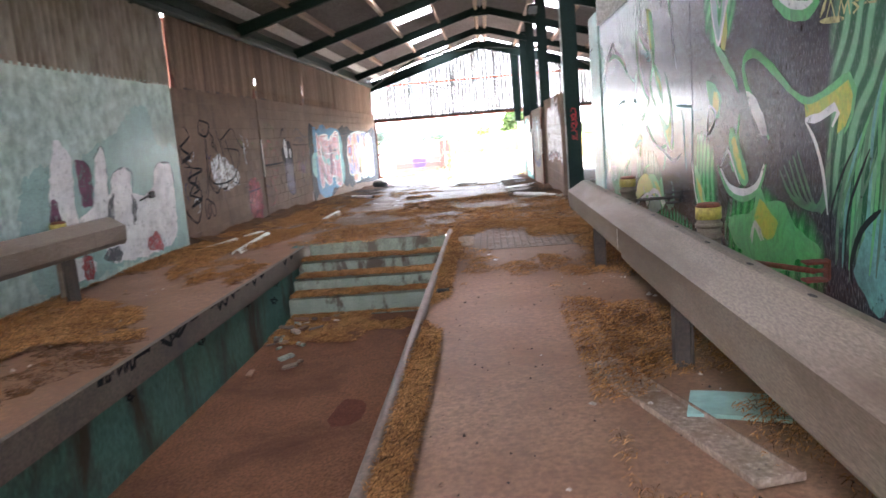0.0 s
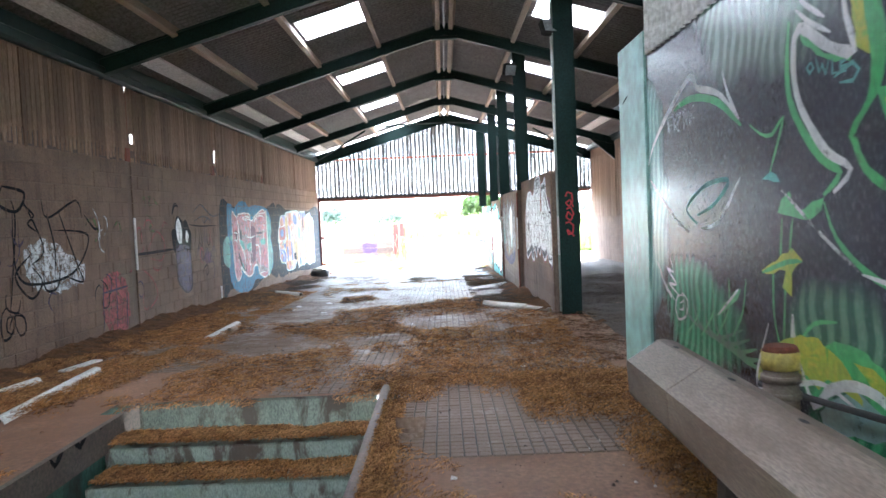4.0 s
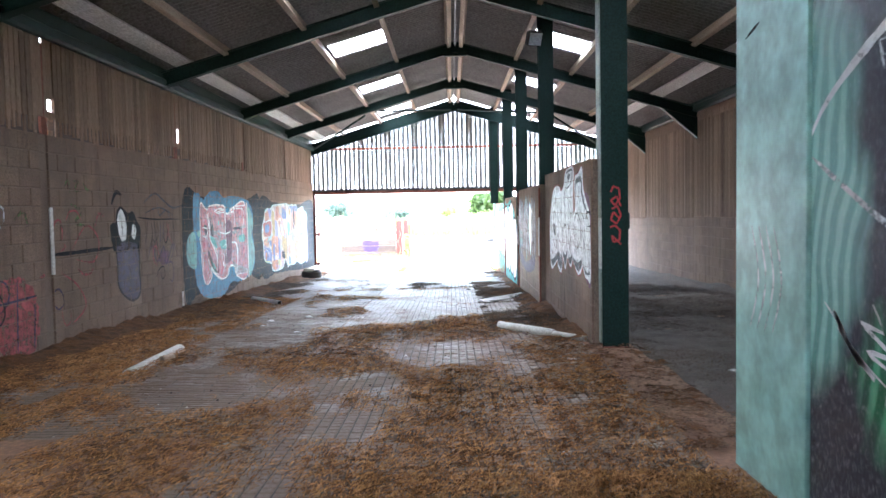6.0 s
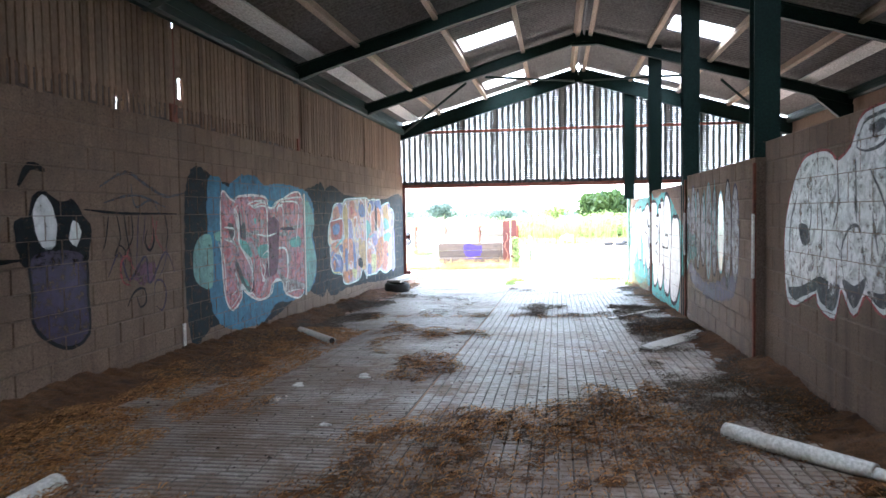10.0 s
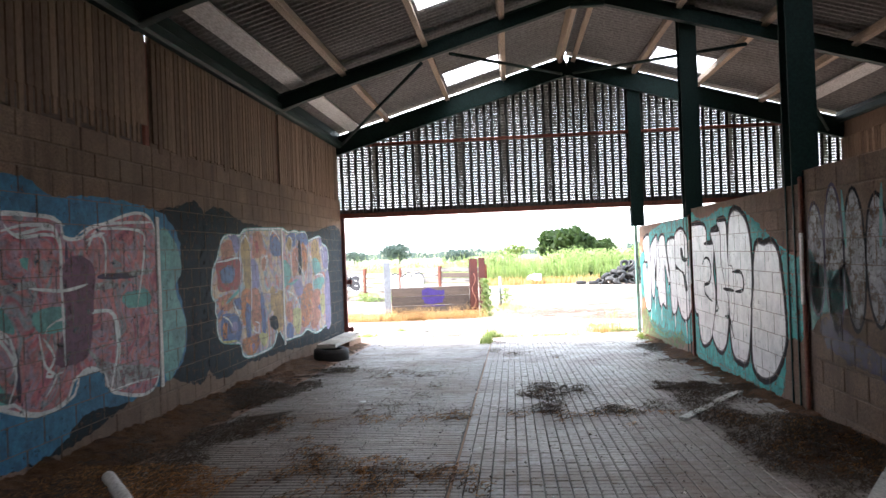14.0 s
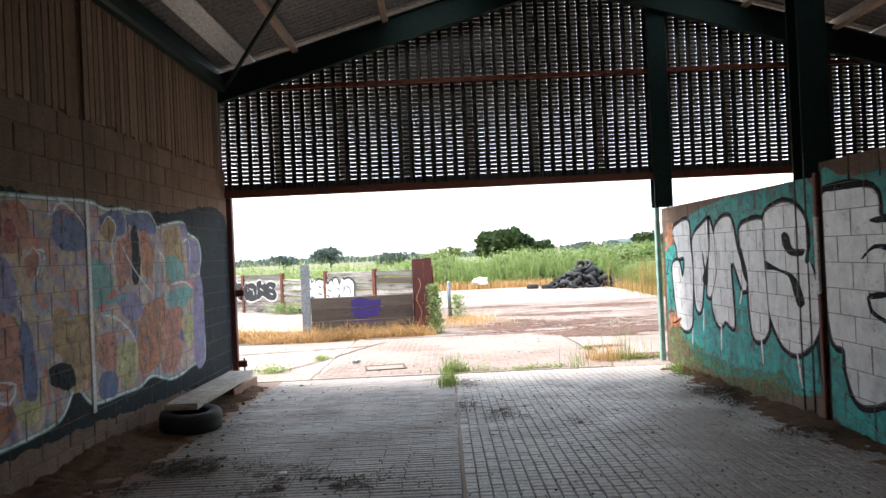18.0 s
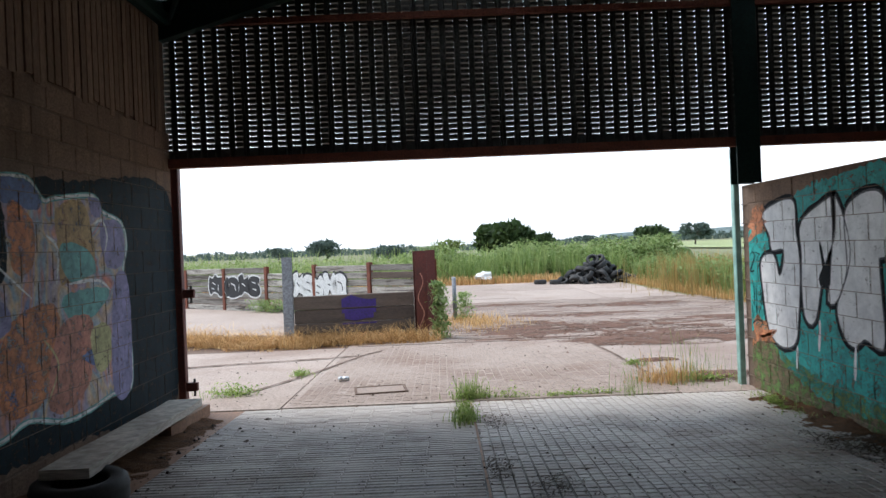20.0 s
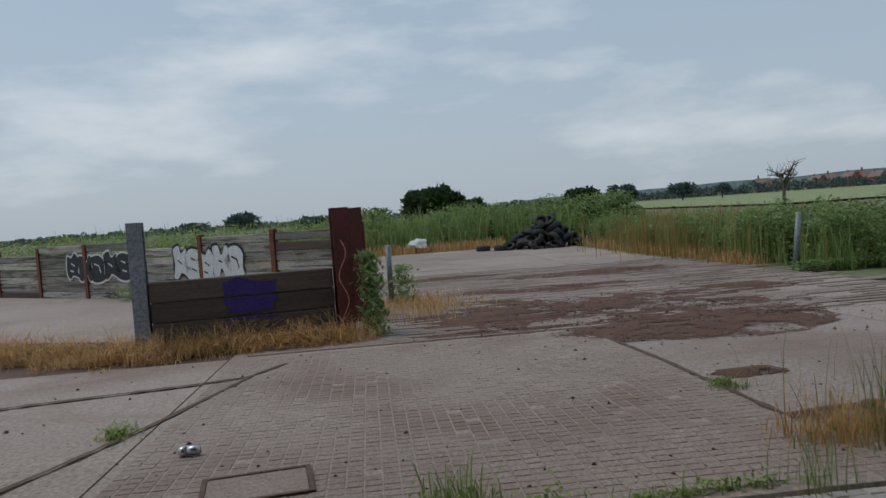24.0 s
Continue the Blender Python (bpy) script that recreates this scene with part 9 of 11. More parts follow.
lines(PART, ((31.55, 1.8), (31.34, 1.9), (31.02, 1.93), (30.78, 1.86), (30.63, 1.73), (30.6, 1.5), (30.67, 1.34), (30.5, 1.22), (30.42, 0.95), (30.47, 0.7), (30.67, 0.53), (30.92, 0.43), (31.18, 0.46), (31.38, 0.61), (31.52, 0.82), (31.55, 1.13), (31.58, 1.48)), 0.1, "black", 0.8, True)
area(PART, ((31.55, 1.8), (31.34, 1.9), (31.02, 1.93), (30.78, 1.86), (30.63, 1.73), (30.6, 1.5), (30.67, 1.34), (30.5, 1.22), (30.42, 0.95), (30.47, 0.7), (30.67, 0.53), (30.92, 0.43), (31.18, 0.46), (31.38, 0.61), (31.52, 0.82), (31.55, 1.13), (31.58, 1.48)), "silver", 2.1, 0.004)
lines(PART, ((31.55, 1.8), (31.34, 1.9), (31.02, 1.93), (30.78, 1.86), (30.63, 1.73), (30.6, 1.5), (30.67, 1.34), (30.5, 1.22), (30.42, 0.95), (30.47, 0.7), (30.67, 0.53), (30.92, 0.43), (31.18, 0.46), (31.38, 0.61), (31.52, 0.82), (31.55, 1.13), (31.58, 1.48)), 0.02, "slate", 2.6, True)
area(PART, ((31.15, 1.61), (31.0, 1.62), (30.9, 1.47), (30.66, 1.46), (30.69, 1.4), (30.96, 1.4), (31.13, 1.5)), "black", 3.34, 0.004)
area(PART, ((31.56, 1.34), (31.22, 1.26), (30.93, 1.21), (30.77, 1.08), (30.71, 0.93), (30.85, 0.9), (30.92, 1.0), (31.02, 1.18), (31.28, 1.24), (31.54, 1.25)), "black", 3.38, 0.004)
area(PART, ((33.52, 1.08), (33.34, 1.25), (33.3, 1.04), (33.43, 1.0)), "black", 3.42, 0.004)
area(PART, ((32.24, 1.44), (32.16, 1.18), (32.04, 1.07), (32.07, 1.21), (32.16, 1.49)), "black", 3.46, 0.004)
area(PART, ((30.64, 1.32), (30.52, 1.25), (30.54, 0.66), (30.64, 0.58), (30.63, 1.04)), "white", 3.6, 0.004)
lines(PART, ((34.0, 0.38), (34.01, 0.26), (34.03, 0.14)), 0.05, "silver", 2.9)
lines(PART, ((33.52, 0.69), (33.54, 0.54), (33.56, 0.38)), 0.05, "silver", 2.9)
lines(PART, ((32.91, 0.52), (32.93, 0.36), (32.94, 0.21)), 0.05, "silver", 2.9)
lines(PART, ((31.74, 0.49), (31.73, 0.35), (31.72, 0.22)), 0.05, "silver", 2.9)
lines(PART, ((30.92, 0.44), (30.88, 0.28), (30.84, 0.11)), 0.05, "silver", 2.9)
lines(PART, ((32.2, 1.02), (32.24, 0.92), (32.29, 0.83)), 0.05, "silver", 2.9)
lines(PART, ((33.47, 1.44), (33.41, 1.21), (33.35, 1.0)), 0.06, "black", 3.5)
area(PART, ((30.38, 2.0), (29.65, 2.05), (28.13, 2.16), (27.13, 1.88), (26.14, 1.54), (25.85, 1.42), (25.9, 0.69), (26.3, 0.65), (26.56, 0.03), (27.46, -0.02), (30.3, -0.02)), "teal", 0, 0.03)
lines(PART, ((30.29, 1.95), (29.51, 1.93), (29.4, 1.68), (29.06, 1.67), (29.12, 1.29), (29.04, 0.97), (29.13, 0.64), (29.34, 0.33), (29.66, 0.18), (29.9, 0.19), (30.03, 0.41), (30.05, 0.59), (30.23, 0.64), (30.31, 1.01), (30.34, 1.49)), 0.11, "black", 0.8, True)
area(PART, ((30.29, 1.95), (29.51, 1.93), (29.4, 1.68), (29.06, 1.67), (29.12, 1.29), (29.04, 0.97), (29.13, 0.64), (29.34, 0.33), (29.66, 0.18), (29.9, 0.19), (30.03, 0.41), (30.05, 0.59), (30.23, 0.64), (30.31, 1.01), (30.34, 1.49)), "silver", 1.94, 0.004)
lines(PART, ((30.29, 1.95), (29.51, 1.93), (29.4, 1.68), (29.06, 1.67), (29.12, 1.29), (29.04, 0.97), (29.13, 0.64), (29.34, 0.33), (29.66, 0.18), (29.9, 0.19), (30.03, 0.41), (30.05, 0.59), (30.23, 0.64), (30.31, 1.01), (30.34, 1.49)), 0.02, "slate", 2.44, True)
lines(PART, ((29.17, 1.84), (28.73, 1.85), (28.71, 1.48), (28.56, 1.15), (28.43, 0.96), (28.46, 0.61), (28.61, 0.32), (28.83, 0.19), (29.11, 0.23), (29.28, 0.4), (29.07, 0.7), (28.95, 1.03), (28.99, 1.48), (29.09, 1.7)), 0.11, "black", 0.8, True)
area(PART, ((29.17, 1.84), (28.73, 1.85), (28.71, 1.48), (28.56, 1.15), (28.43, 0.96), (28.46, 0.61), (28.61, 0.32), (28.83, 0.19), (29.11, 0.23), (29.28, 0.4), (29.07, 0.7), (28.95, 1.03), (28.99, 1.48), (29.09, 1.7)), "silver", 1.98, 0.004)
lines(PART, ((29.17, 1.84), (28.73, 1.85), (28.71, 1.48), (28.56, 1.15), (28.43, 0.96), (28.46, 0.61), (28.61, 0.32), (28.83, 0.19), (29.11, 0.23), (29.28, 0.4), (29.07, 0.7), (28.95, 1.03), (28.99, 1.48), (29.09, 1.7)), 0.02, "slate", 2.48, True)
lines(PART, ((28.83, 1.96), (28.44, 1.97), (28.39, 1.65), (28.36, 1.4), (28.18, 1.36), (28.15, 1.07), (28.18, 0.79), (28.29, 0.63), (28.4, 0.74), (28.43, 0.96), (28.56, 1.15), (28.69, 1.48), (28.68, 1.81)), 0.11, "black", 0.8, True)
area(PART, ((28.83, 1.96), (28.44, 1.97), (28.39, 1.65), (28.36, 1.4), (28.18, 1.36), (28.15, 1.07), (28.18, 0.79), (28.29, 0.63), (28.4, 0.74), (28.43, 0.96), (28.56, 1.15), (28.69, 1.48), (28.68, 1.81)), "silver", 2.02, 0.004)
lines(PART, ((28.83, 1.96), (28.44, 1.97), (28.39, 1.65), (28.36, 1.4), (28.18, 1.36), (28.15, 1.07), (28.18, 0.79), (28.29, 0.63), (28.4, 0.74), (28.43, 0.96), (28.56, 1.15), (28.69, 1.48), (28.68, 1.81)), 0.02, "slate", 2.52, True)
lines(PART, ((29.71, 1.37), (29.52, 1.47), (29.3, 1.44), (29.22, 1.29), (29.33, 1.12), (29.64, 1.06), (29.61, 0.96), (29.42, 0.89), (29.2, 0.85)), 0.05, "black", 4.2)
lines(PART, ((29.04, 1.0), (28.99, 0.86), (28.92, 0.77), (29.04, 0.72)), 0.05, "black", 4.2)
lines(PART, ((28.64, 1.06), (28.39, 1.06), (28.15, 1.06)), 0.05, "black", 4.2)
lines(PART, ((28.6, 0.69), (28.4, 0.69), (28.3, 0.54), (28.2, 0.43)), 0.05, "black", 4.2)
lines(PART, ((30.29, 1.98), (29.86, 1.98), (29.48, 1.97)), 0.05, "black", 4.2)
lines(PART, ((29.2, 1.85), (28.7, 1.86)), 0.05, "black", 4.2)
lines(PART, ((28.86, 1.99), (28.41, 1.98)), 0.05, "black", 4.2)
lines(PART, ((29.57, 1.68), (29.06, 1.68)), 0.05, "black", 4.2)
for pts in (((28.26, 1.94), (27.61, 1.97), (27.4, 1.39), (27.63, 0.35), (27.98, 0.18), (28.36, 0.42)), ((27.28, 1.53), (26.94, 1.64), (26.52, 1.57), (26.35, 0.77), (26.5, 0.43), (26.84, 0.17), (27.28, 0.12), (27.5, 0.36))):
    lines(PART, pts, 0.14, "black", 0.7, True)
    area(PART, pts, "silver", 1.8, 0.006)
    lines(PART, pts, 0.025, "slate", 2.3, True)
for pts in (((28.2, 1.3), (27.8, 1.3), (27.75, 1.1), (28.1, 1.05)), ((27.4, 1.7), (27.35, 1.2), (27.5, 0.9))):
    lines(PART, pts, 0.05, "black", 4)
area(PART, ((25.75, 1.6), (25.32, 1.4), (24.89, 1.39), (24.82, 1.1), (25.38, 0.98), (25.75, 0.84)), "aqua", 1, 0.02)
random.seed(5)
for k in range(9):
    y = 22.3 + 0.4 * k
    ring = [(y + 0.2 * math.cos(t * 0.785), 1.5 + (0.6 + 0.08 * math.sin(k * 2.1)) * math.sin(t * 0.785)) for t in range(8)]
    area(PART[1:2], ring, random.choice(("faded", "sky", "faded")), 1, 0.02)
    lines(PART[1:2], ring, 0.035, random.choice(("black", "purple", "aqua")), 2, True)
area(PART[1:2], ((25.3, 0.95), (24.0, 0.75), (22.4, 1.0), (22.5, 0.7), (24.0, 0.55), (25.3, 0.7)), "purple", 1, 0.03)
for pts in (((23.5, 2.2), (23.45, 1.7), (23.5, 1.3)), ((24.2, 2.1), (24.25, 1.6)), ((24.9, 2.1), (24.85, 1.6))):
    lines(PART[1:2], pts, 0.05, "aqua", 3)
for pts in (((35.10, 1.29), (35.02, 1.34), (34.95, 1.29), (35.10, 1.11), (34.98, 1.12)), ((34.94, 1.33), (34.83, 1.31), (34.91, 1.25), (34.82, 1.21), (34.91, 1.14)), ((34.78, 1.19), (34.76, 1.17))):
    lines(PART, pts, 0.028, "black", 4.5)
for pts in (((35.02, 1.00), (35.01, 0.71), (35.09, 0.79)), ((34.94, 0.94), (34.96, 0.66)), ((34.85, 0.94), (34.81, 0.73), (34.88, 0.84), (34.79, 0.88)), ((35.08, 0.74), (35.06, 0.57)), ((34.97, 0.71), (34.94, 0.56), (34.86, 0.71)), ((34.83, 0.69), (34.80, 0.60)), ((35.09, 0.50), (34.92, 0.56), (34.78, 0.52))):
    lines(PART, pts, 0.02, "black", 4.5)
for pts in (((35.24, 1.52), (35.06, 1.63), (34.84, 1.68), (34.62, 1.67)), ((35.14, 1.45), (34.91, 1.56), (34.64, 1.58)), ((35.21, 0.18), (34.99, 0.33), (34.72, 0.38), (34.46, 0.49)), ((34.93, 0.38), (34.63, 0.44), (34.49, 0.48))):
    lines(PART, pts, 0.07, "orange", 4.5)
# partition end by the first column: large pale letters with a red rim
lines(PART[:1], ((20.52, 1.03), (20.57, 1.56), (20.35, 1.97), (20.08, 2.19), (19.77, 2.25), (19.44, 2.24), (19.23, 2.15), (18.94, 2.24), (18.79, 2.41), (18.57, 2.47), (18.05, 2.46), (18.05, 2.29), (18.1, 2.1), (18.09, 1.77), (18.11, 1.45), (18.17, 1.23), (18.35, 1.09), (18.66, 1.2), (18.87, 1.02), (19.13, 1.19), (19.28, 0.94), (19.63, 1.0), (19.68, 1.1), (20.31, 0.92)), 0.1, "maroon", 0.0, True)
area(PART[:1], ((20.52, 1.03), (20.57, 1.56), (20.35, 1.97), (20.08, 2.19), (19.77, 2.25), (19.44, 2.24), (19.23, 2.15), (18.94, 2.24), (18.79, 2.41), (18.57, 2.47), (18.05, 2.46), (18.05, 2.29), (18.1, 2.1), (18.09, 1.77), (18.11, 1.45), (18.17, 1.23), (18.35, 1.09), (18.66, 1.2), (18.87, 1.02), (19.13, 1.19), (19.28, 0.94), (19.63, 1.0), (19.68, 1.1), (20.31, 0.92)), "worn_silver", 1.0, 0.012)
lines(PART[:1], ((20.52, 1.03), (20.57, 1.56), (20.35, 1.97), (20.08, 2.19), (19.77, 2.25), (19.44, 2.24), (19.23, 2.15), (18.94, 2.24), (18.79, 2.41), (18.57, 2.47), (18.05, 2.46), (18.05, 2.29), (18.1, 2.1), (18.09, 1.77), (18.11, 1.45), (18.17, 1.23), (18.35, 1.09), (18.66, 1.2), (18.87, 1.02), (19.13, 1.19), (19.28, 0.94), (19.63, 1.0), (19.68, 1.1), (20.31, 0.92)), 0.05, "white", 2.0, True)
lines(PART[:1], ((18.09, 1.77), (17.89, 1.89), (17.93, 2.18), (17.9, 2.33), (17.65, 2.35), (17.36, 2.43), (17.31, 2.19), (17.15, 2.04), (16.96, 1.91), (16.86, 1.79), (16.81, 1.06), (17.01, 1.04), (17.19, 1.06), (17.39, 1.18), (17.51, 1.08), (17.73, 1.04), (17.93, 1.11), (18.15, 1.23), (18.11, 1.45)), 0.1, "maroon", 0.1, True)
area(PART[:1], ((18.09, 1.77), (17.89, 1.89), (17.93, 2.18), (17.9, 2.33), (17.65, 2.35), (17.36, 2.43), (17.31, 2.19), (17.15, 2.04), (16.96, 1.91), (16.86, 1.79), (16.81, 1.06), (17.01, 1.04), (17.19, 1.06), (17.39, 1.18), (17.51, 1.08), (17.73, 1.04), (17.93, 1.11), (18.15, 1.23), (18.11, 1.45)), "worn_silver", 1.1, 0.012)
lines(PART[:1], ((18.09, 1.77), (17.89, 1.89), (17.93, 2.18), (17.9, 2.33), (17.65, 2.35), (17.36, 2.43), (17.31, 2.19), (17.15, 2.04), (16.96, 1.91), (16.86, 1.79), (16.81, 1.06), (17.01, 1.04), (17.19, 1.06), (17.39, 1.18), (17.51, 1.08), (17.73, 1.04), (17.93, 1.11), (18.15, 1.23), (18.11, 1.45)), 0.05, "white", 2.1, True)
area(PART[:1], ((20.47, 1.04), (20.03, 1.11), (19.6, 1.22), (19.28, 1.18), (19.15, 1.19), (19.28, 0.98), (19.6, 1.02), (19.68, 1.1), (20.26, 0.95)), "slate", 2.25, 0.006)
area(PART[:1], ((19.1, 1.24), (18.86, 1.22), (18.64, 1.3), (18.67, 1.21), (18.88, 1.05)), "slate", 2.3, 0.006)
area(PART[:1], ((18.63, 1.2), (18.36, 1.21), (18.16, 1.28), (18.19, 1.21), (18.35, 1.11), (18.59, 1.16)), "slate", 2.35, 0.006)
area(PART[:1], ((18.14, 1.22), (17.74, 1.18), (17.44, 1.24), (17.39, 1.19), (17.55, 1.09), (17.78, 1.07), (17.98, 1.12)), "slate", 2.4, 0.006)
area(PART[:1], ((17.39, 1.19), (17.19, 1.12), (17.01, 1.1), (16.85, 1.14), (16.84, 1.1), (17.01, 1.07), (17.19, 1.08)), "slate", 2.45, 0.006)
area(PART[:1], ((18.63, 2.36), (18.4, 2.42), (18.31, 2.39), (18.45, 2.32)), "slate", 2.5, 0.006)
area(PART[:1], ((20.17, 1.65), (19.94, 1.65), (19.84, 1.51), (20.07, 1.48)), "slate", 2.55, 0.006)
lines(PART[:1], ((20.45, 1.41), (20.38, 1.72), (20.07, 2.06)), 0.03, "slate", 3.1)
lines(PART[:1], ((19.84, 1.99), (19.85, 1.65), (20.02, 1.5)), 0.03, "slate", 3.15)
lines(PART[:1], ((19.61, 1.87), (19.55, 1.64), (19.61, 1.36)), 0.03, "slate", 3.2)
lines(PART[:1], ((19.23, 2.15), (19.2, 1.82), (19.32, 1.64)), 0.03, "slate", 3.25)
lines(PART[:1], ((19.07, 1.26), (19.12, 1.48), (18.96, 1.65), (18.76, 1.64), (18.68, 1.34)), 0.03, "slate", 3.3)
lines(PART[:1], ((18.86, 2.17), (18.83, 1.7)), 0.03, "slate", 3.35)
lines(PART[:1], ((18.6, 2.08), (18.41, 1.9), (18.32, 1.78)), 0.03, "slate", 3.4)
lines(PART[:1], ((18.55, 1.78), (18.44, 1.47)), 0.03, "slate", 3.45)
lines(PART[:1], ((18.06, 1.53), (18.05, 1.7), (17.88, 1.82), (17.7, 1.84), (17.54, 1.74), (17.48, 1.56), (17.43, 1.43), (17.4, 1.24)), 0.03, "slate", 3.5)
lines(PART[:1], ((17.35, 1.66), (17.34, 1.84), (17.24, 1.78), (17.19, 1.58), (17.18, 1.45), (17.3, 1.51), (17.35, 1.66)), 0.03, "slate", 3.55)
lines(PART[:1], ((18.84, 2.25), (18.72, 2.41), (18.46, 2.45), (18.13, 2.45), (18.17, 2.36), (18.38, 2.24), (18.68, 2.21), (18.84, 2.25)), 0.03, "slate", 3.6)
lines(PART[:1], ((17.84, 1.93), (17.88, 2.16), (17.82, 2.27), (17.43, 2.29), (17.38, 2.14), (17.26, 2.0), (17.07, 1.9), (16.96, 1.84)), 0.075, "slate", 3.65)
lines(PART[:1], ((20.28, 1.77), (20.07, 2.06), (19.77, 2.2)), 0.05, "white", 3.8)
lines(PART[:1], ((19.12, 1.97), (19.03, 2.16)), 0.05, "white", 3.85)
lines(PART[:1], ((18.39, 1.63), (18.3, 1.52)), 0.05, "white", 3.9)
lines(PART[:1], ((19.51, 1.59), (19.37, 1.33), (19.39, 1.14)), 0.05, "white", 3.95)
lines(PART[:1], ((17.96, 1.54), (17.9, 1.7), (17.74, 1.79)), 0.05, "white", 4.0)
lines(PART[:1], ((17.61, 1.28), (17.74, 1.24), (17.94, 1.25)), 0.05, "white", 4.05)
lines(PART[:1], ((19.21, 1.59), (19.23, 1.51), (19.15, 1.46)), 0.03, "faded", 3.6)
lines(PART[:1], ((19.25, 1.95), (19.26, 1.9), (19.4, 1.8)), 0.05, "faded", 3.65)
lines(PART[:1], ((17.86, 1.5), (17.82, 1.43), (17.79, 1.35)), 0.03, "faded", 3.7)
lines(PART[:1], ((17.42, 1.48), (17.42, 1.44), (17.51, 1.34)), 0.05, "white", 3.75)
lines(PART[:1], ((18.88, 1.91), (18.85, 1.86), (18.86, 1.76)), 0.03, "slate", 3.8)
lines(PART[:1], ((19.23, 1.24), (19.29, 1.15), (19.38, 1.08)), 0.07, "chalk", 3.85)
lines(PART[:1], ((18.37, 1.74), (18.41, 1.66), (18.5, 1.59)), 0.07, "faded", 3.9)
lines(PART[:1], ((18.02, 1.71), (18.01, 1.66), (17.93, 1.55)), 0.07, "chalk", 3.95)
lines(PART[:1], ((18.39, 1.6), (18.33, 1.55), (18.38, 1.45)), 0.03, "slate", 4.0)
lines(PART[:1], ((18.31, 1.54), (18.29, 1.49), (18.44, 1.39)), 0.05, "faded", 4.05)
lines(PART[:1], ((19.11, 1.48), (19.07, 1.39), (19.21, 1.33)), 0.03, "chalk", 4.1)
lines(PART[:1], ((19.81, 1.42), (19.77, 1.32), (19.9, 1.26)), 0.07, "faded", 4.15)
lines(PART[:1], ((17.07, 1.97), (17.05, 1.93), (16.98, 1.88)), 0.07, "chalk", 4.2)
lines(PART[:1], ((18.72, 1.65), (18.73, 1.59), (18.73, 1.49)), 0.05, "chalk", 4.25)
lines(PART[:1], ((18.15, 1.44), (18.09, 1.39), (18.07, 1.29)), 0.07, "white", 4.3)
lines(PART[:1], ((19.45, 1.48), (19.48, 1.42), (19.44, 1.31)), 0.05, "white", 4.35)
lines(PART[:1], ((17.71, 1.48), (17.7, 1.43), (17.72, 1.32)), 0.05, "slate", 4.4)
lines(PART[:1], ((17.17, 1.58), (17.14, 1.51), (17.21, 1.45)), 0.03, "white", 4.45)
lines(PART[:1], ((19.53, 1.45), (19.5, 1.38), (19.63, 1.24)), 0.07, "chalk", 4.5)
lines(PART[:1], ((17.08, 1.89), (17.12, 1.83), (17.13, 1.8)), 0.07, "white", 4.55)
lines(PART[:1], ((17.12, 1.43), (17.08, 1.4), (17.09, 1.32)), 0.07, "white", 4.6)
lines(PART[:1], ((17.62, 1.45), (17.64, 1.38), (17.67, 1.31)), 0.03, "chalk", 4.65)
lines(PART[:1], ((18.63, 1.31), (18.58, 1.27), (18.51, 1.17)), 0.03, "white", 4.7)
lines(PART[:1], ((17.56, 1.86), (17.59, 1.8), (17.64, 1.72)), 0.05, "faded", 4.75)
lines(PART[:1], ((17.79, 1.53), (17.74, 1.49), (17.88, 1.37)), 0.05, "white", 4.8)
lines(PART[:1], ((19.82, 1.94), (19.8, 1.88), (19.97, 1.76)), 0.05, "chalk", 4.85)
lines(PART[:1], ((17.12, 1.77), (17.05, 1.85), (16.82, 1.86), (16.64, 1.78), (16.5, 1.7), (16.52, 1.59), (16.62, 1.6), (16.7, 1.69), (16.99, 1.68)), 0.028, "black", 4.6)
area(PART[:1], ((17.6, 1.95), (17.2, 2.1), (16.8, 1.95), (16.78, 1.0), (17.2, 1.05), (17.3, 1.5)), "plum", 0.5, 0.02)
lines(PART[:1], ((17.5, 1.62), (17.3, 1.72), (17.1, 1.62), (17.0, 1.42), (17.1, 1.4)), 0.07, "white", 3)

# the painted room and the turquoise wall: smooth, so the paint is laid unbroken
def flat_wall(key, owner, x, facing, y0, y1, z0, z1):
    CELLS[key] = (owner, [(y0, y1, z0, z1)], x, facing)


flat_wall("room", room, BOXX, -1, -7.8, 11.31, 0.3, 3.235)
flat_wall("room_end", room, BOXX - 0.02, -1, 11.33, 12.24, 0.3, 3.4)
flat_wall("teal", wall_teal, XL, 1, -7.8, 12.27, 0.3, 3.0)
flat_wall("pit_beam", pit_l, px0 + 0.035, 1, py0, py1 - 0.05, 0.102, 0.333)
flat_wall("pit_wall", pit_l, px0, 1, py0, py1 - 1.0, D, 0.09)
RM = ["room"]
lines(RM, ((10.56, 2.63), (10.16, 2.66), (9.68, 2.57), (9.28, 2.37)), 0.05, "green", 2.425)
lines(RM, ((11.35, 2.22), (11.15, 2.41), (10.7, 2.64), (10.17, 2.82), (10.05, 2.72), (9.63, 2.61), (9.31, 2.41)), 0.05, "white", 3.25)
lines(RM, ((9.56, 2.74), (9.48, 2.59), (9.31, 2.41)), 0.035, "white", 3.275)
lines(RM, ((11.31, 2.15), (10.66, 1.83), (10.26, 1.7)), 0.03, "chalk", 2.5)
lines(RM, ((10.1, 1.77), (10.32, 1.88), (9.93, 2.03), (9.5, 2.05), (9.74, 1.91), (10.09, 1.83)), 0.03, "aqua", 2.525)
lines(RM, ((10.03, 1.74), (9.69, 1.79), (9.31, 2.06)), 0.03, "chalk", 2.55)
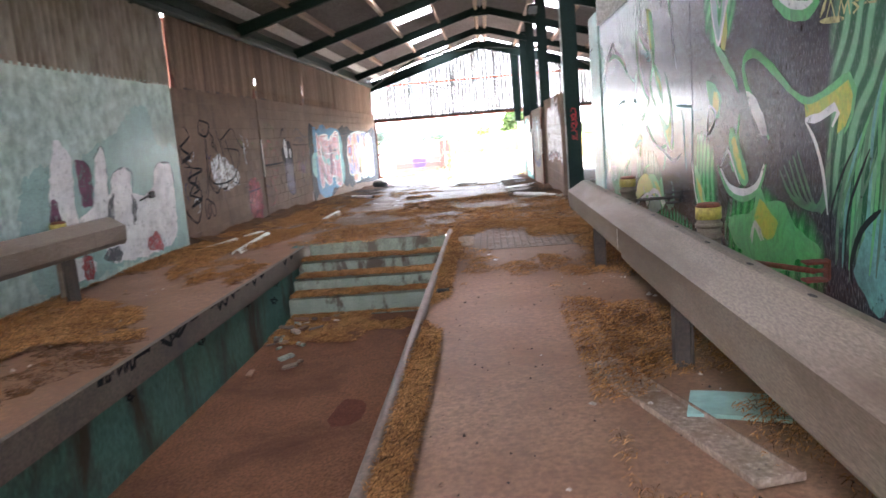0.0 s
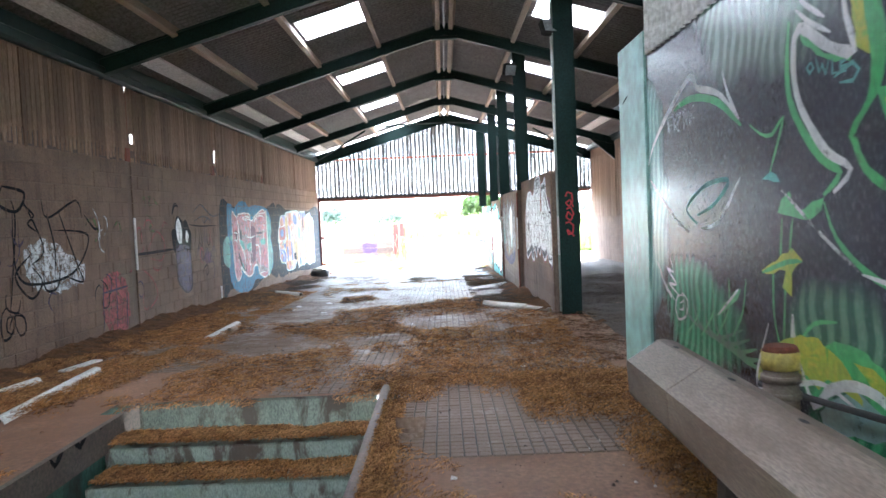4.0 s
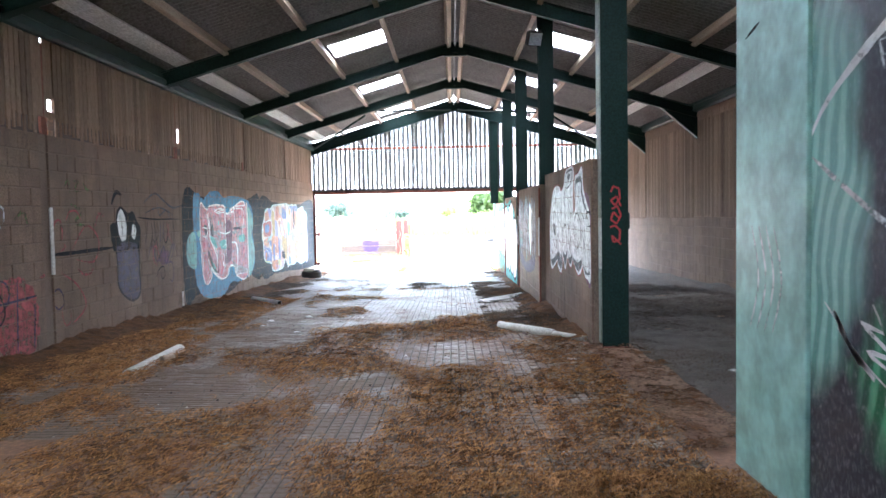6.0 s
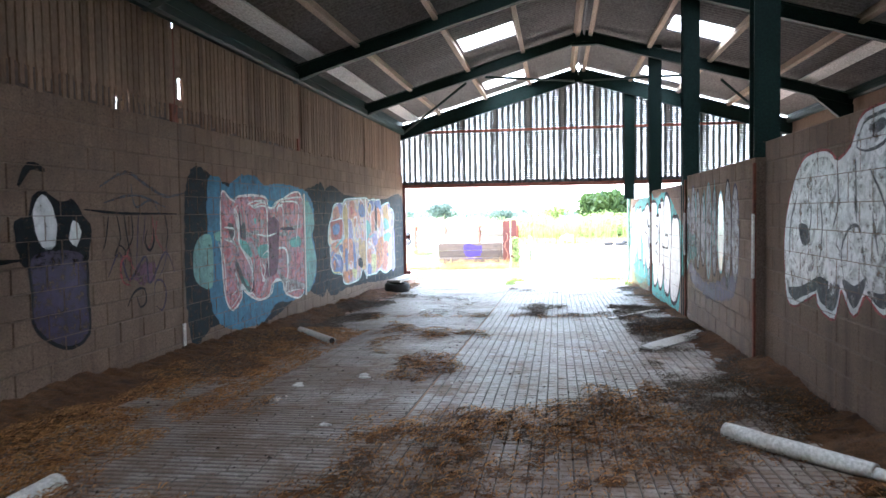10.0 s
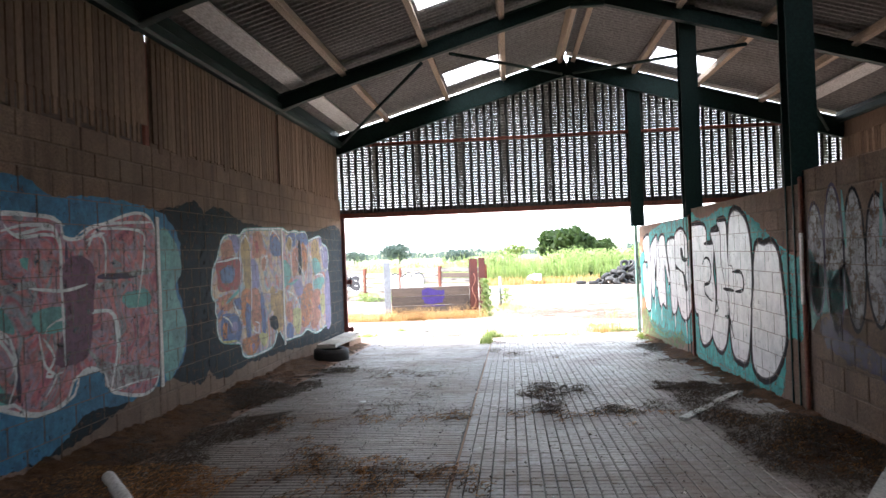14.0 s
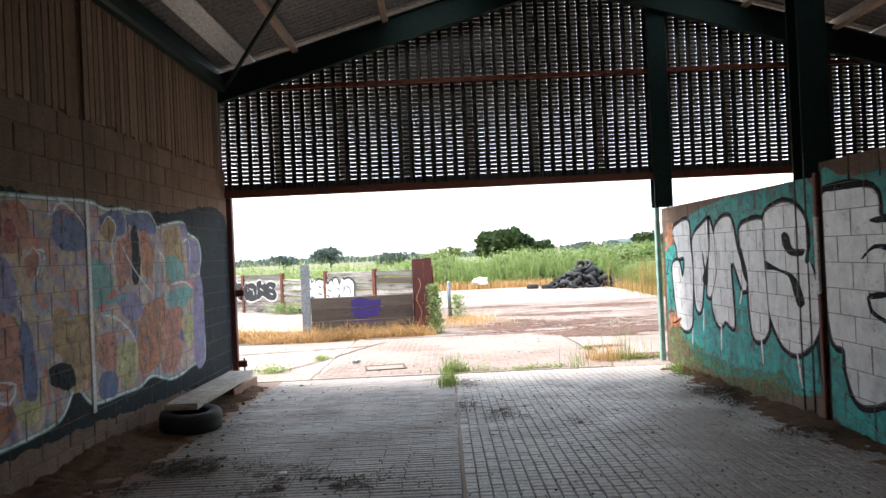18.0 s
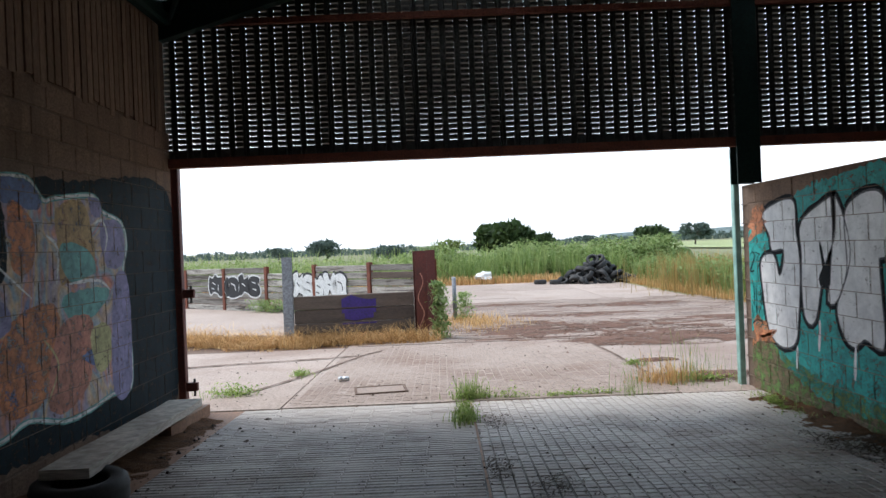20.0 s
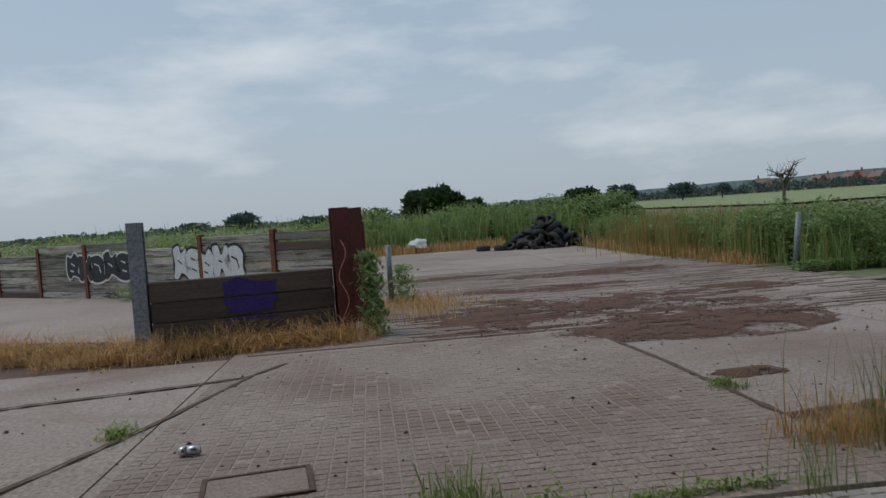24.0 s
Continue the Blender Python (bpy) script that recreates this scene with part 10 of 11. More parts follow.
lines(RM, ((9.16, 2.36), (9.01, 2.29), (8.86, 2.27), (8.72, 2.35), (8.91, 2.05)), 0.022, "green", 2.575)
area(RM, ((8.99, 2.03), (8.78, 2.02), (8.89, 2.08)), "aqua", 2.76, 0.012)
area(RM, ((8.09, 2.93), (7.93, 2.89), (7.85, 2.7), (7.83, 2.51), (7.93, 2.5), (8.02, 2.57), (8.06, 2.75)), "lime", 1.825, 0.012)
area(RM, ((7.99, 2.91), (7.89, 2.88), (7.8, 2.56), (7.86, 2.34), (7.97, 2.26), (8.06, 2.17), (8.09, 2.2), (7.96, 2.33), (7.92, 2.49)), "green", 2.01, 0.012)
area(RM, ((8.09, 2.2), (8.03, 2.17), (7.93, 2.04), (7.79, 1.94), (7.98, 2.01)), "green", 2.195, 0.012)
lines(RM, ((8.64, 2.82), (8.67, 2.62), (8.65, 2.43), (8.51, 2.25), (8.34, 2.11), (8.17, 2.03), (8.32, 1.93)), 0.055, "green", 2.7)
area(RM, ((8.52, 2.73), (8.29, 2.6), (8.04, 2.54), (8.07, 2.51), (8.29, 2.56), (8.52, 2.69)), "green", 2.405, 0.012)
lines(RM, ((8.15, 2.95), (8.1, 2.71), (8.04, 2.55), (8.25, 2.61), (8.53, 2.76), (8.6, 2.64), (8.57, 2.44), (8.45, 2.28), (8.28, 2.13), (8.08, 2.04), (8.23, 1.94)), 0.06, "white", 3.55)
lines(RM, ((8.53, 2.9), (8.42, 2.83), (8.28, 2.75)), 0.03, "white", 3.575)
lines(RM, ((8.57, 2.86), (8.42, 2.76), (8.23, 2.67)), 0.03, "white", 3.6)
area(RM, ((7.87, 2.36), (7.78, 2.35), (7.61, 2.22), (7.48, 1.96), (7.53, 1.96), (7.72, 2.12), (7.84, 2.25)), "green", 2.025, 0.012)
area(RM, ((7.82, 2.31), (7.76, 2.3), (7.63, 2.19), (7.56, 2.06), (7.69, 2.16)), "lime", 2.85, 0.012)
area(RM, ((7.73, 1.89), (7.58, 1.82), (7.38, 1.76), (7.26, 1.82), (7.24, 1.98), (7.34, 2.13), (7.42, 2.26), (7.27, 2.1), (7.16, 1.93), (7.16, 1.58), (7.28, 1.54), (7.44, 1.61), (7.58, 1.73)), "green", 2.075, 0.012)
area(RM, ((7.46, 1.7), (7.35, 1.73), (7.23, 1.78), (7.22, 1.67), (7.31, 1.58), (7.4, 1.63)), "lime", 2.9, 0.012)
lines(RM, ((7.26, 1.95), (7.2, 1.83), (7.18, 1.7), (7.26, 1.52)), 0.06, "white", 3.725)
lines(RM, ((8.32, 1.9), (8.21, 1.73), (7.96, 1.59), (7.69, 1.53), (7.46, 1.56), (7.52, 1.42), (7.62, 1.31)), 0.035, "green", 2.95)
area(RM, ((8.81, 1.85), (8.68, 1.95), (8.59, 1.87), (8.32, 1.91), (8.44, 1.82), (8.64, 1.82)), "green", 2.655, 0.012)
area(RM, ((9.02, 1.51), (8.84, 1.59), (8.65, 1.66), (8.55, 1.6), (8.67, 1.52), (8.67, 1.4), (8.77, 1.44), (8.74, 1.53)), "lime", 3.0, 0.012)
lines(RM, ((9.02, 1.51), (8.7, 1.59), (8.55, 1.6)), 0.03, "green", 3.025)
lines(RM, ((8.88, 1.58), (8.88, 1.29), (8.81, 1.12)), 0.022, "green", 2.89)
lines(RM, ((8.73, 1.52), (8.77, 1.15)), 0.022, "green", 2.915)
lines(RM, ((8.64, 1.82), (8.68, 1.65)), 0.022, "green", 2.94)
lines(RM, ((8.76, 1.82), (8.79, 1.59)), 0.022, "green", 2.965)
lines(RM, ((8.66, 1.32), (8.66, 1.21), (8.64, 1.08)), 0.05, "white", 3.95)
lines(RM, ((8.59, 1.18), (8.44, 1.3), (8.22, 1.34)), 0.025, "green", 3.175)
area(RM, ((8.62, 1.04), (8.48, 1.15), (8.23, 1.24), (7.98, 1.23), (7.75, 1.14), (7.59, 0.98), (7.69, 0.93), (7.88, 1.01), (8.06, 1.05), (8.25, 1.02), (8.41, 0.88), (8.56, 0.99)), "green", 2.4, 0.012)
area(RM, ((8.55, 1.06), (8.39, 1.16), (8.25, 1.14), (8.4, 0.99)), "lime", 3.225, 0.012)
area(RM, ((8.07, 1.19), (7.85, 1.15), (7.69, 1.02), (7.79, 1.04), (7.97, 1.12)), "lime", 3.25, 0.012)
area(RM, ((8.38, 0.88), (8.18, 1.01), (7.97, 1.04), (7.76, 0.93), (8.01, 0.85), (8.34, 0.8)), "sky", 2.475, 0.012)
lines(RM, ((8.59, 1.08), (8.45, 0.89), (8.32, 0.99), (8.15, 1.06), (7.98, 1.08), (7.81, 1.05), (7.67, 0.96), (7.63, 1.01), (7.57, 0.99)), 0.055, "white", 4.1)
area(RM, ((7.77, 1.19), (7.7, 1.24), (7.63, 1.11), (7.6, 0.97), (7.68, 1.03)), "green", 2.765, 0.012)
area(RM, ((7.59, 1.1), (7.46, 1.01), (7.28, 1.08), (7.25, 1.19), (7.33, 1.24), (7.2, 1.15), (7.26, 0.99), (7.46, 0.95)), "dkgreen", 2.55, 0.012)
lines(RM, ((10.54, 1.35), (10.32, 1.08), (9.76, 1.02), (9.33, 1.13)), 0.03, "dkgreen", 2.255)
lines(RM, ((10.28, 1.32), (10.11, 1.06), (9.61, 1.0), (9.22, 1.09)), 0.03, "dkgreen", 2.28)
lines(RM, ((10.04, 1.29), (9.91, 1.05), (9.46, 0.98), (9.12, 1.05)), 0.03, "dkgreen", 2.305)
lines(RM, ((9.83, 1.27), (9.73, 1.04), (9.33, 0.96), (9.02, 1.01)), 0.03, "dkgreen", 2.33)
lines(RM, ((9.62, 1.25), (9.55, 1.02), (9.2, 0.94), (8.93, 0.98)), 0.03, "dkgreen", 2.355)
lines(RM, ((9.43, 1.23), (9.39, 1.01), (9.08, 0.93), (8.84, 0.94)), 0.03, "dkgreen", 2.38)
lines(RM, ((10.42, 0.92), (10.09, 1.16), (10.18, 1.38)), 0.018, "green", 2.325)
lines(RM, ((10.08, 0.97), (9.81, 1.19), (9.84, 1.4)), 0.018, "green", 2.35)
lines(RM, ((9.77, 1.02), (9.55, 1.22), (9.53, 1.43)), 0.018, "green", 2.375)
lines(RM, ((9.49, 1.06), (9.32, 1.24), (9.26, 1.45)), 0.018, "green", 2.4)
area(RM, ((9.81, 1.15), (9.52, 1.3), (9.35, 1.39), (9.48, 1.26)), "green", 3.225, 0.012)
lines(RM, ((9.73, 1.17), (9.37, 1.38)), 0.02, "white", 3.65)
area(RM, ((5.77, 2.33), (5.92, 2.73), (5.8, 2.79), (5.75, 2.6), (5.71, 2.44), (5.59, 2.68), (5.41, 2.81), (5.17, 2.74), (5.48, 2.63), (5.61, 2.46)), "sky", 2.875, 0.012)
area(RM, ((5.74, 2.9), (5.71, 2.73), (5.67, 2.64), (5.56, 2.73), (5.43, 2.81)), "panel_dark", 3.22, 0.012)
lines(RM, ((5.9, 2.73), (5.87, 2.56), (5.74, 2.33), (5.61, 2.47), (5.5, 2.62), (5.28, 2.72), (5.17, 2.74)), 0.04, "white", 4.525)
lines(RM, ((5.8, 2.91), (5.75, 2.73), (5.69, 2.58), (5.58, 2.68), (5.37, 2.8)), 0.02, "chalk", 4.55)
area(RM, ((5.69, 2.31), (5.59, 2.45), (5.53, 2.56), (5.52, 2.47), (5.6, 2.26)), "lime", 3.455, 0.012)
area(RM, ((5.9, 2.5), (5.72, 2.32), (5.55, 2.21), (5.4, 2.1), (5.31, 1.96), (5.44, 2.06), (5.64, 2.17), (5.8, 2.3)), "green", 3.16, 0.012)
lines(RM, ((5.56, 2.53), (5.45, 2.65), (5.29, 2.71), (5.09, 2.71), (4.85, 2.62)), 0.12, "green", 3.825)
lines(RM, ((6.95, 3.19), (7.07, 3.02), (7.09, 2.75), (7.06, 2.5), (6.96, 2.25)), 0.02, "white", 4.25)
lines(RM, ((7.06, 3.22), (7.18, 2.97), (7.14, 2.72)), 0.03, "green", 3.875)
area(RM, ((6.05, 2.08), (5.79, 2.02), (5.7, 1.93), (5.78, 1.8), (5.9, 1.84), (5.99, 1.94)), "green", 3.1, 0.012)
area(RM, ((5.87, 2.0), (5.74, 1.93), (5.81, 1.83), (5.91, 1.87)), "lime", 3.525, 0.012)
lines(RM, ((6.0, 1.9), (6.07, 1.68), (5.87, 1.77), (5.84, 1.85), (5.97, 1.9)), 0.03, "white", 4.75)
lines(RM, ((7.01, 1.93), (6.6, 1.91), (6.49, 1.86), (6.55, 1.4)), 0.025, "aqua", 3.975)
lines(RM, ((6.8, 1.89), (6.75, 1.5), (6.73, 1.35)), 0.02, "aqua", 4.0)
lines(RM, ((8.0, 1.58), (7.71, 1.54), (7.35, 1.45), (7.09, 1.44), (6.9, 1.5)), 0.03, "white", 4.025)
lines(RM, ((8.8, 1.99), (8.3, 1.72), (8.0, 1.58)), 0.022, "chalk", 4.05)
area(RM, ((5.53, 1.48), (5.39, 1.63), (5.32, 1.83), (5.33, 1.64), (5.25, 1.53), (5.18, 1.43), (5.37, 1.41)), "green", 3.275, 0.012)
area(RM, ((5.54, 1.64), (5.44, 1.73), (5.14, 1.37), (5.22, 1.33), (5.41, 1.4)), "green", 3.3, 0.012)
area(RM, ((5.5, 1.64), (5.43, 1.68), (5.22, 1.38), (5.35, 1.44)), "lime", 4.125, 0.012)
lines(RM, ((5.83, 1.45), (5.6, 1.28), (5.24, 1.25), (4.95, 1.35), (4.83, 1.5)), 0.05, "green", 4.15)
lines(RM, ((5.76, 1.43), (5.56, 1.31), (5.26, 1.29), (4.99, 1.36), (4.86, 1.5)), 0.05, "white", 4.975)
lines(RM, ((5.76, 1.44), (5.58, 1.57), (5.48, 1.49), (5.33, 1.34)), 0.03, "white", 5.0)
area(RM, ((5.06, 1.14), (4.94, 1.27), (4.74, 1.18), (4.77, 1.05), (4.92, 1.03)), "lime", 4.225, 0.012)
lines(RM, ((5.11, 0.96), (5.06, 1.1), (4.93, 1.0)), 0.04, "white", 5.05)
area(RM, ((5.33, 0.78), (5.12, 1.11), (4.97, 1.35), (4.72, 1.18), (4.41, 1.13), (4.41, 0.92), (4.73, 0.84)), "green", 3.315, 0.012)
area(RM, ((6.48, 1.38), (6.36, 1.37), (6.13, 1.1), (6.0, 0.83), (6.16, 0.81), (6.32, 0.99)), "green", 3.5, 0.012)
area(RM, ((6.42, 1.31), (6.32, 1.28), (6.14, 0.98), (6.22, 1.01)), "lime", 3.925, 0.012)
lines(RM, ((6.54, 1.44), (6.46, 1.18), (6.2, 0.83)), 0.025, "white", 5.15)
area(RM, ((9.11, 0.88), (8.82, 1.15), (8.34, 1.22), (8.0, 1.0), (8.37, 1.06)), "lime", 3.975, 0.012)
lines(RM, ((8.95, 1.23), (9.12, 0.85), (8.64, 0.96), (8.34, 1.02), (8.04, 0.97)), 0.03, "white", 5.2)
lines(RM, ((4.77, 1.66), (5.01, 1.86), (5.19, 2.05), (5.19, 2.17), (5.02, 2.2), (4.75, 2.1), (4.42, 1.93), (4.21, 1.85)), 0.06, "green", 4.425)
area(RM, ((5.16, 1.96), (5.03, 1.94), (4.86, 1.8), (4.79, 1.68), (4.88, 1.68), (5.06, 1.82)), "white", 5.25, 0.012)
area(RM, ((4.24, 1.86), (3.96, 1.9), (3.73, 1.95), (3.69, 1.85), (3.78, 1.73), (3.88, 1.69), (3.84, 1.8), (4.06, 1.78), (4.22, 1.77)), "lime", 4.475, 0.012)
lines(RM, ((4.42, 1.94), (4.21, 1.87), (3.96, 1.91), (3.74, 1.97), (3.68, 1.9), (3.71, 1.79), (3.79, 1.7)), 0.04, "green", 4.82)
lines(RM, ((4.24, 1.77), (4.06, 1.78), (3.89, 1.83), (3.85, 1.8), (3.92, 1.73)), 0.05, "white", 5.325)
lines(RM, ((4.24, 1.76), (4.13, 1.67), (4.03, 1.51), (3.97, 1.28)), 0.035, "white", 5.35)
area(RM, ((5.59, 1.06), (5.11, 1.18), (4.62, 1.3), (4.37, 1.17), (4.06, 1.09), (4.06, 1.0), (4.63, 0.96), (5.36, 0.88)), "green", 3.615, 0.012)
area(RM, ((4.99, 1.12), (4.88, 1.24), (4.64, 1.14), (4.7, 1.07), (4.89, 1.03)), "lime", 4.6, 0.012)
lines(RM, ((5.14, 0.99), (5.03, 1.11), (4.89, 1.01)), 0.035, "white", 5.425)
lines(RM, ((4.61, 1.48), (4.43, 1.33), (4.14, 1.29), (4.02, 1.36)), 0.03, "dkgreen", 4.17)
lines(RM, ((4.54, 1.51), (4.35, 1.33), (4.1, 1.3), (4.0, 1.45)), 0.03, "dkgreen", 4.195)
lines(RM, ((4.47, 1.54), (4.28, 1.32), (4.06, 1.32), (3.98, 1.54)), 0.03, "dkgreen", 4.22)
lines(RM, ((4.41, 1.57), (4.2, 1.32), (4.02, 1.33), (3.96, 1.62)), 0.03, "dkgreen", 4.245)
lines(RM, ((4.35, 1.6), (4.13, 1.31), (3.98, 1.35), (3.94, 1.71)), 0.03, "dkgreen", 4.27)
lines(RM, ((3.88, 1.03), (3.85, 1.29), (3.76, 1.52), (3.6, 1.69)), 0.03, "dkgreen", 4.135)
lines(RM, ((3.81, 1.03), (3.77, 1.33), (3.69, 1.58), (3.56, 1.75)), 0.03, "aqua", 4.16)
lines(RM, ((3.74, 1.03), (3.69, 1.37), (3.63, 1.64), (3.52, 1.81)), 0.03, "green", 4.185)
lines(RM, ((3.67, 1.03), (3.62, 1.4), (3.56, 1.69), (3.48, 1.87)), 0.03, "dkgreen", 4.21)
lines(RM, ((3.6, 1.04), (3.54, 1.43), (3.51, 1.74), (3.44, 1.93)), 0.03, "aqua", 4.235)
lines(RM, ((3.54, 1.04), (3.47, 1.46), (3.45, 1.79), (3.4, 1.98)), 0.03, "green", 4.26)
lines(RM, ((3.48, 1.04), (3.41, 1.49), (3.39, 1.84), (3.37, 2.03)), 0.03, "dkgreen", 4.285)
lines(RM, ((3.92, 1.11), (3.94, 1.28), (3.81, 1.5), (3.69, 1.63)), 0.022, "black", 4.63)
lines(RM, ((3.86, 1.06), (3.84, 1.29), (3.71, 1.5), (3.62, 1.63)), 0.022, "dkgreen", 4.655)
lines(RM, ((3.79, 1.02), (3.75, 1.31), (3.63, 1.51), (3.54, 1.63)), 0.022, "black", 4.68)
lines(RM, ((3.74, 0.97), (3.66, 1.32), (3.54, 1.51), (3.48, 1.64)), 0.022, "dkgreen", 4.705)
area(RM, ((3.69, 1.03), (3.6, 1.22), (3.4, 1.36), (3.4, 0.88), (3.59, 0.94)), "aqua", 4.25, 0.012)
lines(RM, ((3.71, 0.97), (3.72, 1.06), (3.62, 1.24), (3.44, 1.36)), 0.04, "black", 5.075)
lines(RM, ((4.68, 2.47), (4.42, 2.37), (4.18, 2.34), (4.06, 2.37)), 0.1, "green", 5.1)
lines(RM, ((4.58, 2.46), (4.4, 2.4), (4.21, 2.37), (4.13, 2.38)), 0.05, "white", 5.925)
area(RM, ((1.6, 3.1), (1.6, 0.4), (0.4, 0.4), (-0.5, 1.5), (0.2, 2.4), (0.0, 3.1)), "sky", 2.75, 0.03)
# tags in thin pale lines
for pts in (((10.73, 2.59), (10.69, 2.46)), ((10.73, 2.59), (10.61, 2.59)), ((10.72, 2.52), (10.62, 2.53)), ((10.59, 2.61), (10.55, 2.47)), ((10.49, 2.60), (10.57, 2.53), (10.43, 2.45)), ((10.52, 2.59), (10.41, 2.59), (10.52, 2.49), (10.43, 2.46)),
            ((10.46, 2.67), (10.39, 2.62), (10.29, 2.60)), ((10.35, 2.61), (10.33, 2.46)), ((10.30, 2.58), (10.26, 2.48), (10.23, 2.58), (10.20, 2.48), (10.17, 2.60)), ((10.11, 2.61), (10.17, 2.59), (10.17, 2.52), (10.10, 2.52))):
    lines(RM, pts, 0.022, "chalk", 7)
for pts in (((8.42, 2.57), (8.46, 2.55), (8.43, 2.52), (8.39, 2.54), (8.42, 2.57)), ((8.37, 2.58), (8.34, 2.51), (8.31, 2.54), (8.28, 2.49), (8.25, 2.55)), ((8.22, 2.55), (8.22, 2.48), (8.18, 2.48)), ((8.10, 2.52), (8.15, 2.52), (8.15, 2.48), (8.10, 2.47)), ((8.15, 2.50), (8.10, 2.50)), ((8.21, 2.46), (8.05, 2.50), (8.00, 2.46), (8.05, 2.42), (8.16, 2.43))):
    lines(RM, pts, 0.025, "aqua", 7)
for pts in (((3.97, 2.37), (4.01, 2.32), (4.05, 2.28)), ((3.98, 2.26), (3.93, 2.35), (3.88, 2.25)), ((3.85, 2.26), (3.82, 2.33), (3.79, 2.27), (3.75, 2.32), (3.73, 2.25)), ((3.65, 2.30), (3.70, 2.30), (3.65, 2.27), (3.70, 2.25)), ((3.60, 2.28), (3.49, 2.27)), ((3.58, 2.31), (3.56, 2.26)), ((4.05, 2.26), (3.79, 2.24))):
    lines(RM, pts, 0.03, "straw_paint", 7)
for pts in (((11.17, 1.45), (10.99, 1.34), (11.09, 1.42), (10.94, 1.28), (11.04, 1.35), (10.85, 1.21), (10.97, 1.30), (10.74, 1.17), (10.89, 1.25), (10.63, 1.15)), ((10.76, 1.49), (10.68, 1.38), (10.85, 1.40), (10.61, 1.29), (10.80, 1.28), (10.55, 1.21)), ((10.49, 1.24), (10.35, 1.19), (10.40, 1.07), (10.59, 1.02), (10.65, 1.09), (10.59, 1.20), (10.44, 1.22)), ((10.55, 1.15), (10.44, 1.18), (10.46, 1.11), (10.55, 1.10))):
    lines(RM, pts, 0.022, "white", 7)
for q in range(4):
    lines(["room_end"], ((12.0 - 0.1 * q, 1.8), (11.9 - 0.1 * q, 1.5), (12.02 - 0.1 * q, 1.2)), 0.02, "chalk", 1)
lines(["room_end"], ((12.1, 2.9), (11.9, 2.95)), 0.02, "black", 1)
# white bubble letters on the turquoise wall
TW = ["teal"]
area(TW, ((8.0, 1.7), (9.3, 1.9), (10.3, 2.3), (11.2, 2.65), (11.6, 2.0), (12.2, 1.9), (12.2, 0.45), (10.0, 0.42), (8.0, 0.42)), "sky", 0, 0.06)
area(TW, ((8.67, 2.07), (9.0, 1.97), (8.96, 1.4), (9.01, 1.15), (8.9, 0.92), (8.39, 1.09)), "white", 1.04, 0.03)
area(TW, ((8.99, 1.15), (9.36, 1.3), (9.61, 1.9), (9.83, 1.99), (9.77, 1.26), (9.41, 1.12)), "white", 1.08, 0.03)
area(TW, ((9.24, 1.17), (9.85, 1.41), (9.96, 1.64), (10.22, 1.73), (10.49, 1.7), (10.51, 1.4), (10.79, 1.32), (11.18, 1.41), (11.32, 1.67), (11.59, 1.75), (11.89, 1.68), (11.94, 1.28), (11.8, 0.58), (11.14, 0.44), (10.37, 0.44), (9.63, 0.54), (9.48, 1.03)), "white", 1.12, 0.03)
area(TW, ((8.38, 0.68), (9.09, 0.66), (9.23, 0.46), (8.66, 0.41)), "white", 1.16, 0.03)
area(TW, ((9.11, 1.89), (9.44, 1.8), (9.39, 1.35), (9.15, 1.33)), "plum", 1.2, 0.03)
area(TW, ((8.5, 1.49), (8.65, 1.19), (8.4, 1.16)), "plum", 1.24, 0.03)
area(TW, ((10.72, 0.57), (11.1, 0.72), (11.24, 0.43)), "maroon", 1.28, 0.03)
area(TW, ((8.96, 0.69), (9.18, 0.67), (9.17, 0.42), (8.93, 0.44)), "maroon", 1.32, 0.03)
area(TW, ((10.49, 1.35), (10.59, 1.17), (10.43, 0.9), (10.39, 1.13)), "slate", 1.36, 0.03)
area(TW, ((9.75, 1.26), (9.95, 1.4), (9.85, 0.98), (9.71, 0.95)), "slate", 1.4, 0.03)
area(TW, ((9.46, 0.65), (9.89, 0.7), (9.94, 0.51), (9.52, 0.53)), "slate", 1.44, 0.03)
lines(TW, ((9.56, 1.9), (9.84, 2.02), (9.8, 1.25)), 0.03, "slate", 0.9)
lines(TW, ((9.88, 1.41), (9.98, 1.64), (10.28, 1.74), (10.56, 1.66), (10.52, 1.4)), 0.03, "slate", 0.9)
lines(TW, ((11.18, 1.35), (11.32, 1.67), (11.62, 1.76), (11.92, 1.68), (11.97, 1.21)), 0.03, "slate", 0.9)
lines(TW, ((11.12, 3.0), (11.47, 2.99), (12.01, 3.04)), 0.03, "black", 2)
area(["pit_beam"], ((4.92, 0.29), (5.01, 0.28), (5.02, 0.33), (4.94, 0.34)), "black", 0.5, 0.004)
area(["pit_beam"], ((5.03, 0.28), (5.12, 0.27), (5.13, 0.32), (5.05, 0.33)), "black", 0.5, 0.004)
area(["pit_beam"], ((5.52, 0.31), (5.61, 0.3), (5.62, 0.35), (5.54, 0.36)), "black", 0.5, 0.004)
area(["pit_beam"], ((5.61, 0.31), (5.7, 0.3), (5.71, 0.35), (5.63, 0.36)), "black", 0.5, 0.004)
area(["pit_beam"], ((5.68, 0.31), (5.77, 0.3), (5.79, 0.35), (5.7, 0.36)), "black", 0.5, 0.004)
area(["pit_beam"], ((6.63, 0.32), (6.72, 0.32), (6.73, 0.36), (6.65, 0.37)), "black", 0.5, 0.004)
area(["pit_beam"], ((6.72, 0.32), (6.81, 0.32), (6.82, 0.36), (6.74, 0.37)), "black", 0.5, 0.004)
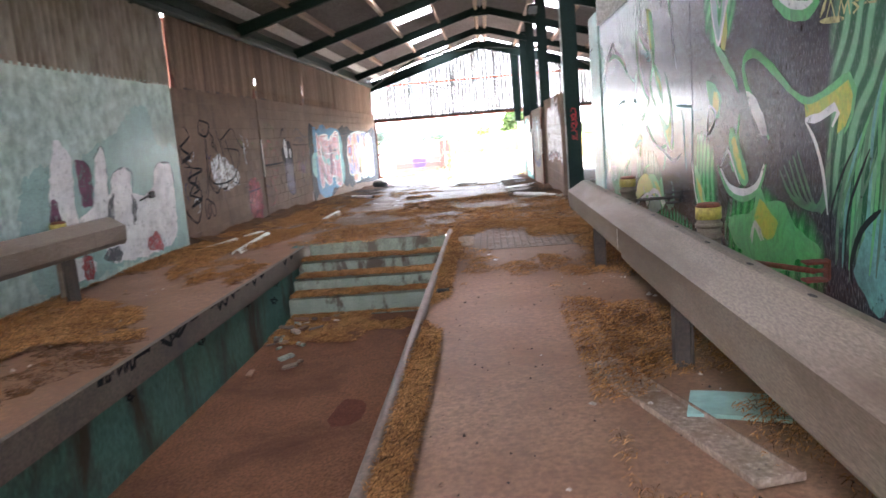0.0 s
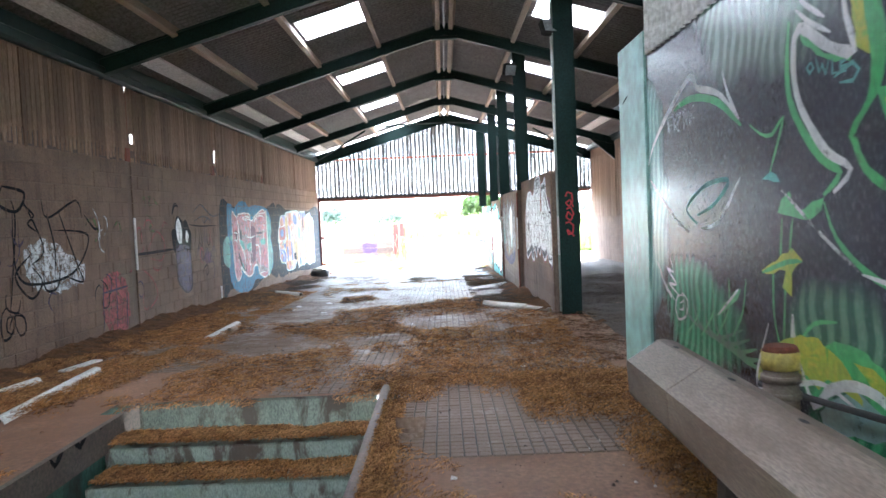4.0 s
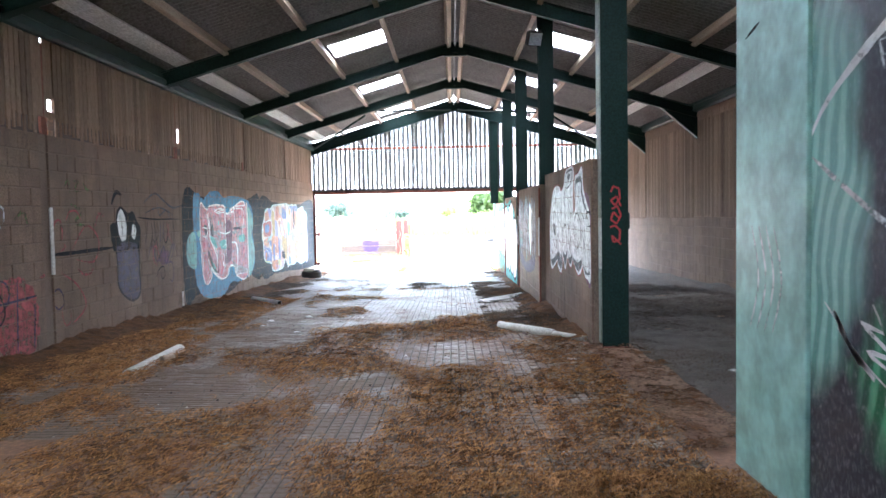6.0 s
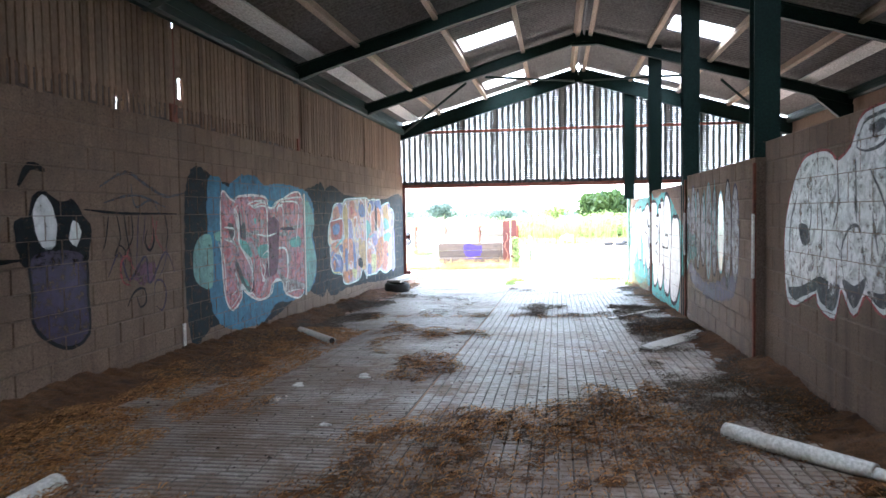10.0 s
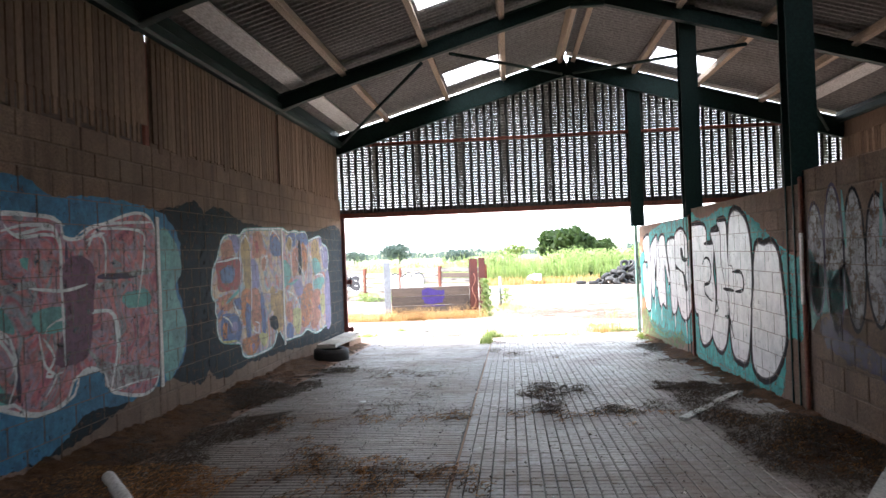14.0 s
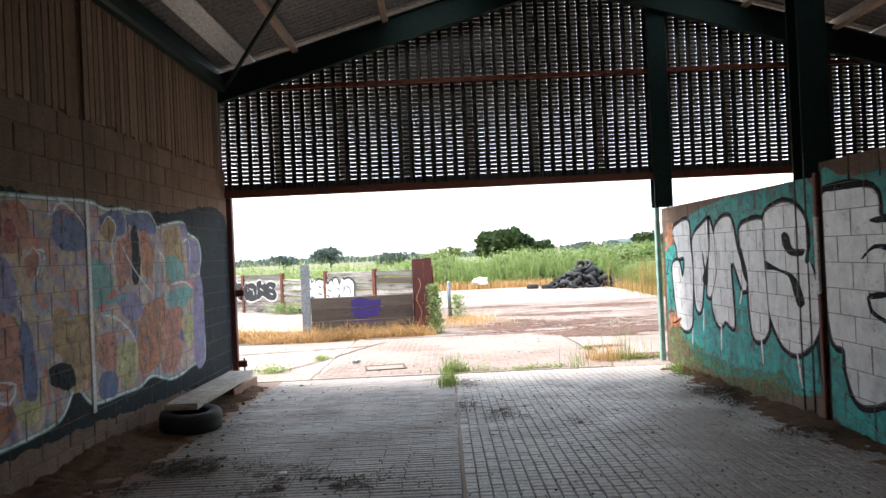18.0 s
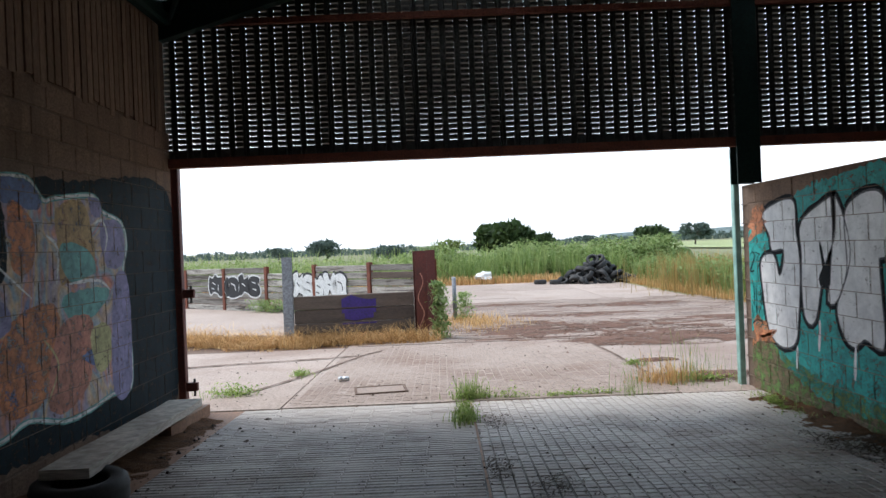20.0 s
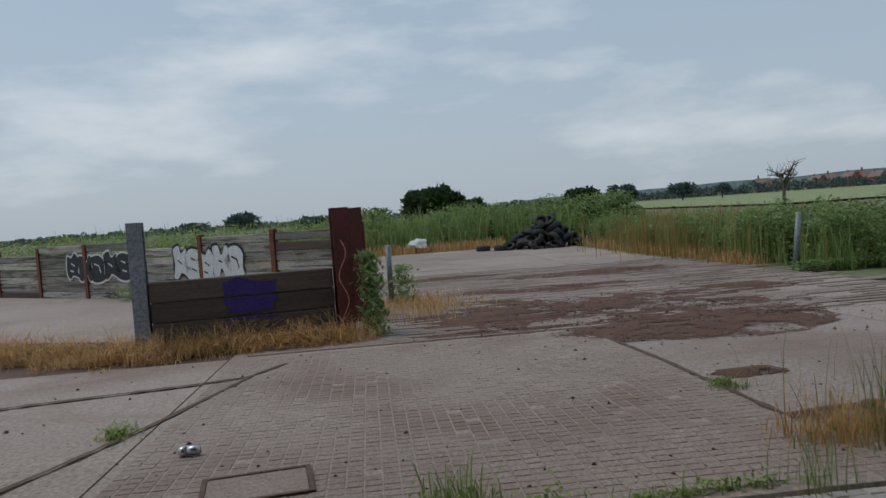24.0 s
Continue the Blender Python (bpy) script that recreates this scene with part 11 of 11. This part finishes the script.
area(["pit_beam"], ((7.13, 0.32), (7.22, 0.32), (7.23, 0.36), (7.15, 0.37)), "black", 0.5, 0.004)
area(["pit_beam"], ((7.23, 0.33), (7.32, 0.32), (7.33, 0.37), (7.25, 0.38)), "black", 0.5, 0.004)
area(["pit_beam"], ((7.93, 0.32), (8.02, 0.32), (8.04, 0.36), (7.95, 0.37)), "black", 0.5, 0.004)
area(["pit_beam"], ((8.26, 0.32), (8.35, 0.32), (8.37, 0.36), (8.28, 0.37)), "black", 0.5, 0.004)
area(["pit_beam"], ((9.57, 0.34), (9.66, 0.33), (9.67, 0.38), (9.59, 0.39)), "black", 0.5, 0.004)
lines(["pit_beam"], ((5.14, 0.31), (5.22, 0.38), (5.24, 0.28), (5.32, 0.37), (5.33, 0.26)), 0.05, "black", 1)
lines(["pit_beam"], ((5.35, 0.26), (5.41, 0.38)), 0.05, "black", 1)
lines(["pit_beam"], ((5.44, 0.39), (5.43, 0.26), (5.49, 0.27), (5.53, 0.41)), 0.05, "black", 1)
lines(["pit_beam"], ((5.86, 0.4), (6.07, 0.37), (6.0, 0.29)), 0.05, "black", 1)
lines(["pit_beam"], ((5.88, 0.4), (6.18, 0.24), (6.16, 0.42), (6.45, 0.37), (6.18, 0.26)), 0.05, "black", 1)
lines(["pit_beam"], ((6.21, 0.33), (6.35, 0.27), (6.59, 0.37)), 0.05, "black", 1)
lines(["pit_beam"], ((7.33, 0.45), (7.39, 0.26), (7.52, 0.43)), 0.05, "black", 1)
lines(["pit_beam"], ((7.48, 0.33), (7.58, 0.26), (7.71, 0.4), (7.82, 0.29), (7.94, 0.42)), 0.05, "black", 1)
lines(["pit_beam"], ((8.48, 0.43), (8.57, 0.27), (8.71, 0.42), (8.88, 0.3), (9.0, 0.36)), 0.05, "black", 1)
lines(["pit_beam"], ((9.84, 0.46), (9.93, 0.27), (10.15, 0.43), (10.3, 0.29), (10.48, 0.44), (10.65, 0.32)), 0.05, "black", 1)
lines(["pit_wall"], ((6.9, 0.11), (6.93, 0.01), (6.78, 0.11), (7.0, 0.05), (6.8, 0.05)), 0.018, "black", 1, True)
lines(["pit_wall"], ((8.35, 0.14), (8.39, 0.04), (8.21, 0.14), (8.46, 0.08), (8.24, 0.08)), 0.018, "black", 1, True)
lines(["pit_wall"], ((9.52, 0.15), (9.58, 0.04), (9.35, 0.15), (9.67, 0.08), (9.38, 0.09)), 0.018, "black", 1, True)
lines(["pit_wall"], ((5.42, 0.07), (5.44, -0.01), (5.34, 0.08), (5.48, 0.02), (5.36, 0.03)), 0.018, "black", 1, True)
lines(["pit_wall"], ((9.39, -0.06), (9.45, -0.17), (9.22, -0.06), (9.53, -0.13), (9.25, -0.12)), 0.018, "black", 1, True)
coats_done()
